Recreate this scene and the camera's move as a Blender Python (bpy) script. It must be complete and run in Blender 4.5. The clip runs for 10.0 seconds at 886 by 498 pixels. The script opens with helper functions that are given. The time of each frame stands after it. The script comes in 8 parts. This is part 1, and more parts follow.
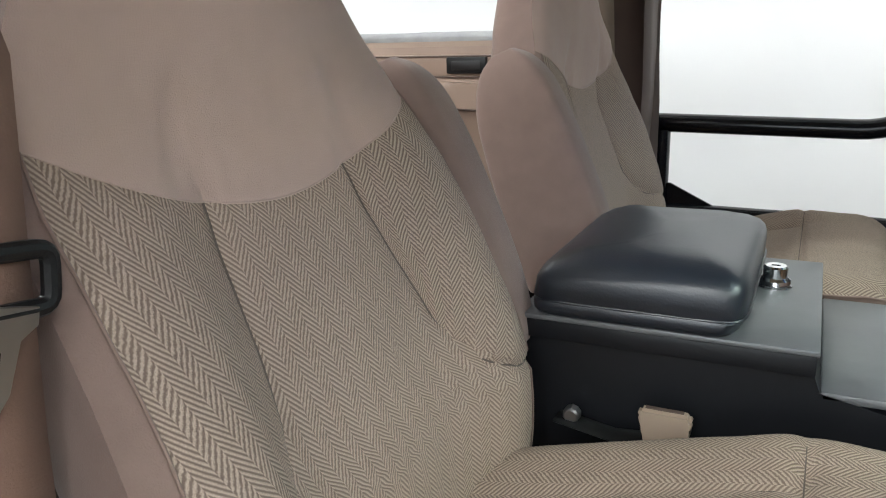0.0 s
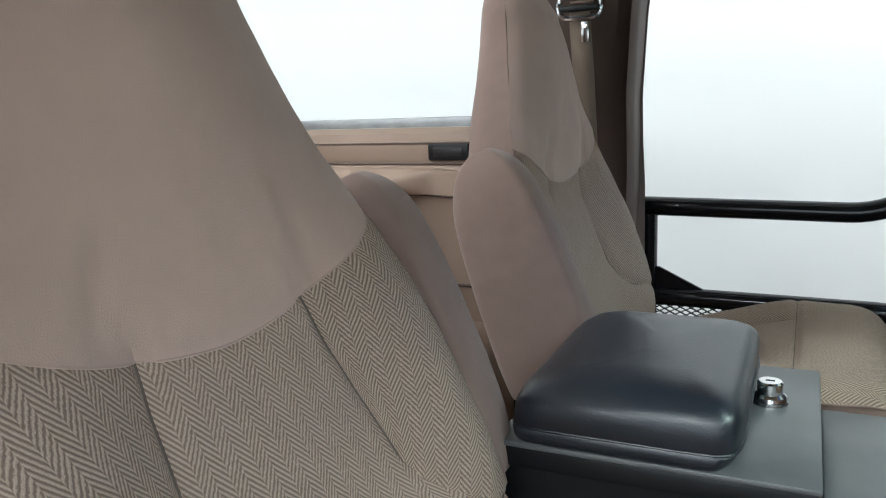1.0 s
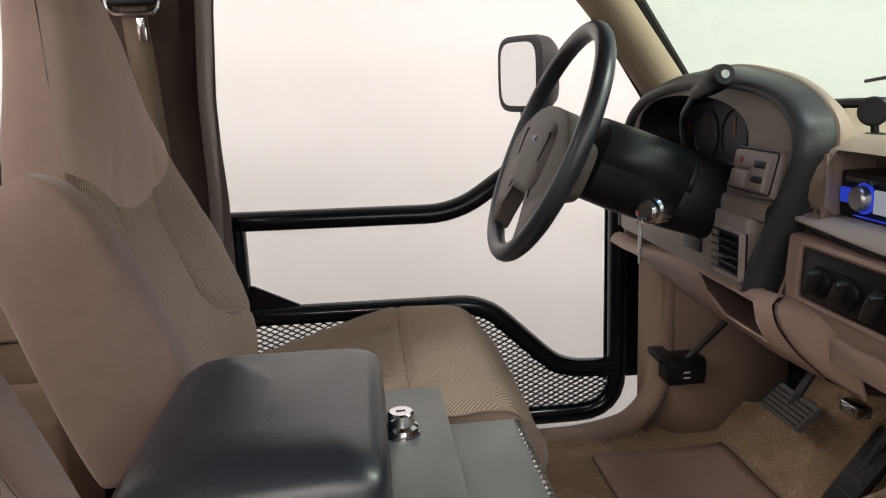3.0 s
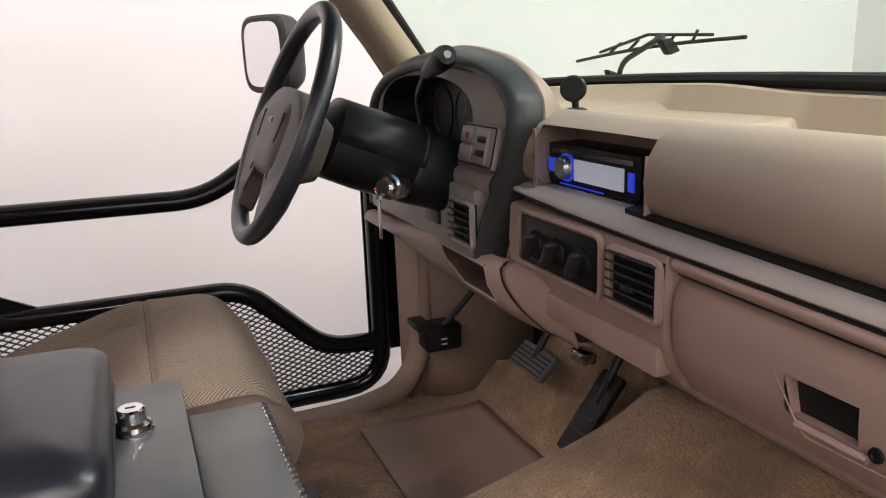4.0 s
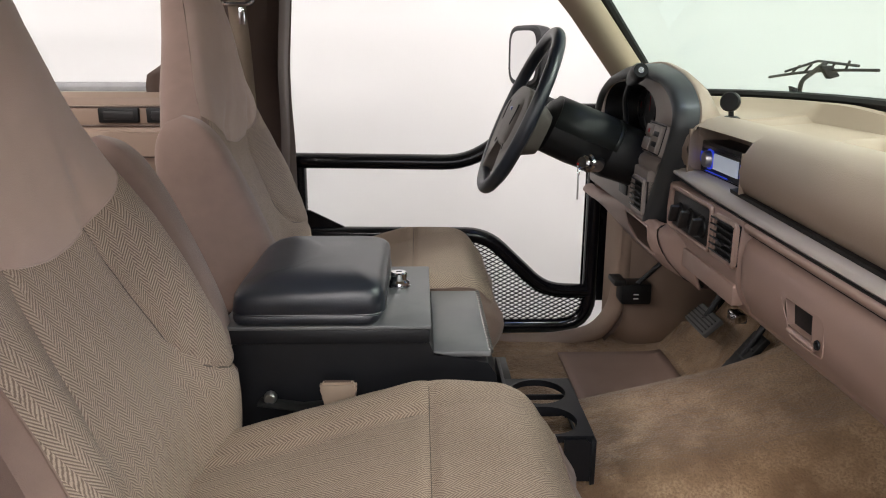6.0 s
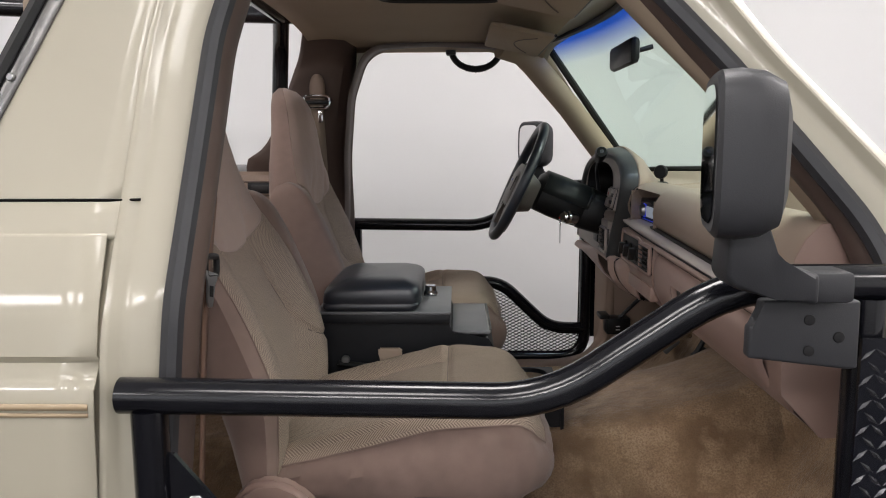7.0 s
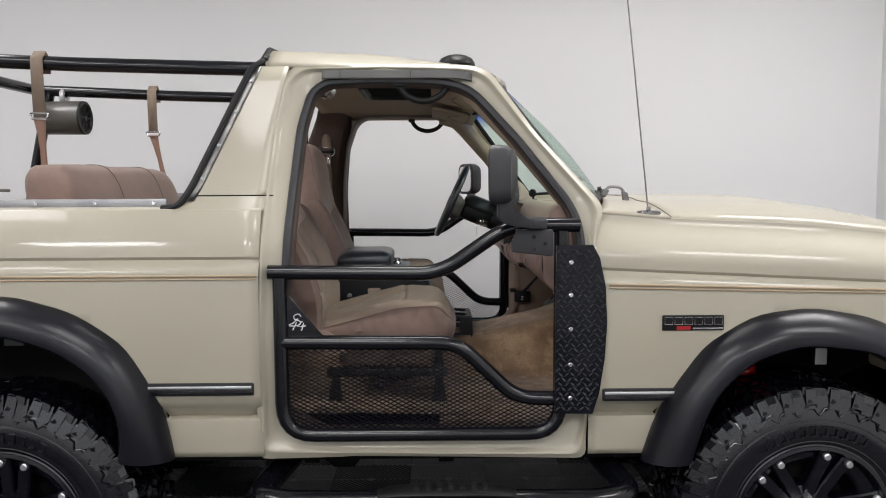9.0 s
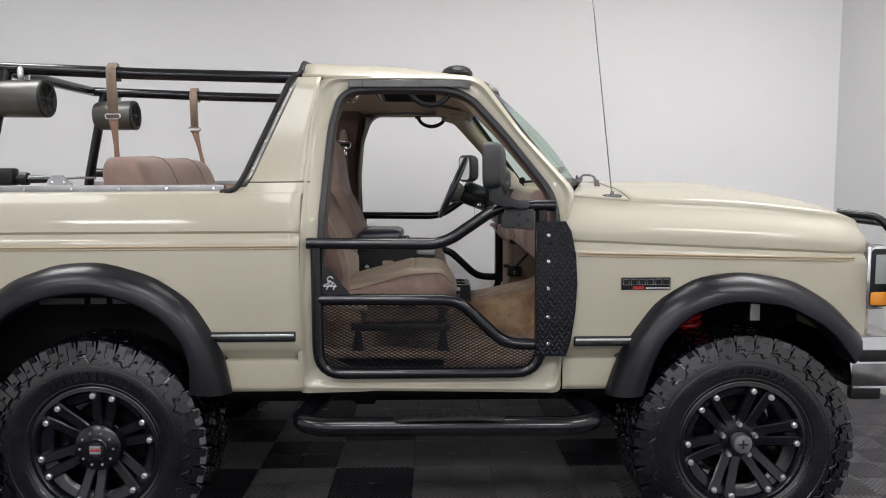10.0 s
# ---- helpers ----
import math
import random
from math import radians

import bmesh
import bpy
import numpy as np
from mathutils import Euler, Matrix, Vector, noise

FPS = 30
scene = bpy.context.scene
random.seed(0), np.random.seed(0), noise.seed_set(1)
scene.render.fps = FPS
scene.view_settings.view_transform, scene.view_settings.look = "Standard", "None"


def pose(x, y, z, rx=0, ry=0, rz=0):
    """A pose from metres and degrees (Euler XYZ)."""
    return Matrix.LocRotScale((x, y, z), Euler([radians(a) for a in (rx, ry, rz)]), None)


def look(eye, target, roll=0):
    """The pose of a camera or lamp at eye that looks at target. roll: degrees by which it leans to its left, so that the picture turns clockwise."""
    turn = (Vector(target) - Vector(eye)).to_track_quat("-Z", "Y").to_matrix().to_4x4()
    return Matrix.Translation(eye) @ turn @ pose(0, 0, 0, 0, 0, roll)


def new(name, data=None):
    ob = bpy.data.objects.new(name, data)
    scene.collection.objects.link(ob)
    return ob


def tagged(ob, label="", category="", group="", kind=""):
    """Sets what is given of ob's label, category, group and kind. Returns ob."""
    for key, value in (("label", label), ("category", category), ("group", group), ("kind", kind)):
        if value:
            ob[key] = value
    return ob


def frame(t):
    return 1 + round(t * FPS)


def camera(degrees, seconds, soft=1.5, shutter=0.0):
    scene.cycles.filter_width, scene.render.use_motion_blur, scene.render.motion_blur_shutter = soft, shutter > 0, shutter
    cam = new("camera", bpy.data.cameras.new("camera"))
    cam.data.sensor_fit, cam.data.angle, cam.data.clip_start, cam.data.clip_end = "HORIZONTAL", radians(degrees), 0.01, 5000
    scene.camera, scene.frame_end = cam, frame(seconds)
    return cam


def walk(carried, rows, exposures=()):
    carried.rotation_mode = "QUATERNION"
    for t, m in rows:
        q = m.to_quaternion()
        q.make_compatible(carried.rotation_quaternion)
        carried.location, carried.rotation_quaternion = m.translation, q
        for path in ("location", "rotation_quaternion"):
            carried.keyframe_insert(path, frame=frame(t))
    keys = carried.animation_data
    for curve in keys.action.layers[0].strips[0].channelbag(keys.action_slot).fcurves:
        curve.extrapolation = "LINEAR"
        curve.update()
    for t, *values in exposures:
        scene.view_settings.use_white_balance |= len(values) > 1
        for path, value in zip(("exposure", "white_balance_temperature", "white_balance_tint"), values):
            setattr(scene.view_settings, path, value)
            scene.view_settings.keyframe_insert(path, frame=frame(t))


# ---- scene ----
cam = camera(59.8, 10.0, soft=1.05)
PATH = [
    (0, (-0.048, -0.934, 1.524), (-0.896, 0.794, 0.98), -1.7),
    (0.5, (-0.053, -0.898, 1.556), (-0.947, 0.833, 1.105), -2.2),
    (1, (-0.051, -0.865, 1.573), (-0.898, 0.905, 1.183), -2.4),
    (1.5, (-0.082, -0.803, 1.577), (-0.768, 1.041, 1.218), -2.3),
    (2, (-0.113, -0.738, 1.578), (-0.553, 1.179, 1.213), -2.4),
    (2.5, (-0.113, -0.702, 1.571), (-0.26, 1.255, 1.187), -2.6),
    (3.2, (-0.092, -0.73, 1.575), (0.232, 1.196, 1.141), -2.2),
    (4.3, (-0.019, -0.769, 1.567), (0.772, 0.999, 1.067), -2.3),
    (4.5, (-0.003, -0.801, 1.561), (0.8, 0.959, 1.055), -2.2),
    (5, (-0.01, -0.944, 1.559), (0.598, 0.883, 1.018), -1.7),
    (5.5, (-0.042, -1.086, 1.589), (0.26, 0.808, 1.019), -0.4),
    (6, (-0.043, -1.241, 1.62), (0.019, 0.691, 1.108), 0.2),
    (6.2, (-0.047, -1.344, 1.629), (-0.043, 0.6, 1.159), 0.2),
    (7.3, (0.017, -2.106, 1.6), (-0.019, -0.119, 1.372), -0.2),
    (7.5, (0.032, -2.245, 1.602), (0.004, -0.256, 1.396), -0.1),
    (8, (0.032, -2.62, 1.578), (0.02, -0.626, 1.416), -0.2),
    (8.5, (0.07, -2.999, 1.568), (0.074, -1.005, 1.409), -0.3),
    (9, (0.087, -3.338, 1.565), (0.108, -1.346, 1.396), -0.3),
    (9.5, (0.057, -3.659, 1.563), (0.085, -1.667, 1.381), -0.3),
    (10, (0.067, -3.936, 1.564), (0.088, -1.946, 1.367), -0.3),
]
EXPOSURES = [(0, 1.08, 6200, 6), (0.6, 1.04, 6000, 2), (1.1, 0.93, 5900, 2), (1.5, 0.77, 5950, 2), (2.0, 0.69, 7000, 10), (2.6, 0.74, 7050, 13), (4.4, 0.8, 6950, 23), (5.5, 0.86, 6950, 20), (6.2, 0.78, 6650, 13), (7.4, 0.08, 6550, 14), (8.1, 0.03, 6500, 13), (10, 0.08, 6400, 12)]
walk(cam, [(t, look(eye, target, roll)) for t, eye, target, roll in PATH], EXPOSURES)
# ceiling panels: x, y, width, depth, watts
LIGHTS = [(-3.0, -2.7, 1.2, 0.6, 12), (-0.6, -2.7, 1.2, 0.6, 9), (2.4, -2.7, 1.2, 0.6, 16), (-3.0, -5.2, 1.2, 0.6, 49), (-0.6, -5.2, 1.2, 0.6, 43), (1.6, -5.2, 1.2, 0.6, 38), (-2.8, -0.4, 1.2, 0.6, 32), (0.2, -0.4, 1.2, 0.6, 20), (2.5, -0.4, 1.2, 0.6, 30)]

FILL_WINDOW = (-3.6, 2.2, 1.2, 3.3, 46)  # unseen south window added to light near side and cabin: x, x, z, z, watts

# ---- light ----
world = bpy.data.worlds.new("world")
scene.world = world
world.use_nodes = True
world.node_tree.nodes["Background"].inputs[0].default_value = (0.9, 0.95, 1.0, 1)
world.node_tree.nodes["Background"].inputs[1].default_value = 0.05


# ---- materials ----
def nodes_of(name, colour, rough=0.5, metal=0.0):
    m = bpy.data.materials.new(name)
    m.use_nodes = True
    nt = m.node_tree
    b = nt.nodes["Principled BSDF"]
    b.inputs["Base Color"].default_value = (*colour, 1)
    b.inputs["Roughness"].default_value = rough
    b.inputs["Metallic"].default_value = metal
    return m, nt, b


def link(nt, a, b):
    nt.links.new(a, b)


def noise_node(nt, scale, detail=4, coord="Object"):
    tc = nt.nodes.new("ShaderNodeTexCoord")
    n = nt.nodes.new("ShaderNodeTexNoise")
    n.inputs["Scale"].default_value = scale
    n.inputs["Detail"].default_value = detail
    link(nt, tc.outputs[coord], n.inputs["Vector"])
    return n


def math_node(nt, op, a, b=None, c=None):
    n = nt.nodes.new("ShaderNodeMath")
    n.operation = op
    for i, v in enumerate((a, b, c)):
        if v is None:
            continue
        if isinstance(v, (int, float)):
            n.inputs[i].default_value = v
        else:
            link(nt, v, n.inputs[i])
    return n.outputs[0]


def mix_colour(nt, fac, a, b):
    n = nt.nodes.new("ShaderNodeMix")
    n.data_type = "RGBA"
    if isinstance(fac, (int, float)):
        n.inputs["Factor"].default_value = fac
    else:
        link(nt, fac, n.inputs["Factor"])
    for i, v in ((6, a), (7, b)):
        if isinstance(v, tuple):
            n.inputs[i].default_value = (*v, 1)
        else:
            link(nt, v, n.inputs[i])
    return n.outputs[2]


def ramp(nt, fac, lo, hi):
    n = nt.nodes.new("ShaderNodeMapRange")
    link(nt, fac, n.inputs[0])
    n.inputs[1].default_value, n.inputs[2].default_value = lo, hi
    return n.outputs[0]


def bump(nt, bsdf, height, strength, distance):
    n = nt.nodes.new("ShaderNodeBump")
    n.inputs["Strength"].default_value, n.inputs["Distance"].default_value = strength, distance
    link(nt, height, n.inputs["Height"])
    link(nt, n.outputs[0], bsdf.inputs["Normal"])


def surface(name, c1, c2, rough, metal=0.0, broad=3.0, fine=150.0, relief=0.3, depth=0.001, rvar=0.1, spec=0.5):
    """Two tones mixed by broad stains, with a fine grain in roughness and relief."""
    m, nt, b = nodes_of(name, c1, rough, metal)
    b.inputs["Specular IOR Level"].default_value = spec
    n1, n2 = noise_node(nt, broad, 5), noise_node(nt, fine, 3)
    f = ramp(nt, n1.outputs[0], 0.35, 0.65)
    link(nt, mix_colour(nt, f, c1, c2), b.inputs["Base Color"])
    link(nt, math_node(nt, "MULTIPLY_ADD", n1.outputs[0], rvar, rough - rvar / 2), b.inputs["Roughness"])
    if relief:
        bump(nt, b, n2.outputs[0], relief, depth)
    return m


def velour(name, c1, c2):
    """Brushed seat cloth: nap marks, a fine fuzz and sheen."""
    m, nt, b = nodes_of(name, c1, 0.95)
    n1, n2 = noise_node(nt, 7, 4), noise_node(nt, 900, 2)
    f = ramp(nt, n1.outputs[0], 0.3, 0.7)
    n3 = noise_node(nt, 34, 5)
    g = math_node(nt, "MULTIPLY_ADD", n2.outputs[0], 0.3, math_node(nt, "MULTIPLY_ADD", f, 0.42, math_node(nt, "MULTIPLY", ramp(nt, n3.outputs[0], 0.3, 0.7), 0.28)))
    link(nt, mix_colour(nt, g, c1, c2), b.inputs["Base Color"])
    b.inputs["Sheen Weight"].default_value = 0.2
    b.inputs["Sheen Roughness"].default_value = 0.5
    b.inputs["Specular IOR Level"].default_value = 0.2
    bump(nt, b, math_node(nt, "MULTIPLY_ADD", n3.outputs[0], 2.2, n2.outputs[0]), 0.45, 0.0009)
    return m


def herringbone(name, light, dark, col=0.0130, period=0.0052):
    """Zigzag weave on the cloth's own metres (UV)."""
    m, nt, b = nodes_of(name, light, 0.95)
    uv = nt.nodes.new("ShaderNodeUVMap")
    sep = nt.nodes.new("ShaderNodeSeparateXYZ")
    link(nt, uv.outputs[0], sep.inputs[0])
    u, v = sep.outputs[0], sep.outputs[1]
    wob = noise_node(nt, 420, 2)
    u = math_node(nt, "MULTIPLY_ADD", wob.outputs[0], 0.0012, u)
    tri = math_node(nt, "PINGPONG", u, col)
    d = math_node(nt, "ADD", v, math_node(nt, "MULTIPLY", tri, 1.1))
    # the weave breaks at every turn: each second rib is half a stripe off
    odd = math_node(nt, "FLOORED_MODULO", math_node(nt, "FLOOR", math_node(nt, "DIVIDE", u, col)), 2.0)
    d = math_node(nt, "MULTIPLY_ADD", odd, period / 2, d)
    d = math_node(nt, "ADD", d, math_node(nt, "MULTIPLY", wob.outputs[0], 0.0022))
    s = math_node(nt, "SINE", math_node(nt, "MULTIPLY", d, 2 * math.pi / period))
    fac = ramp(nt, s, -0.8, 0.7)
    n1, n2 = noise_node(nt, 5, 3), noise_node(nt, 1100, 2)
    fac = math_node(nt, "MULTIPLY", fac, math_node(nt, "MULTIPLY_ADD", n2.outputs[0], 1.5, 0.12))
    shade = mix_colour(nt, ramp(nt, n1.outputs[0], 0.3, 0.7), dark, tuple(c * 1.25 for c in dark))
    link(nt, mix_colour(nt, fac, shade, light), b.inputs["Base Color"])
    b.inputs["Sheen Weight"].default_value = 0.05
    b.inputs["Specular IOR Level"].default_value = 0.15
    bump(nt, b, math_node(nt, "MULTIPLY_ADD", s, 0.5, n2.outputs[0]), 0.5, 0.0012)
    return m


def gloss(name, c1, c2, rough, coat=0.0, coat_rough=0.05, broad=2.0, relief=0.0):
    m, nt, b = nodes_of(name, c1, rough)
    n1 = noise_node(nt, broad, 4)
    link(nt, mix_colour(nt, ramp(nt, n1.outputs[0], 0.3, 0.7), c1, c2), b.inputs["Base Color"])
    b.inputs["Coat Weight"].default_value = coat
    b.inputs["Coat Roughness"].default_value = coat_rough
    if relief:
        bump(nt, b, noise_node(nt, 9, 2).outputs[0], relief, 0.004)
    return m


def glass(name, tint, band=None):
    m = bpy.data.materials.new(name)
    m.use_nodes = True
    nt = m.node_tree
    out = nt.nodes["Material Output"]
    nt.nodes.remove(nt.nodes["Principled BSDF"])
    tr, gl = nt.nodes.new("ShaderNodeBsdfTransparent"), nt.nodes.new("ShaderNodeBsdfGlossy")
    gl.inputs["Roughness"].default_value = 0.02
    tr.inputs[0].default_value = (*tint, 1)
    if band:
        uv = nt.nodes.new("ShaderNodeUVMap")
        sep = nt.nodes.new("ShaderNodeSeparateXYZ")
        link(nt, uv.outputs[0], sep.inputs[0])
        link(nt, mix_colour(nt, ramp(nt, sep.outputs[1], 0.82, 0.96), tint, band), tr.inputs[0])
    lw = nt.nodes.new("ShaderNodeLayerWeight")
    fr = math_node(nt, "MULTIPLY_ADD", math_node(nt, "POWER", lw.outputs["Facing"], 4.0), 0.5, 0.04)
    mx = nt.nodes.new("ShaderNodeMixShader")
    link(nt, fr, mx.inputs[0])
    link(nt, tr.outputs[0], mx.inputs[1])
    link(nt, gl.outputs[0], mx.inputs[2])
    link(nt, mx.outputs[0], out.inputs[0])
    return m


def glow(name, colour, strength):
    m, nt, b = nodes_of(name, colour, 0.3)
    b.inputs["Emission Color"].default_value = (*colour, 1)
    b.inputs["Emission Strength"].default_value = strength
    return m


CREAM = gloss("cream_paint", (0.392, 0.364, 0.286), (0.375, 0.348, 0.272), 0.45, 0.5, 0.08, 2.0)
GREY_TRIM = surface("grey_drip_trim", (0.12, 0.12, 0.117), (0.10, 0.10, 0.098), 0.6, 0, 8, 200, 0.1, 0.001, 0.1, 0.25)
TAN_STRIPE = gloss("tan_pinstripe", (0.40, 0.31, 0.20), (0.38, 0.29, 0.185), 0.35)
BLACK_TUBE = surface("black_gloss_tube", (0.004, 0.0042, 0.0062), (0.006, 0.0064, 0.0086), 0.17, 0, 14, 260, 0.08, 0.0004, 0.08)
BLACK_PLATE = surface("black_diamond_plate", (0.00432, 0.0048, 0.00756), (0.0072, 0.008, 0.01188), 0.19, 0.0, 9, 300, 0.1, 0.0006, 0.1, 0.28)
FLARE = surface("black_flare_plastic", (0.002918, 0.003335, 0.006559), (0.004168, 0.004738, 0.009188), 0.31, 0, 5, 500, 0.2, 0.0004, 0.1, 0.42)
BLACK_PLASTIC = surface("black_grained_plastic", (0.00682, 0.00682, 0.00744), (0.00992, 0.00992, 0.01054), 0.42, 0, 6, 600, 0.4, 0.0005, 0.12, 0.28)
DARK_PLASTIC = surface("charcoal_plastic", (0.01925, 0.01815, 0.0187), (0.02365, 0.022, 0.02255), 0.42, 0, 6, 500, 0.3, 0.0005, 0.12, 0.3)
MIRROR_PLASTIC = surface("mirror_housing_plastic", (0.0224, 0.0232, 0.0264), (0.0272, 0.028, 0.0312), 0.5, 0, 6, 700, 0.4, 0.0005)
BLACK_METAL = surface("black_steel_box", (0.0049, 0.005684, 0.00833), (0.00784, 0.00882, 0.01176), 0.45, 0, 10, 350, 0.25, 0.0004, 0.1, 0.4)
# the black steel lightened to grey, painting the sheen on upward faces
CONSOLE_TOP = surface("console_lid_sheen_grey", (0.09914, 0.1024, 0.1124), (0.1487, 0.152, 0.1586), 0.38, 0, 10, 400, 0.25, 0.0004, 0.1, 0.8)
LEATHER = surface("black_vinyl_pad", (0.0080, 0.0112, 0.0180), (0.0128, 0.0172, 0.0265), 0.35, 0, 8, 420, 0.3, 0.0008, 0.12, 0.8)
RUBBER = surface("black_seal_rubber", (0.0084, 0.0084, 0.009), (0.012, 0.012, 0.012), 0.5, 0, 14, 200, 0.2, 0.001, 0.1, 0.3)
TYRE = surface("tyre_rubber", (0.001616, 0.001814, 0.00356), (0.003232, 0.003572, 0.006569), 0.21, 0, 18, 110, 0.4, 0.0012, 0.2, 0.85)
POD = surface("speaker_can_paint", (0.085, 0.080, 0.070), (0.06, 0.057, 0.052), 0.36, 0, 8, 300, 0.2, 0.0006)
BOLT_METAL = surface("bright_bolt_metal", (0.85, 0.85, 0.86), (0.75, 0.75, 0.76), 0.38, 1.0, 40, 200, 0.02)
RIM = surface("satin_black_rim", (0.002263, 0.00254, 0.005044), (0.00377, 0.004208, 0.008011), 0.23, 0, 9, 260, 0.1, 0.001, 0.1, 0.55)
CHROME = surface("chrome", (0.78, 0.78, 0.80), (0.70, 0.70, 0.72), 0.12, 1.0, 20, 120, 0.02)
STEEL = surface("brushed_steel", (0.52, 0.52, 0.52), (0.42, 0.42, 0.43), 0.32, 1.0, 18, 200, 0.1)
DARK_CHROME = surface("smoked_chrome", (0.27, 0.265, 0.27), (0.19, 0.185, 0.19), 0.22, 1.0, 20, 160, 0.03)
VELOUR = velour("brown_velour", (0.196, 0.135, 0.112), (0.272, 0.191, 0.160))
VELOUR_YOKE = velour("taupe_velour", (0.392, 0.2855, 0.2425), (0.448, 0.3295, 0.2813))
TWEED = herringbone("herringbone_tweed", (0.457, 0.357, 0.285), (0.186, 0.138, 0.110))
# same tweed, slightly darkened to paint the bolsters' shading into the cloth
TWEED_SHADED = herringbone("herringbone_tweed_shaded", (0.447, 0.350, 0.279), (0.166, 0.122, 0.097))
TRIM = surface("brown_moulded_trim", (0.246, 0.1716, 0.1296), (0.264, 0.186, 0.1404), 0.55, 0, 5, 500, 0.3, 0.0005)
TRIM_DARK = surface("dark_brown_pillar_trim", (0.086, 0.057, 0.046), (0.098, 0.065, 0.052), 0.6, 0, 5, 500, 0.3, 0.0005)
DASH_PAD = surface("tan_dash_pad", (0.3351, 0.2578, 0.2019), (0.3524, 0.2707, 0.2123), 0.55, 0, 5, 450, 0.3, 0.0006)
DASH = surface("tan_dash_plastic", (0.3122, 0.2123, 0.1796), (0.3303, 0.2252, 0.1904), 0.5, 0, 5, 500, 0.3, 0.0005)
DASH_STRIP = surface("grey_brown_dash_strip", (0.3459, 0.2965, 0.2668), (0.3854, 0.3321, 0.3004), 0.36, 0.0, 6, 400, 0.2, 0.0004)
CLUSTER = surface("cluster_bezel_grey", (0.2673, 0.23, 0.2074), (0.2997, 0.256, 0.2317), 0.5, 0, 6, 500, 0.3, 0.0005)
HEADLINER = surface("beige_headliner", (0.33, 0.2585, 0.187), (0.363, 0.286, 0.209), 0.95, 0, 4, 300, 0.5, 0.001)
def pile(name, light, mid, dark):
    """Worn cut pile: trodden patches, spots and a fine tufted grain."""
    m, nt, b = nodes_of(name, mid, 1.0)
    n1, n2, n3, n4 = noise_node(nt, 5, 6), noise_node(nt, 16, 5), noise_node(nt, 240, 3), noise_node(nt, 45, 4)
    c = mix_colour(nt, ramp(nt, n1.outputs[0], 0.40, 0.62), dark, mid)
    c = mix_colour(nt, math_node(nt, "MULTIPLY", ramp(nt, n2.outputs[0], 0.48, 0.68), 0.75), c, light)
    c = mix_colour(nt, math_node(nt, "MULTIPLY", ramp(nt, n4.outputs[0], 0.58, 0.72), 0.55), c, dark)
    c = mix_colour(nt, math_node(nt, "MULTIPLY", ramp(nt, n3.outputs[0], 0.38, 0.66), 0.6), c, dark)
    link(nt, c, b.inputs["Base Color"])
    b.inputs["Specular IOR Level"].default_value = 0.1
    b.inputs["Sheen Weight"].default_value = 0.25
    bump(nt, b, math_node(nt, "MULTIPLY_ADD", n4.outputs[0], 2.0, n3.outputs[0]), 0.9, 0.004)
    return m


CARPET = pile("tan_carpet", (0.4798, 0.3359, 0.2119), (0.3839, 0.2559, 0.1536), (0.192, 0.12, 0.06878))
MAT = surface("brown_rubber_mat", (0.282, 0.192, 0.1584), (0.312, 0.216, 0.1776), 0.75, 0, 9, 300, 0.4, 0.001)
BELT = surface("brown_webbing", (0.2129, 0.121, 0.08578), (0.2503, 0.1479, 0.1079), 0.8, 0, 9, 500, 0.5, 0.0006)
# taupe rear straps; also stands in for shade on the far front belt
BELT_TAUPE_SHADE = surface("taupe_and_shaded_webbing", (0.189, 0.1418, 0.1053), (0.2228, 0.1688, 0.1242), 0.8, 0, 9, 500, 0.5, 0.0006)
RED = gloss("red_paint", (0.42, 0.012, 0.015), (0.36, 0.01, 0.012), 0.3, 0.5)
AMBER = gloss("amber_lens", (0.75, 0.28, 0.02), (0.7, 0.25, 0.02), 0.15, 0.6)
LAMP_GLASS = gloss("headlamp_glass", (0.22, 0.23, 0.24), (0.30, 0.31, 0.32), 0.15, 0.6)
UNDER = surface("black_underbody", (0.006, 0.006, 0.006), (0.010, 0.010, 0.010), 0.9, 0, 6, 60, 0.5, 0.003, 0.1, 0.05)
WALL = surface("white_wall_paint", (0.72, 0.72, 0.722), (0.705, 0.705, 0.709), 0.75, 0, 0.8, 160, 0.15, 0.0008)
CEIL = surface("white_ceiling_paint", (0.78, 0.78, 0.78), (0.76, 0.76, 0.76), 0.85, 0, 0.8, 120, 0.15)
TILE_DARK = surface("black_floor_tile", (0.00504, 0.005355, 0.009009), (0.00756, 0.007938, 0.0131), 0.42, 0, 6, 150, 0.3, 0.0008, 0.1, 0.3)
TILE_GREY = surface("grey_floor_tile", (0.08995, 0.08569, 0.09192), (0.1058, 0.1016, 0.1082), 0.5, 0, 6, 150, 0.3, 0.0008, 0.1, 0.3)
WINDSCREEN = glass("windscreen_glass", (0.72, 0.87, 0.80), (0.01, 0.10, 0.60))
DARK_GLASS = gloss("dark_sunroof_glass", (0.025, 0.032, 0.030), (0.03, 0.037, 0.035), 0.5, 0.0)
DARK_GLASS.node_tree.nodes["Principled BSDF"].inputs["Specular IOR Level"].default_value = 0.0
MIRROR = surface("mirror_silver", (0.85, 0.85, 0.85), (0.84, 0.84, 0.84), 0.03, 1.0, 3, 3, 0)
WHITE = surface("white_lettering", (0.75, 0.75, 0.75), (0.7, 0.7, 0.7), 0.6, 0, 9, 100, 0)
EDGE_METAL = surface("dull_edge_metal", (0.21, 0.2065, 0.1995), (0.14, 0.1386, 0.1365), 0.33, 1.0, 25, 200, 0.2)
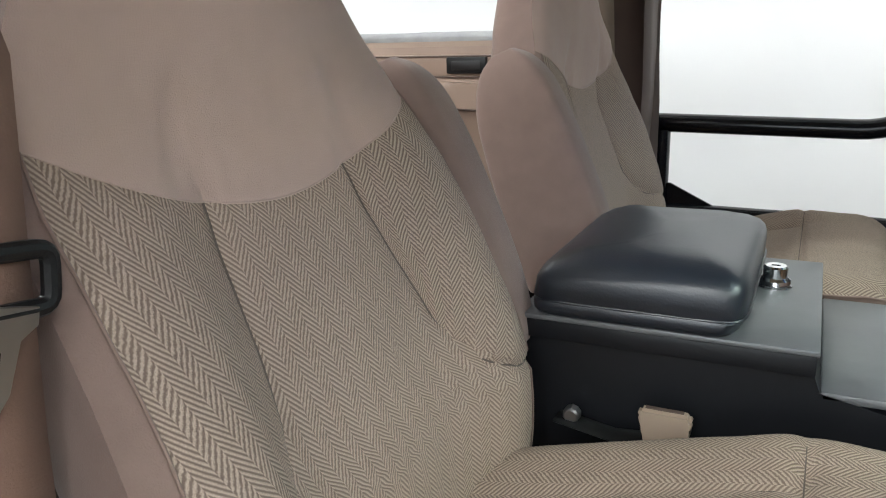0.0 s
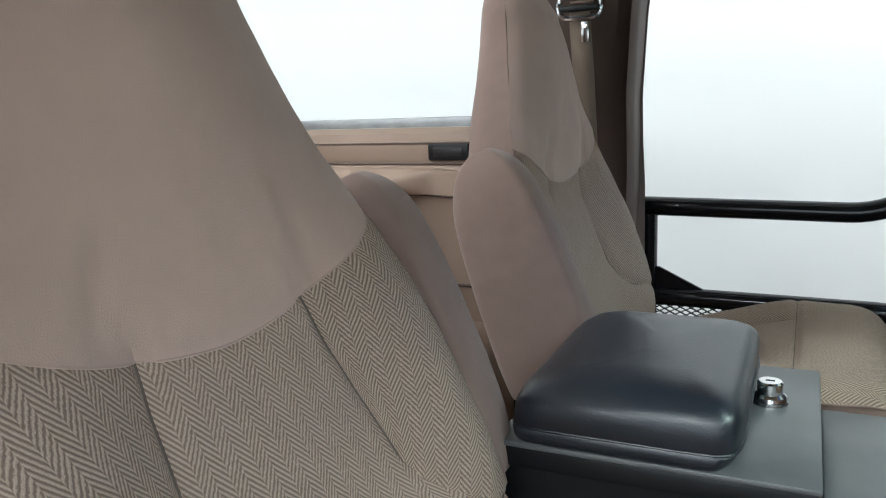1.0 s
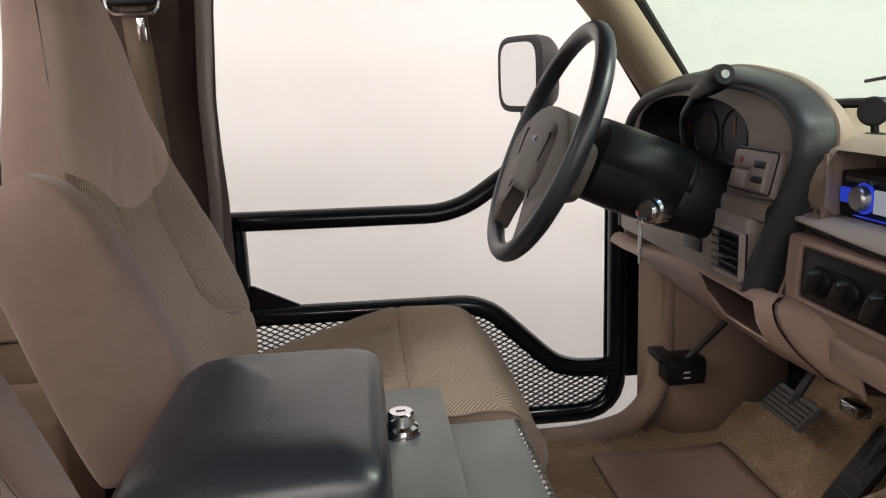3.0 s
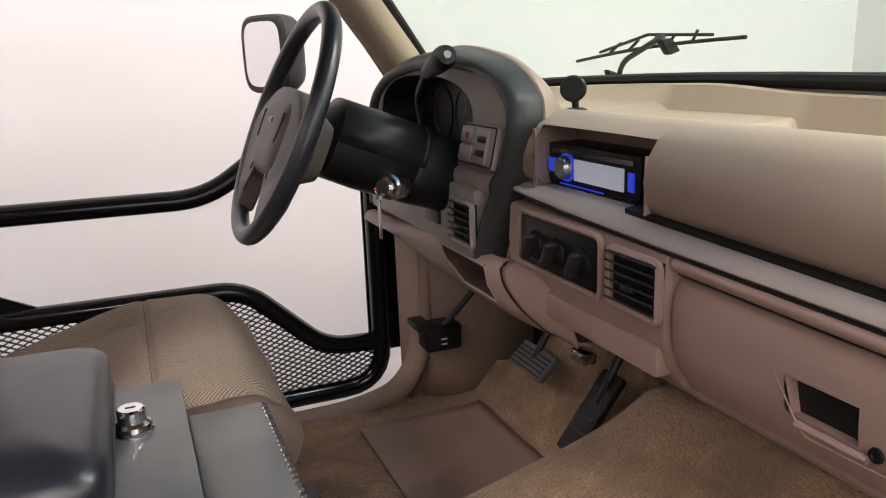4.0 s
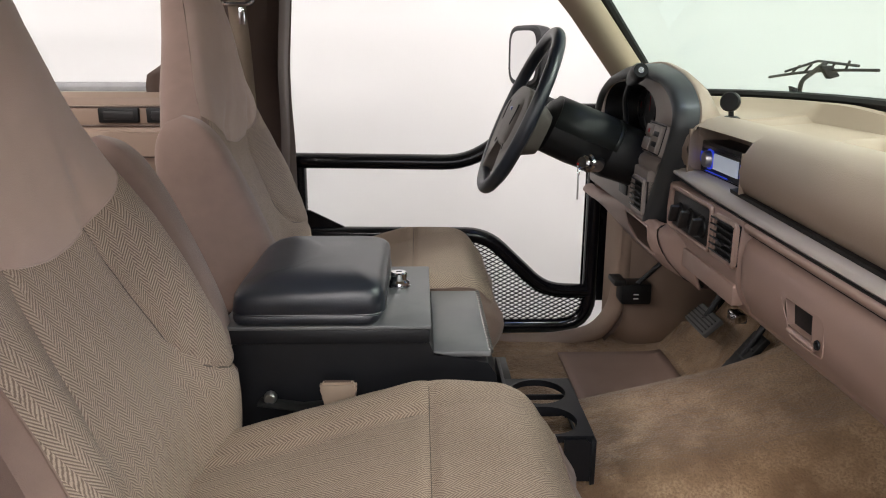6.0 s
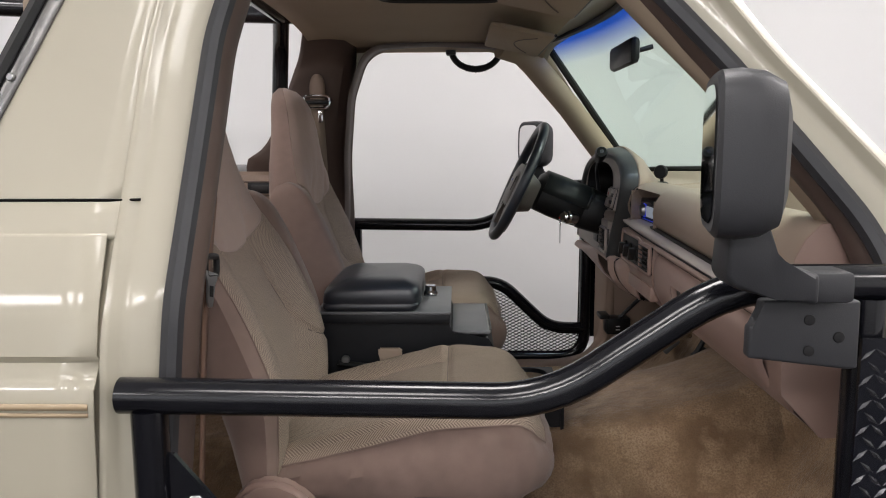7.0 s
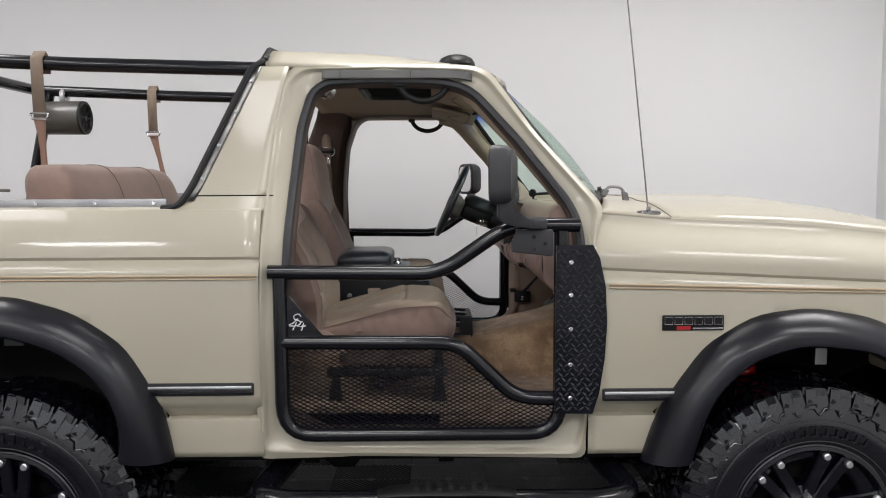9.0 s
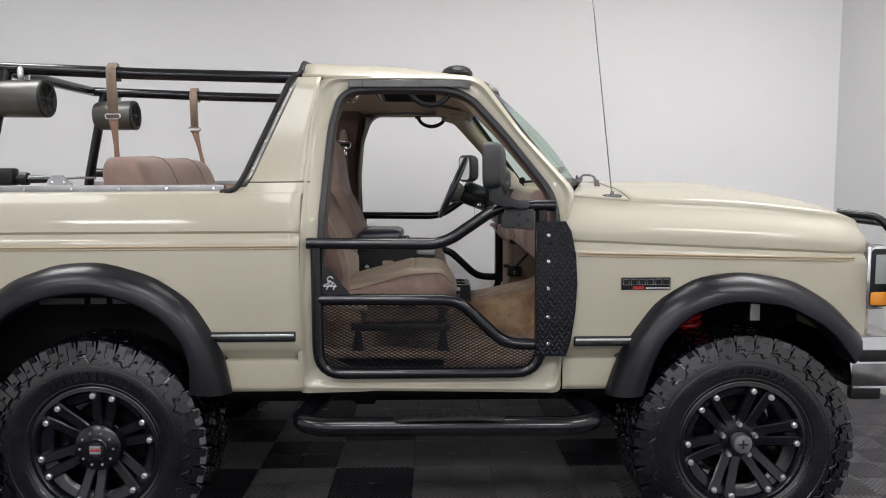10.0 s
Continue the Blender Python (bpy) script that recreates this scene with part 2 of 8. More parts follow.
RAIL = surface("dull_aluminium", (0.30, 0.30, 0.31), (0.38, 0.38, 0.385), 0.48, 1.0, 14, 160, 0.15)
BLUE_GLOW = glow("blue_display_light", (0.02, 0.06, 0.7), 0.3)
# lighter than the black plate: lug highlights put into the colour
LUG = surface("lug_highlight_metal", (0.035, 0.035, 0.04), (0.09, 0.09, 0.095), 0.24, 0.5, 60, 300, 0.1)
SCREEN_GLOW = glow("pale_display", (0.40, 0.46, 0.55), 0.25)
PANEL_GLOW = glow("lamp_diffuser", (1.0, 0.98, 0.95), 8.0)


# ---- mesh helpers ----
def finish(bm, angle=35):
    bmesh.ops.recalc_face_normals(bm, faces=bm.faces)
    for f in bm.faces:
        f.smooth = True
    lim = radians(angle)
    for e in bm.edges:
        if len(e.link_faces) == 2 and e.calc_face_angle(0) > lim:
            e.smooth = False


def thing(name, at, label, category, group="", kind=""):
    ob = new(name)
    ob.location = at
    ob.empty_display_size = 0.05
    bpy.context.view_layer.update()
    return tagged(ob, label, category, group, kind)


def part(name, bm, mat, parent=None, label="", angle=35):
    finish(bm, angle)
    me = bpy.data.meshes.new(name)
    bm.to_mesh(me)
    bm.free()
    me.materials.append(mat)
    ob = new(name, me)
    if parent:
        ob.parent = parent
        if parent.data is None:
            ob.matrix_parent_inverse = Matrix.Translation(-parent.location)
    return tagged(ob, label)


def each_bolt(name, spots, axis, r, h, mat, parent, label=""):
    """One small bolt object for each spot."""
    for k, p in enumerate(spots):
        part(name, bolt(B(), p, axis, r, h), mat, parent, label)


def thicken(ob, t, offset=-1):
    m = ob.modifiers.new("thickness", "SOLIDIFY")
    m.thickness, m.offset = t, offset
    return ob


def B():
    bm = bmesh.new()
    bm.loops.layers.uv.new("UVMap")
    return bm


def box(bm, x0, x1, y0, y1, z0, z1, bev=0.0, m=None, seg=2):
    r = bmesh.ops.create_cube(bm, size=1)
    vs = r["verts"]
    mat = Matrix.Translation(((x0 + x1) / 2, (y0 + y1) / 2, (z0 + z1) / 2)) @ Matrix.Diagonal((x1 - x0, y1 - y0, z1 - z0, 1))
    if m is not None:
        mat = m @ mat
    bmesh.ops.transform(bm, matrix=mat, verts=vs)
    if bev:
        es = list({e for v in vs for e in v.link_edges})
        bmesh.ops.bevel(bm, geom=es, offset=bev, segments=seg, affect="EDGES", profile=0.5)
    return bm


def loft(bm, loops, closed=True, caps=True, ring=False):
    vv = [[bm.verts.new(p) for p in lp] for lp in loops]
    n = len(loops[0])
    pairs = list(zip(vv, vv[1:])) + ([(vv[-1], vv[0])] if ring else [])
    for a, b in pairs:
        for i in range(n if closed else n - 1):
            j = (i + 1) % n
            try:
                bm.faces.new((a[i], a[j], b[j], b[i]))
            except ValueError:
                pass
    if caps and closed and not ring:
        bm.faces.new(vv[0])
        bm.faces.new(vv[-1][::-1])
    return bm


def patch(bm, fn, us, vs, uvscale=None):
    """A sheet fn(u, v) over the lists us and vs; vs may be a function of u."""
    uvl = bm.loops.layers.uv.verify()
    rows = []
    for u in us:
        vl = vs(u) if callable(vs) else vs
        rows.append([(bm.verts.new(fn(u, v)), (u, v)) for v in vl])
    for a, b in zip(rows, rows[1:]):
        for i in range(len(a) - 1):
            q = (a[i], b[i], b[i + 1], a[i + 1])
            f = bm.faces.new([w[0] for w in q])
            for lp, w in zip(f.loops, q):
                lp[uvl].uv = (w[1][0] * (uvscale[0] if uvscale else 1), w[1][1] * (uvscale[1] if uvscale else 1))
    return bm


def lin(a, b, n):
    return [a + (b - a) * i / (n - 1) for i in range(n)]


def fillet(pts, r, n=6, closed=False):
    """Rounds the corners of a path."""
    pts = [Vector(p) for p in pts]
    out = []
    k = len(pts)
    for i, p in enumerate(pts):
        if not closed and i in (0, k - 1):
            out.append(p)
            continue
        a, b = pts[i - 1], pts[(i + 1) % k]
        rr = r[i] if isinstance(r, (list, tuple)) else r
        da, db = a - p, b - p
        t = min(rr, da.length * 0.48, db.length * 0.48)
        p0, p1 = p + da.normalized() * t, p + db.normalized() * t
        for j in range(n + 1):
            s = j / n
            out.append(p0.lerp(p, s).lerp(p.lerp(p1, s), s))
    return out


def sweep(bm, pts, r, seg=14, closed=False, squash=1.0, caps=True):
    """A round bar along a path; r may be a function of 0..1."""
    pts = [Vector(p) for p in pts]
    n = len(pts)
    loops = []
    up = None
    for i, p in enumerate(pts):
        if closed:
            d = pts[(i + 1) % n] - pts[i - 1]
        else:
            d = pts[min(i + 1, n - 1)] - pts[max(i - 1, 0)]
        d.normalize()
        if up is None:
            up = Vector((0, 0, 1)) if abs(d.z) < 0.9 else Vector((0, 1, 0))
        side = d.cross(up).normalized()
        up = side.cross(d).normalized()
        rr = r(i / (n - 1)) if callable(r) else r
        loops.append([p + side * (rr * math.cos(a)) + up * (rr * squash * math.sin(a)) for a in [2 * math.pi * k / seg for k in range(seg)]])
    return loft(bm, loops, ring=closed, caps=caps)


def lathe(bm, prof, axis_m, seg=48):
    """prof: (radius, along) pairs turned round the local y axis, placed by axis_m."""
    loops = []
    for k in range(seg):
        a = 2 * math.pi * k / seg
        loops.append([axis_m @ Vector((r * math.cos(a), y, r * math.sin(a))) for r, y in prof])
    vv = [[bm.verts.new(p) for p in lp] for lp in loops]
    for a, b in zip(vv, vv[1:] + vv[:1]):
        for i in range(len(prof) - 1):
            bm.faces.new((a[i], a[i + 1], b[i + 1], b[i]))
    bmesh.ops.remove_doubles(bm, verts=bm.verts, dist=1e-5)
    return bm


def prism(bm, outline, d0, d1, plane="xz"):
    """A flat shape of 2D points, given depth d0..d1 along the third axis."""
    def at(a, b, d):
        return (a, d, b) if plane == "xz" else ((d, a, b) if plane == "yz" else (a, b, d))
    lo = [bm.verts.new(at(a, b, d0)) for a, b in outline]
    hi = [bm.verts.new(at(a, b, d1)) for a, b in outline]
    bm.faces.new(lo)
    bm.faces.new(hi[::-1])
    for i in range(len(lo)):
        j = (i + 1) % len(lo)
        bm.faces.new((lo[i], hi[i], hi[j], lo[j]))
    return bm


def soft_prism(bm, outline, d0, d1, bev, plane="xz"):
    """The same with its edges rounded off."""
    prism(bm, outline, d0, d1, plane)
    bmesh.ops.bevel(bm, geom=list(bm.edges), offset=bev, segments=3, affect="EDGES", profile=0.5)
    return bm


def tube_part(name, pts, r, mat, parent, rad=0.05, seg=14, label="", closed=False, squash=1.0):
    return part(name, sweep(B(), fillet(pts, rad, closed=closed) if rad else pts, r, seg, closed, squash), mat, parent, label)


def bolt(bm, p, axis, r=0.008, h=0.005):
    m = Matrix.Translation(p) @ Vector((0, 1, 0)).rotation_difference(Vector(axis)).to_matrix().to_4x4()
    return lathe(bm, [(0, h), (r * 0.72, h), (r * 0.95, h * 0.7), (r, 0), (r, -h * 0.5)], m, 10)


def smooth01(t):
    t = max(0.0, min(1.0, t))
    return t * t * (3 - 2 * t)


def interp(x, tab):
    """Piecewise linear through (x, y) pairs."""
    if x <= tab[0][0]:
        return tab[0][1]
    for (a, p), (b, q) in zip(tab, tab[1:]):
        if x <= b:
            return p + (q - p) * (x - a) / (b - a)
    return tab[-1][1]


def inside(p, poly):
    c = False
    for (x1, y1), (x2, y2) in zip(poly, poly[1:] + poly[:1]):
        if (y1 > p[1]) != (y2 > p[1]) and p[0] < (x2 - x1) * (p[1] - y1) / (y2 - y1) + x1:
            c = not c
    return c


# ---- the room ----
GZ = 0.046  # top of the floor tiles
RX0, RX1, RY0, RY1, RH = -5.2, 3.12, -7.0, 1.93, 3.6
room = {}
for nm, b6 in (("wall_north", (RX0 - 0.15, RX1 + 0.15, RY1, RY1 + 0.15, 0, RH)),                ("wall_east", (RX1, RX1 + 0.15, RY0, RY1, 0, RH)), ("wall_west", (RX0 - 0.15, RX0, RY0, RY1, 0, RH))):
    tagged(part(nm, box(B(), *b6), WALL), "plain matt white painted showroom wall", "wall", kind="structure")
tagged(part("ceiling", box(B(), RX0 - 0.15, RX1 + 0.15, RY0 - 0.15, RY1 + 0.15, RH, RH + 0.12), CEIL), "plain white painted showroom ceiling", "ceiling", kind="structure")
wx0, wx1, wz0, wz1, wp = FILL_WINDOW
bm = B()
for b6 in ((RX0 - 0.15, wx0, 0, RH), (wx1, RX1 + 0.15, 0, RH), (wx0, wx1, 0, wz0), (wx0, wx1, wz1, RH)):
    box(bm, b6[0], b6[1], RY0 - 0.15, RY0, b6[2], b6[3])
tagged(part("wall_south", bm, WALL), "white painted wall round the added fill window", "wall", kind="structure")
win = thing("window_1", ((wx0 + wx1) / 2, RY0 - 0.08, wz0), "wide unseen steel-framed window added for side light", "window", kind="structure")
for k in range(5):
    xm = wx0 + (wx1 - wx0) * k / 4
    part("mullion", box(B(), xm - 0.03, xm + 0.03, RY0 - 0.11, RY0 - 0.05, wz0, wz1, 0.004), STEEL, win)
for zr in (wz0 + 0.03, wz1 - 0.03):
    part("window_rail", box(B(), wx0, wx1, RY0 - 0.105, RY0 - 0.055, zr - 0.03, zr + 0.03, 0.004), STEEL, win)
# area lamp added in the unseen opening as a low fill from the south
ld = bpy.data.lights.new("south_fill_light", "AREA")
ld.shape, ld.size, ld.size_y, ld.energy, ld.color = "RECTANGLE", wx1 - wx0 - 0.1, wz1 - wz0 - 0.1, wp, (0.93, 0.97, 1.0)
lo = new("south_fill_light", ld)
lo.matrix_world = Matrix.Translation(((wx0 + wx1) / 2, RY0 - 0.13, (wz0 + wz1) / 2)) @ Matrix.Rotation(radians(90), 4, "X")
floor = tagged(part("floor", box(B(), RX0 - 0.15, RX1 + 0.15, RY0 - 0.15, RY1 + 0.15, -0.2, GZ - 0.014), UNDER), "black showroom slab under snap-together plastic tiles", "floor", kind="structure")


def ceiling_light(x, y, w, d, power):
    th = thing("ceiling_light", (x, y, RH), "flat white ceiling light panel in a thin frame", "ceiling light", "ceiling lights")
    bm = B()
    for a in (-1, 1):
        box(bm, x - w / 2 - 0.02, x + w / 2 + 0.02, y + a * (d / 2 + 0.01) - 0.01, y + a * (d / 2 + 0.01) + 0.01, RH - 0.05, RH)
        box(bm, x + a * (w / 2 + 0.01) - 0.01, x + a * (w / 2 + 0.01) + 0.01, y - d / 2, y + d / 2, RH - 0.05, RH)
    part("frame", bm, STEEL, th)
    part("diffuser", box(B(), x - w / 2, x + w / 2, y - d / 2, y + d / 2, RH - 0.03, RH - 0.02), PANEL_GLOW, th)
    ld = bpy.data.lights.new("panel_lamp", "AREA")
    ld.shape, ld.size, ld.size_y, ld.energy, ld.color = "RECTANGLE", w, d, power, (1.0, 0.985, 0.965)
    lo = new("panel_lamp", ld)
    lo.location = (x, y, RH - 0.06)


for lx, ly, lw, ldp, pw in LIGHTS:
    ceiling_light(lx, ly, lw, ldp, pw)

# ---- the vehicle's body ----
HW = [(0.70, 0.974), (0.735, 0.978), (0.835, 0.977), (0.841, 0.950), (0.886, 0.990), (0.908, 0.999), (0.918, 1.002), (0.96, 1.003), (1.10, 1.008), (1.26, 1.002), (1.305, 0.998), (1.336, 0.976),
      (1.346, 0.984), (1.39, 0.974), (1.43, 0.960), (1.47, 0.942), (1.50, 0.928), (1.55, 0.906), (1.62, 0.881), (1.70, 0.853), (1.85, 0.803), (1.96, 0.765)]
ROWS_Z = [0.715, 0.735, 0.80, 0.828, 0.835, 0.841, 0.856, 0.872, 0.886, 0.907, 0.918, 0.93, 0.96, 1.03, 1.10, 1.18, 1.26, 1.29, 1.305, 1.32, 1.336, 1.341, 1.346, 1.37, 1.39, 1.41, 1.43, 1.445, 1.46, 1.47, 1.48, 1.486, 1.49]


def half_width(z):
    if z < 1.375:
        return interp(z, HW)
    return sum(interp(z + d, HW) for d in (-0.024, -0.012, 0, 0.012, 0.024)) / 5


SX, SZ, WZ = -1.271, 1.281, 0.488
vehicle = thing("off_road_vehicle", (0, 0, 0), "cream two-door off-road truck with open rear and black tube doors", "truck")
REAR_OUT = [(-0.727, 0.715), (-0.745, 0.82), (-0.778, 0.93), (-0.867, 1.085), (-1.014, 1.18), (-1.205, 1.234), (-1.377, 1.225), (-1.55, 1.165), (-1.70, 1.05), (-1.80, 0.90), (-1.84, 0.76)]
REAR_IN = [(-0.868, 0.735), (-0.862, 0.83), (-0.88, 0.91), (-0.94, 1.0), (-1.04, 1.072), (-1.20, 1.122), (-1.37, 1.11), (-1.51, 1.06), (-1.62, 0.96), (-1.68, 0.86), (-1.70, 0.76)]
FRONT_OUT = [(0.727, 0.700), (0.765, 0.82), (0.812, 0.918), (0.919, 1.073), (1.07, 1.16), (1.244, 1.181), (1.443, 1.148), (1.60, 1.057), (1.716, 0.934)]
FRONT_IN = [(0.86, 0.715), (0.895, 0.84), (0.942, 0.935), (1.047, 1.031), (1.195, 1.074), (1.41, 1.052), (1.55, 0.968), (1.60, 0.915), (1.66, 0.83)]


def arch(x, tab, low):
    xs = sorted(tab)
    if x <= xs[0][0] or x >= xs[-1][0]:
        return low
    return interp(x, xs)


def fender_top(x):
    return interp(x, [(0.55, 1.478), (0.838, 1.453), (1.0, 1.446), (1.141, 1.440), (1.32, 1.428), (1.478, 1.410), (1.614, 1.394), (1.72, 1.377), (1.78, 1.358), (1.83, 1.325), (1.86, 1.29)])


for s in (-1, 1):
    # rear quarter
    mid = [(a * 0.5 + c * 0.5, b * 0.5 + d * 0.5) for (a, b), (c, d) in zip(REAR_OUT, REAR_IN)]
    cols = sorted(set(lin(-2.12, -0.452, 34) + [p[0] for p in mid]))
    bm = patch(B(), lambda x, z: (x, s * half_width(z), z), cols, lambda x: [max(z, arch(x, mid, 0.715)) for z in ROWS_Z])
    bmesh.ops.remove_doubles(bm, verts=bm.verts, dist=1e-5)
    bmesh.ops.dissolve_degenerate(bm, dist=1e-5, edges=bm.edges)
    thicken(part("rear_quarter_panel", bm, CREAM, vehicle, "glossy cream rear quarter panel"), 0.004, 0)
    # bed rail top
    bm = patch(B(), lambda x, v: (x, s * (0.934 - 0.127 * v), 1.489 + 0.010 * math.sin(v * math.pi) - (0.05 if v > 0.95 else 0)), lin(-2.12, -0.70, 12), [0, 0.1, 0.25, 0.5, 0.75, 0.9, 0.96, 1.0])
    part("bed_rail", bm, CREAM, vehicle)
    # front fender
    mid = [(a * 0.5 + c * 0.5, b * 0.5 + d * 0.5) for (a, b), (c, d) in zip(FRONT_OUT, FRONT_IN)]

    def fender_rows(x, mid=mid):
        top, drop = fender_top(x), 0.037 + (x - 0.55) * 0.05
        out = []
        for z in ROWS_Z:
            zz = z if z < 1.15 else z - drop
            zz = (1.40 - drop) + (top - 1.40 + drop) * (z - 1.40) / 0.09 if z > 1.40 else zz
            out.append(min(max(zz, (arch(x, mid, 0.705) if x < 1.688 else 0.915 if x < 1.775 else 1.272)), top))
        return out

    def fender_pt(x, z, s=s):
        top, drop = fender_top(x), 0.037 + (x - 0.55) * 0.05
        w = half_width(z + (drop if z > 1.15 else 0)) if z < 1.35 - drop else 0
        if not w:
            t = (z - (1.35 - drop)) / max(1e-4, top - (1.35 - drop))
            w = 0.985 - 0.089 * smooth01(max(0, t)) ** 1.5
        if x > 1.62:
            w -= 0.10 * ((x - 1.62) / 0.18) ** 2
        return (x, s * w, z)
    cols = sorted(set(lin(0.565, 1.686, 34) + [1.6875, 1.6885, 1.71, 1.74, 1.765, 1.7745, 1.7755] + lin(1.785, 1.86, 7) + [p[0] for p in mid]))
    bm = patch(B(), fender_pt, cols, fender_rows)
    bmesh.ops.remove_doubles(bm, verts=bm.verts, dist=1e-5)
    bmesh.ops.dissolve_degenerate(bm, dist=1e-5, edges=bm.edges)
    thicken(part("front_fender", bm, CREAM, vehicle, "glossy cream front fender"), 0.004, 0)
    # stripes, mouldings
    for x0, x1, dz in ((-2.1, -0.457, 0), (0.62, 1.70, 1)):
        for zz, hh in ((1.288, 0.004), (1.278, 0.0025)):
            bm = patch(B(), lambda x, v: (x, s * (1.006 if x < 1.62 else 1.006 - 0.10 * ((x - 1.62) / 0.15) ** 2), zz - (0.033 + (x - 0.6) * 0.025 if dz else 0) + hh * v), lin(x0, x1, 30), [-1, 1])
            thicken(part("pinstripe", bm, TAN_STRIPE, vehicle, "thin tan pinstripe"), 0.002)
    for x0, x1, zc in ((-0.80, -0.472, 0.938), (0.603, 0.83, 0.911)):
        bm = box(B(), x0, x1, s * 1.004 - 0.008, s * 1.004 + 0.008, zc - 0.02, zc + 0.02, 0.005)
        mo = part("side_moulding", bm, BLACK_METAL, vehicle, "smoked chrome side moulding with a bright rib")
        part("bright_rib", box(B(), x0 + 0.004, x1 - 0.004, s * 1.013 - 0.003, s * 1.013 + 0.003, zc - 0.011, zc + 0.013, 0.003), DARK_CHROME, mo)
        part("bright_line", box(B(), x0 + 0.006, x1 - 0.006, s * 1.016 - 0.002, s * 1.016 + 0.002, zc + 0.004, zc + 0.012, 0.0015), BOLT_METAL, mo)
    # flares
    for out, inn in ((REAR_OUT, REAR_IN), (FRONT_OUT, FRONT_IN)):
        O = fillet([(a, 0, b) for a, b in out], 0.06, 3)
        I = fillet([(a, 0, b) for a, b in inn], 0.06, 3)
        loops = []
        for o, i in zip(O, I):
            f = [(0.0, 0.985), (0.0, 1.004), (0.04, 1.016), (0.2, 1.05), (0.45, 1.078), (0.7, 1.088), (0.93, 1.086), (1.0, 1.076), (1.0, 1.05), (0.96, 0.95)]
            loops.append([(o.x + (i.x - o.x) * k, s * y, o.z + (i.z - o.z) * k) for k, y in f])
        part("fender_flare", loft(B(), loops, closed=False), FLARE, vehicle, "wide satin black plastic fender flare")
    # wheel wells
    for out, lo, WELL in ((REAR_OUT, -1, 0.785), (FRONT_OUT, 1, 0.60)):
        loops = [[(a, s * 0.97, b), (a, s * WELL, b), (SX if lo < 0 else SZ, s * WELL, 0.72)] for a, b in out]
        part("wheel_well", loft(B(), loops, closed=False), UNDER, vehicle, "black wheel well liner")
    # door opening: sill, pillars, header
    outer = [(-0.455, 0.727), (-0.455, 1.10), (-0.450, 1.37), (-0.441, 1.56), (-0.427, 1.74), (-0.399, 1.90), (-0.35, 1.945), (-0.10, 1.948), (0.10, 1.945), (0.215, 1.94), (0.265, 1.915),
             (0.405, 1.722), (0.587, 1.508), (0.60, 1.47), (0.575, 1.38), (0.565, 1.10), (0.555, 0.80), (0.54, 0.711), (0.30, 0.714), (-0.20, 0.722)]
    inner = [(-0.395, 0.835), (-0.388, 1.10), (-0.372, 1.40), (-0.362, 1.56), (-0.346, 1.75), (-0.316, 1.865), (-0.27, 1.90), (-0.10, 1.908), (0.10, 1.902), (0.17, 1.888), (0.222, 1.86),
             (0.355, 1.71), (0.51, 1.505), (0.535, 1.45), (0.545, 1.38), (0.545, 1.10), (0.53, 0.86), (0.46, 0.775), (0.28, 0.765), (-0.28, 0.77)]
    if s > 0:
        inner = [(a - (0.024 * smooth01((1.87 - b) / 0.2) if a < -0.3 and b > 0.9 else 0), b) for a, b in inner]
    O = fillet([(a, half_width(b), b) for a, b in outer], 0.03, 3, True)
    I = fillet([(a, half_width(b), b) for a, b in inner], 0.03, 3, True)
    loops = []
    for o, i in zip(O, I):
        lp = []
        for k, dp in ((-0.25, 0.012), (-0.06, 0.006), (0.0, 0.003), (0.06, 0.0035), (0.12, 0.007), (0.22, 0.016), (0.30, 0.020), (0.40, 0.0215), (0.6, 0.025), (0.85, 0.032), (1.0, 0.04)):
            q = o.lerp(i, k)
            lp.append((q.x, s * (q.y - dp), q.z))
        loops.append(lp)
    part("door_frame", loft(B(), loops, closed=False, ring=True), CREAM, vehicle, "cream painted door opening with pillars and sill")
    loops = []
    for i in I:
        c = (Vector((0.07, i.y, 1.36)) - i).normalized()
        c.y = 0
        loops.append([(i.x + c.x * (k if s < 0 else min(k, 0)), s * (i.y - dp), i.z + c.z * (k if s < 0 else min(k, 0))) for k, dp in ((0, 0.04), (0.012, 0.052), (0.018, 0.062), (0.020, 0.075), (0.016, 0.10), (0.004, 0.13), (-0.01, 0.15))])
    part("frame_lining", loft(B(), loops, closed=False, ring=True), TRIM_DARK, vehicle, "dark brown lining of the door opening", 60)
    seal = [p for p, q in zip(I, I) if p.z > 0.84]
    i0 = next(k for k in range(len(I)) if I[k].z <= 0.84 and I[(k + 1) % len(I)].z > 0.84)
    path = [I[(i0 + 1 + k) % len(I)] for k in range(len(seal))]
    part("door_seal", sweep(B(), [(p.x, s * (p.y - 0.034), p.z) for p in path], 0.0145 if s < 0 else 0.003, 8), MIRROR_PLASTIC if s < 0 else TRIM_DARK, vehicle, "rubber door seal")
    bm = patch(B(), lambda x, v: (x, s * (half_width(1.910 + 0.028 * v) - 0.004), 1.910 + 0.028 * v - 0.16 * max(0, abs(x + 0.07) - 0.19) ** 1.5 - 0.25 * max(0, x - 0.17) ** 1.2), lin(-0.28, 0.212, 24), [0, 0.15, 0.5, 0.85, 1])
    drip = thicken(part("drip_trim", bm, GREY_TRIM, vehicle, "grey band above the door opening"), 0.006)
    for xg in (-0.22, 0.011):
        part("joint", sweep(B(), [(xg, s * (half_width(1.910 + 0.028 * v) - 0.003), 1.910 + 0.028 * v) for v in lin(0, 1, 5)], 0.0012, 6), RUBBER, drip)
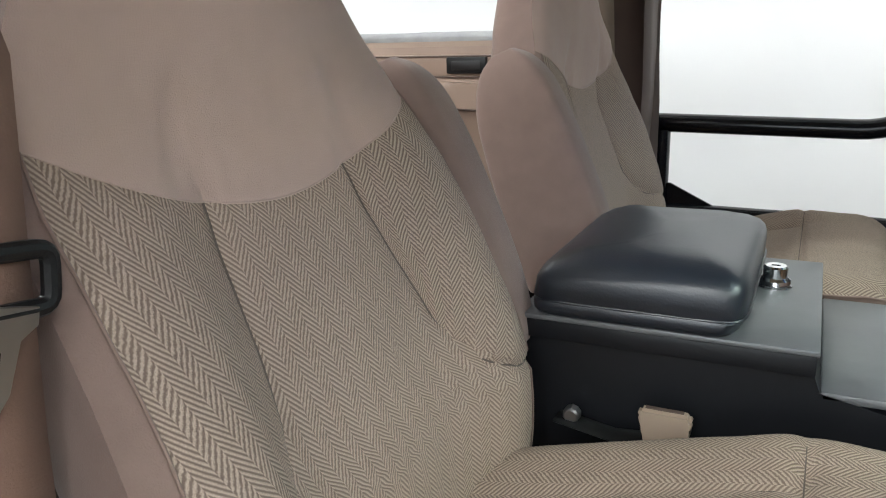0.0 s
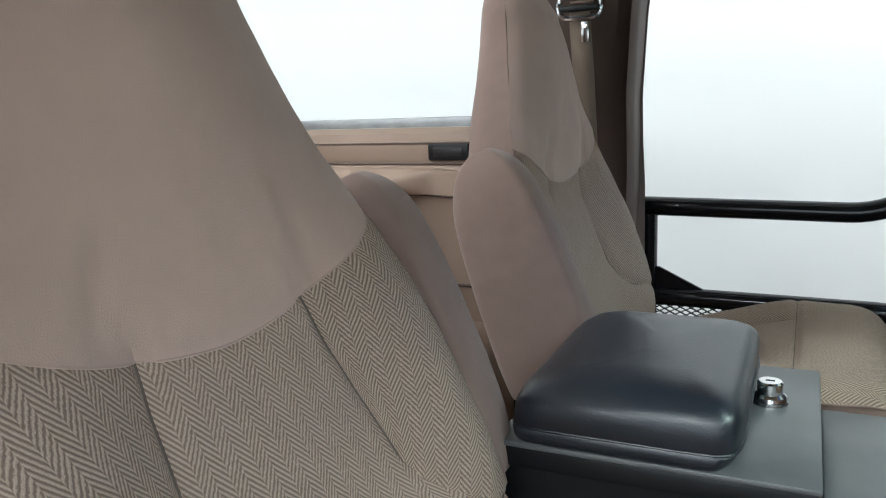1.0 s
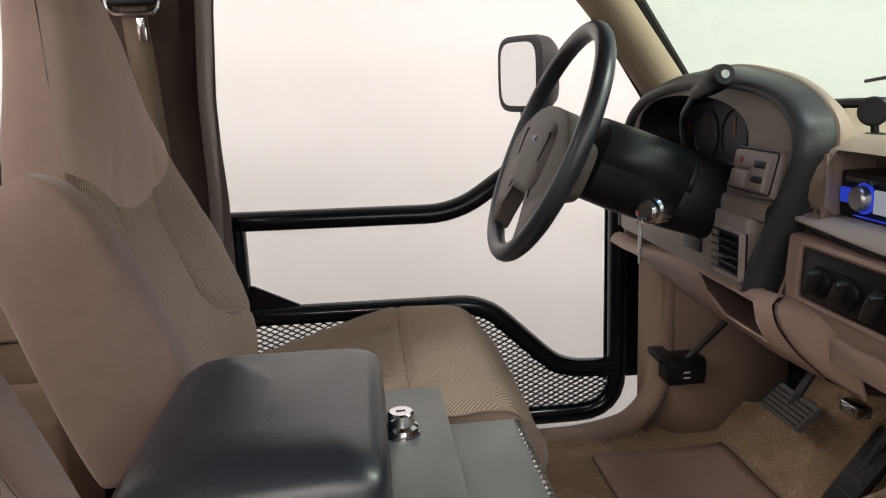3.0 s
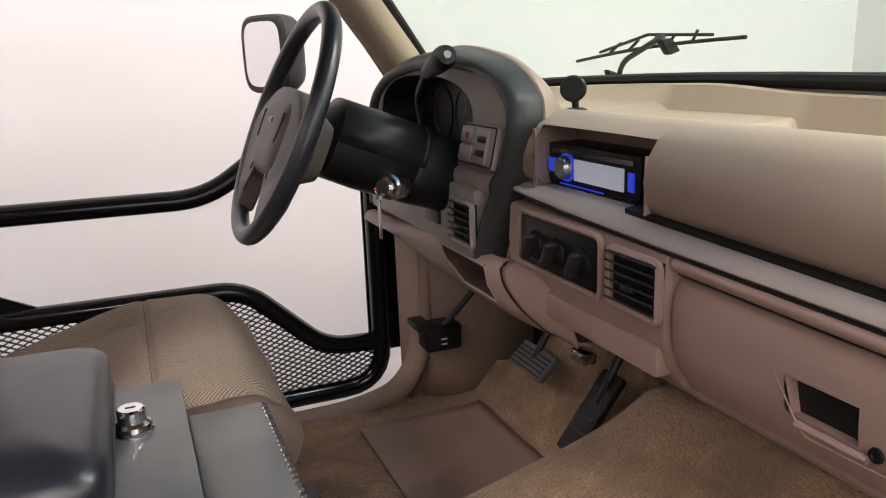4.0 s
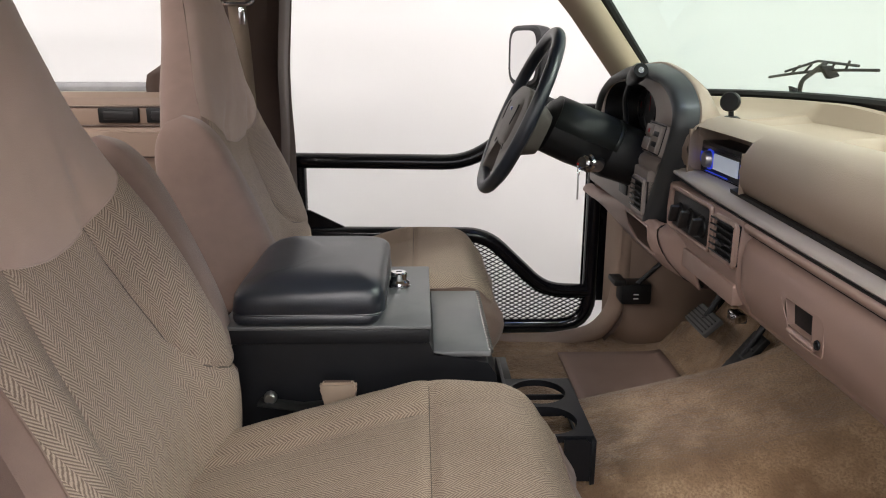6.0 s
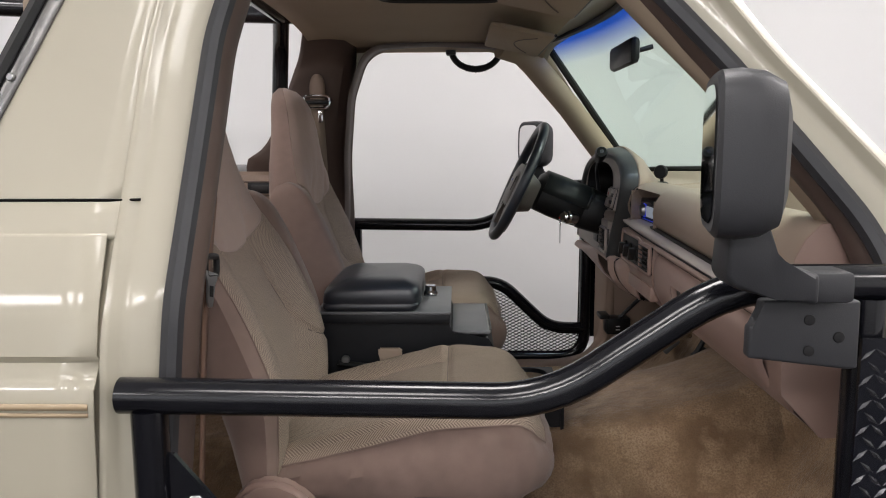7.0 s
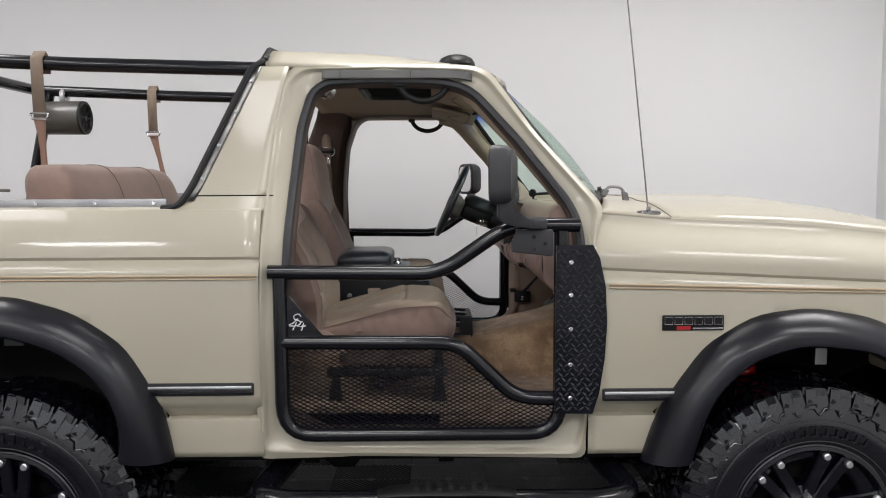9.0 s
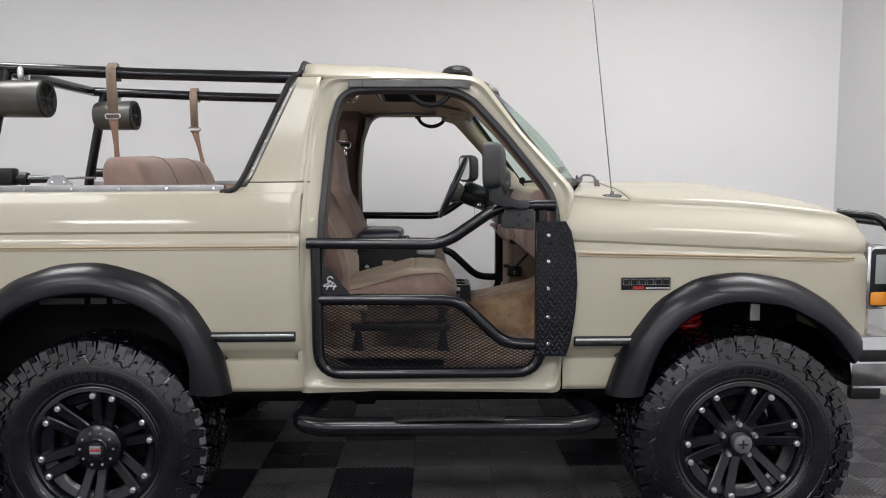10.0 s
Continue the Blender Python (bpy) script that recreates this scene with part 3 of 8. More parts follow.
    # half cab side, from the sloped rear edge to the door frame
    def cap_rear(z):
        return interp(z, [(1.485, -0.80), (1.50, -0.70), (1.55, -0.672), (1.853, -0.543), (1.97, -0.492), (2.03, -0.462)])
    def cap_front(z):
        return interp(z, [(1.40, -0.449), (1.56, -0.441), (1.74, -0.427), (1.90, -0.399), (1.95, -0.388)])
    zs = [1.486, 1.49, 1.50, 1.515, 1.5285, 1.530, 1.532, 1.5335, 1.55, 1.60, 1.66, 1.72, 1.78, 1.84, 1.90, 1.95]
    bm = patch(B(), lambda k, z: (cap_rear(z) * (1 - k) + cap_front(z) * k, s * (half_width(z) + 0.001 - (0.004 if 1.529 < z < 1.533 else 0)), z), lin(0, 1, 8), zs)
    thicken(part("cab_side_panel", bm, CREAM, vehicle, "glossy cream rear corner of the half cab"), 0.025)
    part("body_seam", sweep(B(), [(cap_rear(1.531) + (cap_front(1.531) + 0.022 - cap_rear(1.531)) * k, s * (half_width(1.531) - 0.0015 - 0.012 * smooth01((k - 0.88) / 0.12)), 1.531) for k in lin(0, 1, 24)], 0.0020, 6), UNDER, vehicle, "thin dark seam under the cab corner")
    # inner trim of the pillar
    def trim_rear(z):
        return cap_rear(max(z, 1.51)) if s < 0 else interp(z, [(1.486, -0.755), (1.515, -0.752), (1.545, -0.742), (1.56, -0.715), (1.575, -0.692), (1.60, -0.668), (1.65, -0.635), (1.70, -0.610), (1.80, -0.567), (1.955, -0.49)])
    bm = patch(B(), lambda k, z: (trim_rear(z) * (1 - k) + (cap_front(max(z, 1.5)) + (0.05 if s < 0 else 0.055)) * k, s * (half_width(max(z, 1.40)) - 0.085 + (0.040 * smooth01((k - 0.80) / 0.20) if s > 0 else 0) - 0.02 * math.sin(k * math.pi) - 0.09 * smooth01((z - 1.84) / 0.12) ** 1.5), z), lin(0, 1, 12), [0.80, 1.0, 1.2, 1.35, 1.483, 1.486, 1.489, 1.515, 1.53, 1.545, 1.5525, 1.56, 1.575, 1.60, 1.63, 1.66, 1.70, 1.75, 1.84, 1.87, 1.90, 1.92, 1.94, 1.955])
    thicken(part("pillar_trim", bm, TRIM_DARK, vehicle, "dark brown moulded pillar trim"), 0.006)
    # rear edge band
    edge = [(cap_rear(z), half_width(z), z) for z in (1.945, 1.85, 1.70, 1.55)] + [(-0.705, 0.928, 1.497), (-0.76, 0.915, 1.492)]
    edge = [(-0.462, 0.72, 1.985), (-0.470, 0.752, 1.968)] + edge
    part("rear_edge_seal", sweep(B(), fillet([(a - 0.005, s * (b + 0.003), c) for a, b, c in edge], 0.04, 4), 0.0115, 8), RUBBER, vehicle, "black rubber strip along the cut roof edge")
    bm = patch(B(), lambda k, z: (cap_rear(z) + 0.001 + 0.027 * k, s * (half_width(z) + 0.004 + 0.003 * math.sin(k * math.pi)), z), [0, 0.25, 0.5, 0.75, 1], lin(1.515, 1.948, 12))
    strip = thicken(part("edge_strip", bm, EDGE_METAL, vehicle, "bare metal strip along the cut roof edge"), 0.004)
    each_bolt("screw", [(cap_rear(z) + 0.015, s * (half_width(z) + 0.009), z) for z in (1.585, 1.69, 1.80, 1.90)], (0, s, 0), 0.0055, 0.004, STEEL, strip)
    # bed side rail
    bm = box(B(), -2.1, -0.76, s * 0.878 - 0.012, s * 0.878 + 0.012, 1.492, 1.522, 0.003)
    rail = part("bed_side_rail", bm, RAIL, vehicle, "bare aluminium rail along the bed side")
    each_bolt("screw", [(-0.80 - 0.185 * k, s * 0.892, 1.508) for k in range(7)], (0, s, 0), 0.007, 0.005, CHROME, rail)
    # inner side of the rear
    prof = [(0.865, 1.488), (0.80, 1.50), (0.775, 1.488), (0.77, 1.47), (0.755, 1.468), (0.75, 1.462), (0.748, 1.43), (0.752, 1.418), (0.744, 1.411), (0.715, 1.410), (0.685, 1.406), (0.664, 1.399), (0.652, 1.388), (0.649, 1.374), (0.657, 1.361), (0.674, 1.353), (0.728, 1.351), (0.732, 1.345), (0.736, 1.2), (0.742, 1.0), (0.745, 0.80)]
    def ledge(x, y, z):
        k = 1 - smooth01((x + 0.93) / 0.11)
        on = 1.351 < z < 1.415
        return (x, s * (y + (0.722 - y) * (1 - k) * (y < 0.722) if on else y), z - (0.008 * smooth01((x + 0.9) / 0.2) if on else 0.0))
    bm = loft(B(), [[ledge(x, y, z) for y, z in prof] for x in lin(-2.05, -1.0, 8) + lin(-0.96, -0.60, 28)], closed=False)
    # dark line for the joint, and for shade under the ledge's overhang
    part("trim_groove", sweep(B(), [(x, s * (0.7275 - 0.002 * smooth01((x + 0.9) / 0.1)), 1.349 - 0.006 * smooth01((x + 0.9) / 0.2)) for x in lin(-2.0, -0.62, 24)], 0.0024, 6), TRIM_DARK, vehicle, "dark joint with painted overhang shade under the armrest ledge")
    for yy, zz in ((0.7505, 1.4665), (0.7475, 1.4195)):
        part("trim_groove", sweep(B(), [(x, s * yy, zz) for x in lin(-2.0, -0.62, 10)], 0.0022, 6), TRIM_DARK, vehicle, "dark joint in the side trim")
    trim = part("rear_side_trim", bm, TRIM, vehicle, "brown moulded rear side trim with an armrest ledge")
    for xa in (-0.797, -0.677):
        bm = box(B(), xa - 0.051, xa + 0.051, s * 0.748 - 0.008, s * 0.748 + 0.008, 1.427, 1.465, 0.004)
        part("vent_pane", box(B(), xa - 0.038, xa + 0.038, s * 0.741 - 0.003, s * 0.741 + 0.003, 1.435, 1.457, 0.003), DARK_PLASTIC, trim)
        part("trim_vent", bm, BLACK_PLASTIC, trim, "black rectangular vent in the trim")
    part("wheelhouse_trim", box(B(), -0.86, -0.635, s * 0.64 - 0.095, s * 0.64 + 0.095, 0.80, 1.055, 0.016, seg=3), TRIM, vehicle, "brown moulded wheelhouse cover")
    part("trim_groove", sweep(B(), [(x, s * 0.7385, 1.135) for x in lin(-1.0, -0.62, 6)], 0.004, 6), TRIM_DARK, vehicle)
    # inner kick panel and pillar foot
    bm = loft(B(), [[(0.50, s * 0.90, z), (0.53, s * 0.845, z), (0.60, s * 0.82, z), (0.80, s * 0.80, z)] for z in lin(0.77, 1.30, 6)], closed=False)
    thicken(part("kick_panel", bm, TRIM, vehicle, "brown kick panel at the door's hinge side"), 0.006)
    part("sill_trim", sweep(B(), fillet([(0.10, s * 0.850, 0.782), (0.36, s * 0.850, 0.785), (0.47, s * 0.852, 0.81), (0.525, s * 0.856, 0.88), (0.545, s * 0.862, 1.02), (0.55, s * 0.866, 1.16)], 0.06, 5), 0.034, 12, squash=0.75), TRIM, vehicle, "brown curved trim from sill to pillar", 60)
    # windscreen pillar trim
    bm = B()
    pl = [Vector((0.13, s * 0.655, 1.905)), Vector((0.20, s * 0.680, 1.885)), Vector((0.245, s * 0.698, 1.845)), Vector((0.37, s * 0.740, 1.71)), Vector((0.52, s * 0.79, 1.525)), Vector((0.60, s * 0.81, 1.42))]
    sweep(bm, pl, 0.048, 14, squash=0.8)
    part("pillar_cover", bm, HEADLINER, vehicle, "beige windscreen pillar cover")

# roof
def roof_z(x, y):
    q = abs(y) / 0.765
    return interp(x, [(-0.46, 2.045), (-0.10, 2.03), (0.22, 1.99), (0.29, 1.945)]) - 0.03 * q ** 2 - 0.055 * max(0, (q - 0.82) / 0.18) ** 2


bm = patch(B(), lambda x, y: (x + 0.095 * (1 - (y / 0.765) ** 2) * smooth01((x - 0.1) / 0.2), y, roof_z(x, y)), lin(-0.465, 0.29, 16), [0.765 * v for v in (-1, -0.985, -0.96, -0.92, -0.87, -0.8, -0.6, -0.3, 0, 0.3, 0.6, 0.8, 0.87, 0.92, 0.96, 0.985, 1)])
thicken(part("roof", bm, CREAM, vehicle, "glossy cream cut half cab roof"), 0.02)
bm = patch(B(), lambda x, y: (x, y, 1.955 - 0.05 * (abs(y) / 0.74) ** 4 - 0.05 * smooth01((x - 0.1) / 0.2)), lin(-0.485, 0.27, 14), lin(-0.74, 0.74, 24))
thicken(part("headliner", bm, HEADLINER, vehicle, "beige fabric headliner"), 0.01)
part("rear_edge_seal", sweep(B(), [(-0.472, y, roof_z(-0.46, y) - 0.004) for y in lin(-0.75, 0.75, 16)], 0.015, 8), RUBBER, vehicle)
bm = box(B(), -0.185, 0.095, -0.49, -0.10, 1.925, 1.936, 0.003)
sun = part("sunroof", bm, BLACK_PLASTIC, vehicle, "dark glass sunroof panel in the headliner")
part("pane", box(B(), -0.165, 0.075, -0.47, -0.12, 1.921, 1.926), DARK_GLASS, sun)
part("rim", sweep(B(), fillet([(-0.185, -0.49, 1.924), (0.095, -0.49, 1.922), (0.095, -0.10, 1.922), (-0.185, -0.10, 1.924)], 0.06, 5, True), 0.013, 8, True), RUBBER, sun)
# roof marker
bm = B()
loft(bm, [[(0.17 + 0.07 * r * math.cos(a) + 0.0, -0.45 + 0.10 * r * math.sin(a), 1.995 + h) for a in [2 * math.pi * k / 20 for k in range(20)]] for r, h in ((1, 0), (0.99, 0.010), (0.84, 0.026), (0.55, 0.036), (0.2, 0.039))])
mk = part("roof_lamp", bm, BLACK_PLASTIC, vehicle, "low black roof lamp housing")

# windscreen
def ws(y, v):
    q = y / 0.80
    w = 0.70 + 0.12 * (1 - v)
    side_x, z = 0.60 - 0.325 * v, 1.50 + 0.425 * v + 0.024 * (1 - v) * (1 - q * q)
    return (side_x + (0.15 - 0.045 * v + 0.04 * math.sin(math.pi * v)) * (1 - q * q), q * w, z)


bm = patch(B(), ws, lin(-0.80, 0.80, 17), lin(0, 1, 10))
part("windscreen", bm, WINDSCREEN, vehicle, "green tinted windscreen with a blue top band")
bm = sweep(B(), [ws(y, 0) for y in lin(-0.80, 0.80, 17)], 0.0105, 8)
part("windscreen_seal", bm, RUBBER, vehicle, "black rubber windscreen seal")
for s in (-1, 1):
    part("windscreen_seal", sweep(B(), [ws(s * 0.80, v) for v in lin(0, 1, 10)], 0.012, 8), RUBBER, vehicle)
part("windscreen_seal", sweep(B(), [ws(y, 1) for y in lin(-0.80, 0.80, 17)], 0.012, 8), RUBBER, vehicle)

# bonnet and cowl
def hood_z(x, y):
    q = abs(y) / 0.905
    return fender_top(x) + 0.004 + 0.082 * (1 - q ** 3.2) * interp(x, [(0.6, 0.55), (0.93, 0.75), (1.3, 0.95), (1.62, 0.80), (1.80, 0.5), (1.86, 0.2)]) - 0.006 * max(0, 1 - abs(q - 0.55) / 0.14)


bm = patch(B(), lambda x, y: (x, y * (0.897 - 0.10 * (max(0, x - 1.62) / 0.18) ** 2) / 0.9, hood_z(x, y)), lin(0.8385, 1.86, 26), [0.9 * v for v in lin(-1, 1, 31)])
thicken(part("bonnet", bm, CREAM, vehicle, "glossy cream bonnet"), 0.02)
def cowl_pt(u, y):
    x0 = ws(y * 0.80 / 0.9, 0)[0] + 0.004
    x = x0 + (0.8372 - x0) * u
    return (x, y, hood_z(x, y) - 0.002)


bm = patch(B(), cowl_pt, lin(0, 1, 8), [0.9 * v for v in lin(-1, 1, 31)])
thicken(part("cowl", bm, CREAM, vehicle, "cream cowl panel under the windscreen"), 0.01)

part("panel_gap", sweep(B(), [(0.836, y, hood_z(0.836, y) - 0.0008) for y in lin(-0.9, 0.9, 61)], 0.0009, 6), UNDER, vehicle, "thin dark gap behind the bonnet")

# ---- front end, bumper, underbody ----
bm = box(B(), 1.76, 1.83, -0.74, 0.74, 0.93, 1.29, 0.02)
part("grille", bm, DARK_PLASTIC, vehicle, "dark front grille panel")
for s in (-1, 1):
    hl = part("headlamp", box(B(), 1.777, 1.862, s * 0.83 - 0.098, s * 0.83 + 0.098, 1.012, 1.268, 0.014), CHROME, vehicle, "chrome bezel headlamp with an amber indicator")
    part("lens", box(B(), 1.790, 1.870, s * 0.835 - 0.098, s * 0.835 + 0.098, 1.098, 1.252, 0.02), LAMP_GLASS, hl)
    part("lens_rim", box(B(), 1.786, 1.866, s * 0.834 - 0.0985, s * 0.834 + 0.0985, 1.020, 1.260, 0.016), BLACK_PLASTIC, hl)
    part("indicator", box(B(), 1.792, 1.869, s * 0.837 - 0.099, s * 0.837 + 0.099, 1.028, 1.088, 0.012), AMBER, hl, "amber indicator lens")
prof = [(1.69, 0.915), (1.90, 0.92), (1.935, 0.90), (1.94, 0.86), (1.925, 0.80), (1.90, 0.715), (1.72, 0.715)]
loops = []
for y, dx in ((-1.005, -0.06), (-0.995, -0.03), (-0.95, -0.015), (-0.80, -0.005), (0, 0), (0.80, -0.005), (0.95, -0.015), (0.995, -0.03), (1.005, -0.06)):
    loops.append([(max(1.665, x + dx) if x > 1.8 else x - 0.02, y, z) for x, z in prof])
bumper = part("front_bumper", loft(B(), loops), CHROME, vehicle, "chrome front bumper with black rubber pads")
for s in (-1, 1):
    part("bumper_pad", box(B(), 1.715, 1.87, s * 1.006 - 0.01, s * 1.006 + 0.01, 0.822, 0.868, 0.006), RUBBER, bumper)
    part("bumper_lower", box(B(), 1.69, 1.86, s * 0.99 - 0.02, s * 0.99 + 0.02, 0.722, 0.815, 0.01), DARK_CHROME, bumper, "dull grey lower corner of the bumper")
    part("bumper_end", box(B(), 1.70, 1.82, s * 0.975 - 0.02, s * 0.975 + 0.02, 0.665, 0.72, 0.01), BLACK_PLASTIC, bumper)
part("front_apron", box(B(), 1.66, 1.84, -0.86, 0.86, 0.90, 1.008, 0.02), CREAM, vehicle, "cream panel under the headlamps")
guard = thing("brush_guard", (1.9, 0, 0.9), "black steel tube brush guard on the bumper", "brush guard")
for s in (-1, 1):
    tube_part("side_hoop", [(1.82, s * 0.60, 1.385), (1.99, s * 0.64, 1.365), (2.06, s * 0.70, 1.23), (2.06, s * 0.70, 0.90)], 0.018, BLACK_TUBE, guard, 0.06)
    tube_part("lamp_hoop", [(2.05, s * 0.70, 1.26), (1.885, s * 0.95, 1.25), (1.88, s * 0.96, 1.03), (2.05, s * 0.70, 1.00)], 0.021, BLACK_TUBE, guard, 0.06)
for z in (0.98, 1.16, 1.33):
    tube_part("cross_bar", [(2.06, -0.70, z), (2.06, 0.70, z)], 0.014, BLACK_TUBE, guard, 0)

bm = B()
box(bm, -2.0, 1.70, -0.60, 0.60, 0.66, 0.72)
for s in (-1, 1):
    box(bm, -2.0, 1.75, s * 0.42 - 0.04, s * 0.42 + 0.04, 0.52, 0.66)
    box(bm, -0.75, 0.75, s * 0.70 - 0.24, s * 0.70 + 0.24, 0.690, 0.722)
under = part("chassis", bm, UNDER, vehicle, "black chassis rails and underbody")
for xc in (SX, SZ):
    part("axle", sweep(B(), [(xc, -0.75, WZ), (xc, 0.75, WZ)], 0.045, 10), UNDER, vehicle, "black axle tube")
for s in (-1, 1):
    pts = [(1.14 + 0.045 * math.cos(a), s * 0.72 + 0.045 * math.sin(a), 0.86 + 0.034 * a / (2 * math.pi)) for a in lin(0, 2 * math.pi * 6.5, 120)]
    part("coil_spring", sweep(B(), pts, 0.011, 8), RED, vehicle, "red coil spring over the front axle")
    part("shock_strut", sweep(B(), [(1.14, s * 0.72, 0.80), (1.14, s * 0.72, 1.16)], 0.025, 10), RED, vehicle, "red shock absorber")
    part("inner_bracket", box(B(), 1.41, 1.45, s * 0.70 - 0.01, s * 0.70 + 0.01, 0.93, 1.0), STEEL, vehicle)
for s in (-1, 1):
    seam = part("inner_strip", box(B(), -1.56, -1.08, s * 0.79 - 0.004, s * 0.79 + 0.004, 1.034, 1.060, 0.003), GREY_TRIM, vehicle, "grey seam inside the wheel well")
    for xs_ in (-1.36, -1.27):
        part("slot", box(B(), xs_ - 0.012, xs_ + 0.012, s * 0.795 - 0.002, s * 0.795 + 0.002, 1.035, 1.064), UNDER, seam)
# tailgate closes the rear
part("tailgate", box(B(), -2.15, -2.10, -0.90, 0.90, 0.74, 1.49, 0.01), CREAM, vehicle, "cream tailgate")

# underside parts that hang below the sill
part("body_mount", prism(B(), [(-0.30, 0.72), (-0.30, 0.60), (-0.27, 0.575), (-0.20, 0.575), (-0.165, 0.62), (-0.165, 0.72)], -0.70, -0.62), UNDER, vehicle, "black body mount under the floor")
part("skid_box", box(B(), 0.06, 0.24, -0.62, -0.40, 0.585, 0.73, 0.01), UNDER, vehicle, "black box under the floor")
for s in (-1, 1):
    part("frame_rail", box(B(), -1.9, 1.7, s * 0.46 - 0.04, s * 0.46 + 0.04, 0.62, 0.73, 0.008), UNDER, vehicle, "black frame rail")

# step bars
for s in (-1, 1):
    st = thing("step_bar", (0.1, s * 1.02, 0.6), "black tube side step with rubber treads", "side step", "side steps")
    tube_part("tube", [(-0.36, s * 0.62, 0.66), (-0.47, s * 1.0, 0.60), (-0.38, s * 1.045, 0.592), (0.60, s * 1.045, 0.588), (0.70, s * 1.0, 0.598), (0.60, s * 0.62, 0.66)], 0.037, BLACK_TUBE, st, 0.07, 18)
    for xc in (0.15,):
        loops = []
        for x, w, h in ((-0.105, 0.010, -0.004), (-0.09, 0.028, 0.004), (-0.05, 0.040, 0.012), (0.02, 0.044, 0.016), (0.22, 0.044, 0.016), (0.285, 0.040, 0.012), (0.325, 0.028, 0.004), (0.34, 0.010, -0.004)):
            loops.append([(x, s * (1.045 + w * math.cos(a)), 0.612 + h + 0.014 * math.sin(a)) for a in [2 * math.pi * k / 12 for k in range(12)]])
        tr = part("tread_pad", loft(B(), loops), BLACK_PLASTIC, st, "black rubber tread pad")
        bm = B()
        for k in range(7):
            box(bm, 0.02 + 0.035 * k, 0.034 + 0.035 * k, s * 1.045 - 0.028, s * 1.045 + 0.028, 0.636, 0.6455)
        part("ribs", bm, DARK_PLASTIC, tr)
    for xb in (-0.32, 0.12, 0.55):
        part("bracket", box(B(), xb - 0.025, xb + 0.025, s * 0.76 - 0.12, s * 0.76 + 0.12, 0.655, 0.70, 0.005), UNDER, st)

# ---- wheels ----
def lug(bm, x0, x1, y0, y1, z0, z1, m, ins=0.005):
    """A tread block that narrows towards its worn face."""
    rings = [[(x, y, z) for y, z in ((y0 + k, z0 + k), (y1 - k, z0 + k), (y1 - k, z1 - k), (y0 + k, z1 - k))] for x, k in ((x0, -0.002), (x1 - 0.004, 0.0), (x1, ins))]
    vv = [[bm.verts.new(m @ Vector(p)) for p in r] for r in rings]
    for a, b in zip(vv, vv[1:]):
        for i in range(4):
            bm.faces.new((a[i], a[(i + 1) % 4], b[(i + 1) % 4], b[i]))
    bm.faces.new(vv[-1])


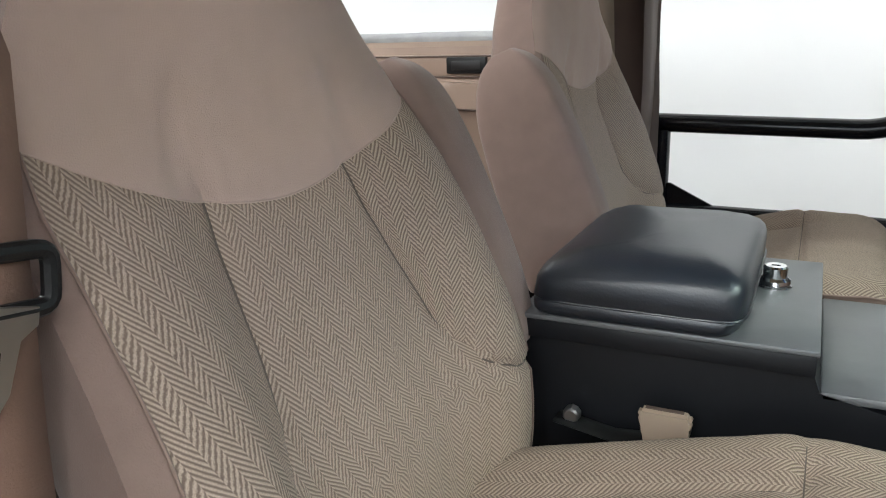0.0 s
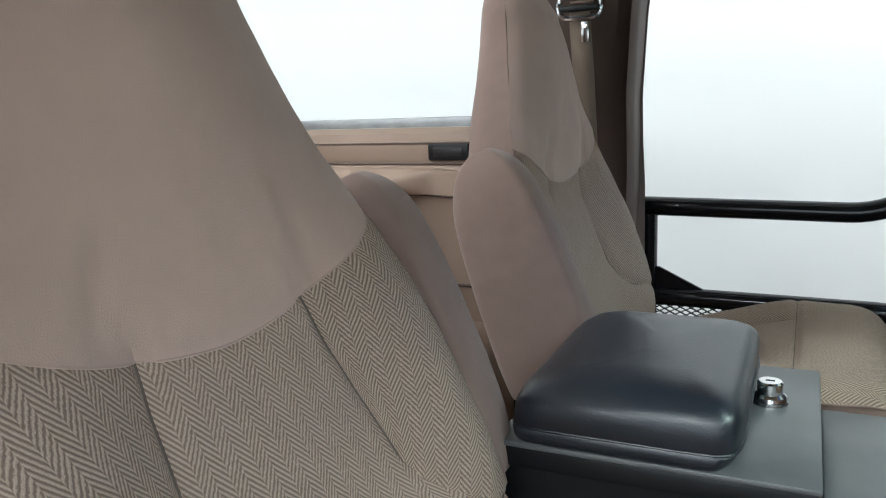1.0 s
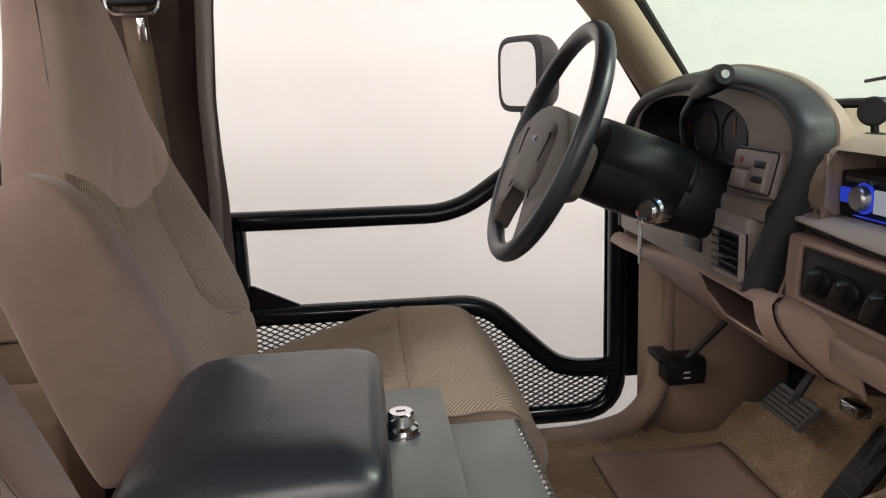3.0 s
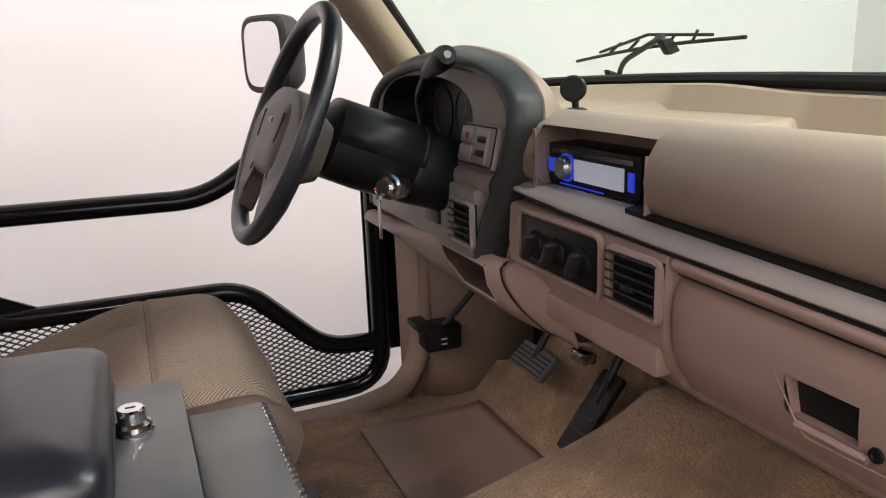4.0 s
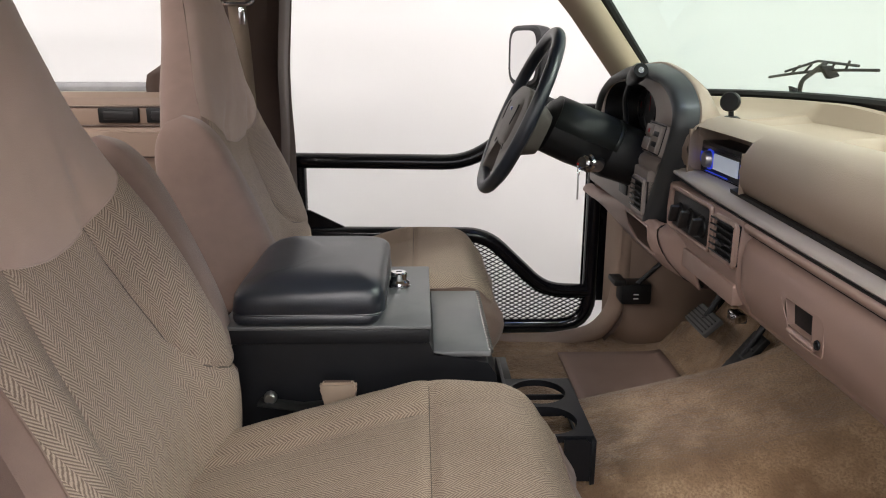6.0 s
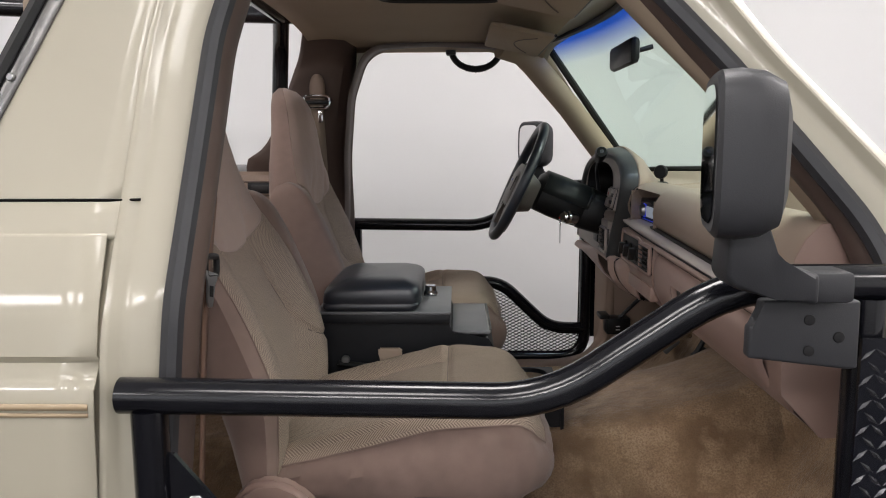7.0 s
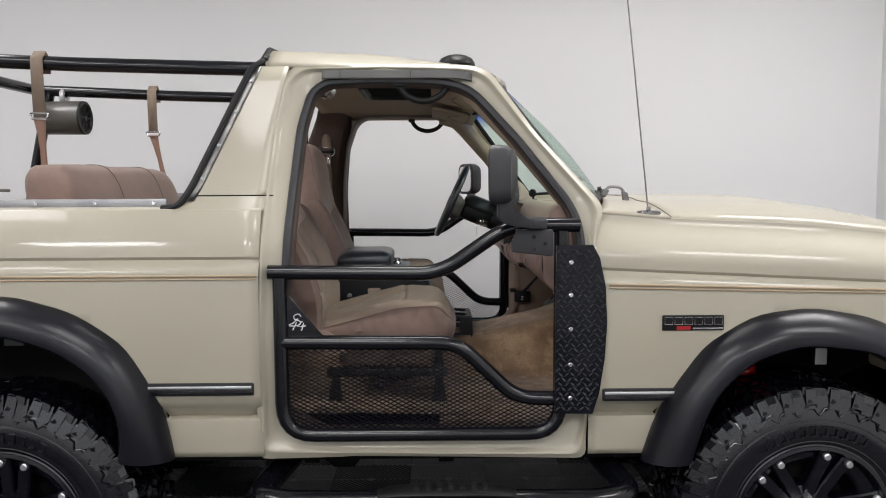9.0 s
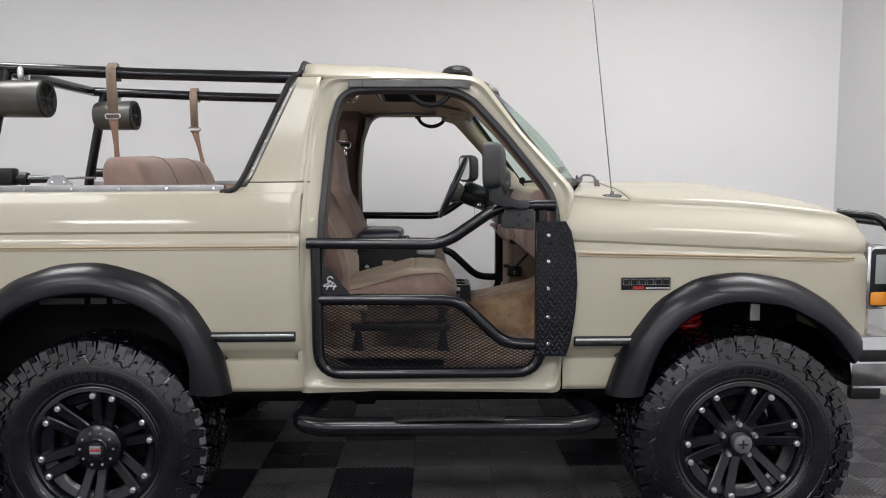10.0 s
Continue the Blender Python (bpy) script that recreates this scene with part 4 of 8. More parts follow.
def wheel(xc, s, front):
    w = thing("wheel", (xc, s * 0.86, WZ - 0.442), "large mud-terrain tyre on a satin black spoked rim", "wheel", "wheels of the truck")
    M = Matrix.Translation((xc, s * 0.845, WZ)) @ Matrix.Diagonal((1, s, 1, 1))
    prof = [(0.235, -0.13), (0.25, -0.145), (0.32, -0.155), (0.38, -0.155), (0.415, -0.14), (0.424, -0.10), (0.426, 0), (0.424, 0.10), (0.412, 0.135), (0.385, 0.152), (0.375, 0.157), (0.345, 0.158), (0.33, 0.162), (0.29, 0.16), (0.265, 0.152), (0.255, 0.146), (0.25, 0.148), (0.243, 0.144), (0.235, 0.13)]
    ty = part("tyre", lathe(B(), prof, M, 64), TYRE, w, "black mud-terrain tyre")
    bm = B()
    N = 34
    for k in range(N):
        a = 2 * math.pi * k / N
        for sy, off in ((1, 0), (-1, 0.5)):
            for yy, yw, da, tw, rr in ((0.025, 0.022, 0.1, 0.5, 0.442), (0.075, 0.024, 0.35, -0.35, 0.443), (0.122, 0.028, 0.62, 0.25, 0.441)):
                R = Matrix.Rotation(-(a + (da + off) * 2 * math.pi / N), 4, "Y")
                m = M @ R @ Matrix.Translation((0.424, sy * yy, 0)) @ Matrix.Rotation(tw * sy, 4, "X")
                lug(bm, -0.01, rr - 0.424, -yw, yw, -0.032, 0.001, m)
                lug(bm, -0.01, rr - 0.424, -yw, yw, 0.004, 0.031, m)
        # shoulder lugs that run down the sidewall
        R = Matrix.Rotation(-(a + 0.62 * 2 * math.pi / N), 4, "Y")
        L = 0.070 if k % 2 else 0.054
        m = M @ R @ Matrix.Translation((0.428, 0.138, 0)) @ Matrix.Rotation(radians(-12), 4, "Z")
        lug(bm, -L, 0.006, -0.012, 0.011, -0.034, -0.002, m)
        lug(bm, -L + 0.010, 0.006, -0.012, 0.014, 0.002, 0.032, m)
        m = M @ R @ Matrix.Translation((0.384, 0.156, 0.030)) @ Matrix.Rotation(0.6, 4, "Y")
        box(bm, -0.022, 0.02, -0.004, 0.006, -0.006, 0.006, m=m)
    tagged(part("tread", bm, TYRE, ty), "chunky tread blocks and shoulder lugs", kind="stuff")
    # raised sidewall bars in place of lettering
    bm = B()
    for k in range(11):
        a = radians(62 + 6.2 * k)
        m = M @ Matrix.Rotation(-a, 4, "Y") @ Matrix.Translation((0.302, 0.161, 0))
        box(bm, -0.017, 0.017, -0.001, 0.005, -0.0095, -0.0045, m=m)
        box(bm, 0.012, 0.017, -0.001, 0.005, -0.0045, 0.010, m=m)
        box(bm, -0.017, -0.012, -0.001, 0.005, -0.0045, 0.010, m=m)
    for k in range(68):
        a0, a1, a2 = (math.tau * (k + f) / 68 for f in (0, 0.5, 1.0))
        r0, r1 = (0.352, 0.374)
        pts = [(r0 if k % 2 else r1, a0), (r1, a1), (r0 if k % 2 == 0 else r1, a2)]
        sweep(bm, [M @ Vector((r * math.cos(q), 0.160, r * math.sin(q))) for r, q in pts], 0.0030, 6)
    for r in (0.268, 0.337):
        sweep(bm, [M @ Vector((r * math.cos(q), 0.161 if r > 0.3 else 0.1535, r * math.sin(q))) for q in lin(0, math.tau, 65)[:-1]], 0.0022, 5, True)
    for k in range(9):
        a = radians(200 + 3.4 * k)
        m = M @ Matrix.Rotation(-a, 4, "Y") @ Matrix.Translation((0.29, 0.161, 0))
        box(bm, -0.006, 0.006, -0.001, 0.003, -0.004, 0.004, m=m)
    tagged(part("sidewall_relief", bm, TYRE, ty), "raised bars and ridges on the sidewall", kind="stuff")
    # rim
    prof = [(0.236, 0.140), (0.247, 0.146), (0.249, 0.150), (0.238, 0.152), (0.228, 0.140), (0.222, 0.10), (0.216, 0.02), (0.214, -0.12), (0.236, -0.13)]
    rim = part("rim", lathe(B(), prof, M, 64), RIM, w, "satin black rim with paired spokes and chrome bolts")
    # five pairs of spokes
    bm = B()
    for k in range(6):
        for d in (-1, 1):
            a = radians(60 * k + (10 if front else 20))
            R = Matrix.Rotation(-a, 4, "Y")
            loops = []
            for r, hw, yo, yi, dz in ((0.06, 0.020, 0.095, 0.04, 0.019), (0.11, 0.0215, 0.105, 0.05, 0.0215), (0.125, 0.020, 0.109, 0.055, 0.025), (0.17, 0.021, 0.122, 0.07, 0.028), (0.21, 0.0225, 0.136, 0.085, 0.034), (0.232, 0.025, 0.142, 0.09, 0.039)):
                c = d * dz
                loops.append([M @ R @ Vector(p) for p in ((r, yi, c - hw), (r, yo - 0.006, c - hw), (r, yo, c - hw + 0.005), (r, yo, c + hw - 0.005), (r, yo - 0.006, c + hw), (r, yi, c + hw))])
            loft(bm, loops)
    part("spokes", bm, RIM, rim)
    part("outer_web", lathe(B(), [(0.236, 0.122), (0.206, 0.112), (0.190, 0.104), (0.184, 0.096), (0.188, 0.086), (0.236, 0.096)], M, 64), RIM, rim)
    lathe_hub = [(0, 0.10), (0.05, 0.10), (0.080, 0.094), (0.098, 0.084), (0.104, 0.07), (0.104, 0.0)]
    part("hub_plate", lathe(B(), lathe_hub, M, 32), RIM, rim)
    part("brake_drum", lathe(B(), [(0, 0.03), (0.155, 0.03), (0.165, 0.02), (0.165, -0.10)], M, 32), UNDER, rim)
    spots = []
    for k in range(6):
        for d in (-1, 1):
            a = radians(60 * k + (10 if front else 20) + d * 10)
            spots.append(M @ Vector((0.2165 * math.cos(a), 0.1415, 0.2165 * math.sin(a))))
    each_bolt("rim_bolt", spots, (0, s, 0), 0.0120, 0.009, BOLT_METAL, rim, "chrome rim bolt")
    if front:
        part("locking_hub", lathe(B(), [(0, 0.150), (0.020, 0.150), (0.036, 0.148), (0.039, 0.142), (0.039, 0.115), (0.034, 0.11), (0.034, 0.09)], M, 28), STEEL, rim, "bare metal locking hub")
        part("hub_mark", box(box(B(), xc - 0.018, xc + 0.018, s * 0.996 - 0.001, s * 0.996 + 0.0015, WZ - 0.004, WZ + 0.004), xc - 0.004, xc + 0.004, s * 0.996 - 0.001, s * 0.996 + 0.0012, WZ - 0.018, WZ + 0.018), DARK_CHROME, rim)
        each_bolt("wheel_nut", [M @ Vector((0.068 * math.cos(radians(72 * k + 90)), 0.098, 0.068 * math.sin(radians(72 * k + 90)))) for k in range(5)], (0, s, 0), 0.011, 0.02, BOLT_METAL, rim)
    else:
        cap = part("centre_cap", lathe(B(), [(0, 0.142), (0.040, 0.142), (0.045, 0.137), (0.078, 0.132), (0.092, 0.122), (0.095, 0.09)], M, 40), RIM, rim, "black centre cap with a red and silver badge")
        part("badge_disc", lathe(B(), [(0, 0.146), (0.028, 0.146), (0.031, 0.141)], M, 28), DARK_CHROME, rim)
        for j in (-1, 0, 1):
            part("badge_bar", box(B(), xc - 0.021, xc + 0.021, s * 0.992 - 0.0008, s * 0.992 + 0.0008, WZ + 0.0115 * j - 0.0045, WZ + 0.0115 * j + 0.0045), BOLT_METAL, rim)
        part("badge_bar", box(B(), xc - 0.018, xc + 0.018, s * 0.9935 - 0.001, s * 0.9935 + 0.001, WZ - 0.004, WZ + 0.004), RED, rim)
        each_bolt("cap_screw", [M @ Vector((0.066 * math.cos(radians(36 * k)), 0.133, 0.066 * math.sin(radians(36 * k)))) for k in range(10)], (0, s, 0), 0.0048, 0.006, BOLT_METAL, rim)
    return w


for s in (-1, 1):
    wheel(SZ, s, True)
    wheel(SX, s, False)

# ---- tube doors ----
def tube_door(s):
    d = thing("tube_door", (0.05, s * 0.98, 0.78), "black steel tube half door with expanded metal mesh", "tube door", "tube doors")
    y = s * 0.985
    R = 0.0225
    tube_part("top_rail", [(-0.425, y, 1.297), (0.10, y, 1.290), (0.315, y, 1.437), (0.53, y, 1.437)], R, BLACK_TUBE, d, 0.07, 16)
    tube_part("frame_tube", [(-0.39, y, 1.28), (-0.39, y, 0.785), (0.475, y, 0.785), (0.475, y, 1.42)], R, BLACK_TUBE, d, 0.10, 16)
    tube_part("middle_rail", [(-0.395, y, 1.079), (0.155, y, 1.074), (0.335, y, 0.900), (0.475, y, 0.895)], R, BLACK_TUBE, d, 0.06, 16)
    # expanded metal
    poly = [(-0.38, 0.795), (-0.38, 1.075), (0.155, 1.07), (0.335, 0.895), (0.47, 0.89), (0.45, 0.81), (0.42, 0.795)]
    bm = B()
    cw, ch, t = 0.0245, 0.0125, 0.0014
    verts, faces = [], []
    nx, nz = int(0.86 / cw) + 2, int(0.30 / ch) + 2
    for i in range(-1, nx):
        for j in range(-1, nz):
            x0, z0 = -0.385 + i * cw, 0.79 + j * ch
            for dx, dz in ((cw / 2, ch / 2), (cw / 2, -ch / 2)):
                a, b = (x0, z0), (x0 + dx, z0 + dz)
                a2, b2 = (x0 + cw / 2, z0 + dz), (x0 + cw, z0)
                for p, q in ((a, b), (a2, b2)):
                    if not (inside(p, poly) and inside(q, poly)):
                        continue
                    k = len(verts)
                    yo, yi = y + s * 0.0035, y - s * 0.0035
                    for (px, pz) in (p, q):
                        verts += [(px, yo, pz + t), (px, yo, pz - t), (px, yi, pz + t * 0.6), (px, yi, pz - t * 0.6)]
                    faces += [(k, k + 1, k + 5, k + 4), (k + 2, k + 6, k + 7, k + 3), (k, k + 4, k + 6, k + 2), (k + 1, k + 3, k + 7, k + 5)]
    me = bpy.data.meshes.new("mesh_panel")
    me.from_pydata(verts, [], faces)
    me.materials.append(BLACK_PLATE)
    ob = new("mesh_panel", me)
    ob.parent = d
    ob.matrix_parent_inverse = Matrix.Translation(-d.location)
    tagged(ob, "black expanded metal mesh", kind="stuff")
    # gusset with a scrawled mark
    gu = part("gusset", prism(B(), [(-0.372, 1.088), (-0.372, 1.222 if s < 0 else 1.150), (-0.362, 1.222 if s < 0 else 1.150), (-0.262, 1.10), (-0.262, 1.088)], y - 0.004, y + 0.004), BLACK_TUBE, d, "black triangular corner gusset with a white mark")
    yy = y + s * 0.0055
    mk = [[(-0.326, 1.160), (-0.332, 1.168), (-0.342, 1.167), (-0.349, 1.160), (-0.346, 1.152), (-0.334, 1.148), (-0.326, 1.142), (-0.330, 1.135), (-0.345, 1.131), (-0.362, 1.131), (-0.364, 1.134), (-0.350, 1.140), (-0.336, 1.154)], [(-0.352, 1.118), (-0.346, 1.130), (-0.340, 1.143)], [(-0.322, 1.146), (-0.338, 1.129), (-0.325, 1.129), (-0.312, 1.131)], [(-0.318, 1.140), (-0.322, 1.128), (-0.325, 1.116)]]
    if s < 0:
        bm = B()
        for st in mk:
            sweep(bm, [(a, yy, b) for a, b in st], 0.0016, 6)
        part("painted_mark", bm, WHITE, gu)
    # hinge plate
    out = [(0.452, 0.857)] + [(0.455, 1.377), (0.566, 1.378)] + [(0.587, 1.34), (0.606, 1.25), (0.612, 1.14), (0.606, 1.03), (0.590, 0.92), (0.570, 0.855)]
    pl = part("hinge_plate", prism(B(), out, s * 1.016 - 0.003, s * 1.016 + 0.003), BLACK_PLATE, d, "black diamond tread plate over the hinges")
    bm = B()
    for i in range(9):
        for j in range(34):
            cx, cz = 0.462 + i * 0.0185 + (0.009 if j % 2 else 0), 0.872 + j * 0.0152
            if not inside((cx, cz), [(0.458, 0.86), (0.46, 1.37), (0.562, 1.372), (0.600, 1.25), (0.606, 1.14), (0.600, 1.03), (0.566, 0.862)]):
                continue
            a = radians(42 if (i + j) % 2 else -42)
            m = Matrix.Translation((cx, s * 1.019, cz)) @ Matrix.Rotation(a, 4, "Y")
            L, wd = 0.0112, 0.0030
            vs = [bm.verts.new(m @ Vector(p)) for p in ((-L, 0, 0), (0, 0, wd), (L, 0, 0), (0, 0, -wd), (0, s * 0.0034, 0))]
            for q in range(4):
                bm.faces.new((vs[q], vs[(q + 1) % 4], vs[4]))
    part("raised_lugs", bm, LUG, pl, "raised tread lugs")
    each_bolt("plate_bolt", [(0.500, s * 1.0195, z) for z in (1.325, 1.225, 1.12, 1.01, 0.905)], (0, s, 0), 0.0075, 0.005, CHROME, pl, "bright dome bolt")
    return d


def side_mirror(s):
    m = thing("side_mirror", (0.40, s * 1.02, 1.36), "large black plastic side mirror on a bracket", "side mirror", "side mirrors")
    loops = []
    cx, cz, y0 = 0.306, 1.590, 1.075
    turn = Matrix.Translation((cx, s * y0, 0)) @ Matrix.Rotation(radians(12 * s if s < 0 else 30), 4, "Z") @ Matrix.Translation((-cx, -s * y0, 0))
    for x, k in ((0.254, 0.90), (0.259, 0.97), (0.278, 0.985), (0.300, 0.95), (0.318, 0.84), (0.326, 0.58)):
        loops.append([])
        for a in [2 * math.pi * i / 32 for i in range(32)]:
            c, sn = math.cos(a), math.sin(a)
            n = 0.45
            py = math.copysign(abs(c) ** n, c) * 0.079 * k
            pz = math.copysign(abs(sn) ** n, sn) * 0.088 * (k if k < 1 else 1)
            loops[-1].append(turn @ Vector((x, s * (y0 + py), cz + pz)))
    hs = part("housing", loft(B(), loops), MIRROR_PLASTIC, m, "rounded black plastic mirror housing")
    loops = [[turn @ Vector((0.2525, s * (y0 + math.copysign(abs(math.cos(a)) ** 0.45, math.cos(a)) * 0.060), cz + math.copysign(abs(math.sin(a)) ** 0.45, math.sin(a)) * 0.071)) for a in [2 * math.pi * i / 32 for i in range(32)]]]
    bm = B()
    bm.faces.new([bm.verts.new(p) for p in loops[0]])
    part("mirror_glass", bm, MIRROR, hs, "mirror glass")
    bm = soft_prism(B(), [(0.272, 1.525), (0.272, 1.462), (0.281, 1.449), (0.326, 1.437), (0.372, 1.430), (0.372, 1.464), (0.328, 1.474), (0.316, 1.485), (0.312, 1.525)], s * 1.085, s * 1.030, 0.006)
    for v in bm.verts:
        v.co.y += s * 0.012 * smooth01((v.co.z - 1.455) / 0.05)
    part("arm", bm, MIRROR_PLASTIC, m, "cranked plastic mirror arm")
    part("arm_cover", box(B(), 0.366, 0.420, s * 1.04 - 0.026, s * 1.04 + 0.026, 1.428, 1.463, 0.007), MIRROR_PLASTIC, m)
    bm = soft_prism(B(), [(0.331, 1.427), (0.442, 1.426), (0.443, 1.347), (0.430, 1.346), (0.318, 1.359), (0.318, 1.396), (0.329, 1.400)], s * 1.036, s * 1.018, 0.004)
    br = part("bracket", bm, MIRROR_PLASTIC, m, "dark grey mounting bracket")
    each_bolt("bracket_bolt", [(px, s * 1.0365, pz) for px, pz in ((0.385, 1.404), (0.419, 1.384), (0.386, 1.368))], (0, s, 0), 0.0065, 0.001, RUBBER, br)
    return m


for s in (-1, 1):
    tube_door(s)
    side_mirror(s)

# badge on the fender, as plain bars
for s in (-1, 1):
    bd = part("fender_badge", box(B(), 0.782, 0.972, s * 1.012 - 0.003, s * 1.012 + 0.003, 1.112, 1.160, 0.003), BLACK_PLASTIC, vehicle, "black and chrome model badge")
    for k in range(6):
        xb = 0.788 + 0.0305 * k
        bm = prism(B(), [(xb, 1.131), (xb + 0.026, 1.131), (xb + 0.026, 1.155), (xb, 1.155)], s * 1.0165 - 0.0018, s * 1.0165 + 0.0018)
        bl = part("badge_block", bm, BLACK_PLASTIC, bd)
        part("bright_edge", sweep(B(), [(xb + a, s * 1.0185, 1.131 + b) for a, b in ((0.001, 0.001), (0.025, 0.001), (0.025, 0.023), (0.001, 0.023))], 0.0010, 5, True), CHROME, bl)
    part("red_bar", box(B(), 0.826, 0.868, s * 1.0165 - 0.001, s * 1.0165 + 0.001, 1.115, 1.126), RED, bd)
    part("bright_bar", box(B(), 0.875, 0.968, s * 1.0165 - 0.001, s * 1.0165 + 0.001, 1.117, 1.122), CHROME, bd)

# antenna, wipers
ant = thing("antenna", (0.775, -0.865, 1.465), "thin whip antenna on a black base", "antenna")
part("base", loft(B(), [[(0.775 + k * 0.035 * math.cos(a), -0.865 + k * 0.022 * math.sin(a), 1.462 + h) for a in [2 * math.pi * i / 16 for i in range(16)]] for k, h in ((1.1, 0), (1.15, 0.004), (1.1, 0.010), (0.85, 0.013), (0.22, 0.014), (0.16, 0.026))]), DARK_CHROME, ant, "dark metal base")
part("whip", sweep(B(), [(0.773, -0.865, 1.48), (0.70, -0.865, 2.12), (0.655, -0.865, 2.50)], 0.0024, 6), DARK_CHROME, ant)


def wiper(pts, blade, mat=BLACK_METAL):
    w = thing("wiper", pts[0], "black windscreen wiper with a slotted arm", "wiper", "wipers")
    tube_part("arm", pts, 0.005, mat, w, 0.03, 8)
    part("pivot_cap", lathe(B(), [(0, 0.012), (0.006, 0.011), (0.009, 0.006), (0.009, 0)], Matrix.Translation(pts[0]) @ Matrix.Rotation(radians(90), 4, "X"), 16), mat, w)
    for a, b in ((pts[0], pts[1]), (pts[-1], pts[-2])):
        a, b = Vector(a), Vector(b)
        part("arm_head", soft_prism(B(), [(a.x - 0.012, a.z - 0.004), (a.x + 0.013, a.z - 0.004), (b.x * 0.6 + a.x * 0.4 + 0.012, b.z * 0.6 + a.z * 0.4), (b.x * 0.6 + a.x * 0.4 - 0.010, b.z * 0.75 + a.z * 0.25)], a.y - 0.008, a.y + 0.008, 0.003), mat, w)
    b0, b1 = Vector(blade[0]), Vector(blade[1])
    part("blade", sweep(B(), [b0.lerp(b1, t) + Vector((0, 0, 0.006 * math.sin(t * math.pi))) for t in lin(0, 1, 8)], 0.0032, 6), RUBBER, w)
    bm = B()
    for t in (0.25, 0.38, 0.5, 0.62, 0.75):
        p = b0.lerp(b1, t)
        sweep(bm, [p + Vector((0, 0, 0.006)), p.lerp(b1, 0.1) + Vector((0, 0, 0.02))], 0.0026, 6)
    sweep(bm, [b0.lerp(b1, 0.18) + Vector((0, 0, 0.010)), b0.lerp(b1, 0.5) + Vector((0, 0, 0.026)), b0.lerp(b1, 0.85) + Vector((0, 0, 0.010))], 0.0028, 6)
    part("yoke", bm, BLACK_METAL, w)


wiper([(0.80, 0.47, 1.50), (0.775, 0.42, 1.548), (0.745, 0.27, 1.588)], ((0.765, 0.55, 1.551), (0.755, 0.105, 1.580)))
wiper([(0.792, -0.50, 1.500), (0.780, -0.50, 1.548), (0.722, -0.505, 1.552), (0.700, -0.52, 1.518)], ((0.70, -0.56, 1.516), (0.775, -0.06, 1.530)), EDGE_METAL)

# ---- cabin floor ----
def tunnel(x):
    return interp(x, [(-0.45, 0.88), (0.15, 0.91), (0.28, 0.935), (0.40, 0.958), (0.53, 0.985), (0.64, 1.02), (0.80, 1.09)])


def floor_z(x, y):
    z0 = interp(x, [(-2.1, 0.80), (-0.45, 0.80), (0.55, 0.785), (0.66, 0.80), (0.80, 1.0), (0.86, 1.2)])
    q = abs(y - 0.03) / interp(x, [(0.1, 0.27), (0.6, 0.32), (0.8, 0.34)])
    t = z0 + max(0, tunnel(x) - z0) * (1 - smooth01((q - 0.45) / 0.62))
    e = max(0, (abs(y) - 0.80) / 0.06)
    return t + 0.02 * smooth01(e) * (x < 0.55) + 0.004 * noise.noise(Vector((x * 9, y * 9, 0)))


bm = patch(B(), lambda x, y: (x, y * (0.79 if x < -0.58 else (0.80 if x > 0.70 else 1.0)), floor_z(x, y)), lin(-2.08, 0.86, 70), lin(-0.86, 0.86, 60))
carpet = part("carpet", bm, CARPET, vehicle, "worn tan cut-pile carpet over floor and tunnel")
part("floor_pan", box(box(B(), -0.58, 0.70, -0.90, 0.90, 0.725, 0.765), -2.08, -0.58, -0.66, 0.66, 0.725, 0.765), UNDER, vehicle, "black floor pan")
part("firewall", box(B(), 0.865, 0.89, -0.80, 0.80, 0.76, 1.44), UNDER, vehicle, "dark firewall")
for s in (-1, 1):
    sc = part("sill_plate", box(B(), -0.30, 0.44, s * 0.875 - 0.045, s * 0.875 + 0.045, 0.765, 0.778, 0.004), BLACK_PLASTIC, vehicle, "black ribbed sill plate")
    bm = B()
    for k in range(6):
        box(bm, -0.29, 0.43, s * (0.842 + 0.012 * k) - 0.003, s * (0.842 + 0.012 * k) + 0.003, 0.778, 0.781)
    part("ribs", bm, RUBBER, sc)
mat = thing("floor_mat", (0.5, 0.6, 0.80), "brown rubber heel mat on the driver's carpet", "floor mat")
bm = patch(B(), lambda x, y: (x, y, max(floor_z(x, y), 0.79) + 0.008), lin(0.34, 0.625, 14), lin(0.36, 0.74, 14))
thicken(part("pad", bm, MAT, mat), 0.006)

# ---- seats ----
SEAM = surface("seam_thread", (0.114, 0.09, 0.0732), (0.126, 0.099, 0.081), 0.95, 0, 20, 400, 0.4)
SC = 0.430  # seat centre from the vehicle's middle
WID = [(1.0, 0.262), (1.10, 0.262), (1.20, 0.258), (1.30, 0.247), (1.40, 0.244), (1.47, 0.232), (1.53, 0.193), (1.60, 0.150), (1.68, 0.114), (1.715, 0.094), (1.74, 0.068), (1.752, 0.042), (1.76, 0.012)]
XE = [(1.0, -0.315), (1.13, -0.305), (1.20, -0.311), (1.285, -0.345), (1.37, -0.385), (1.47, -0.448), (1.53, -0.474), (1.60, -0.492), (1.68, -0.508), (1.72, -0.520), (1.745, -0.535), (1.76, -0.548)]
XC = [(1.0, -0.335), (1.12, -0.342), (1.20, -0.354), (1.24, -0.366), (1.30, -0.391), (1.36, -0.417), (1.42, -0.444), (1.47, -0.448), (1.53, -0.454), (1.60, -0.456), (1.66, -0.465), (1.70, -0.477), (1.73, -0.494), (1.75, -0.516), (1.76, -0.545)]
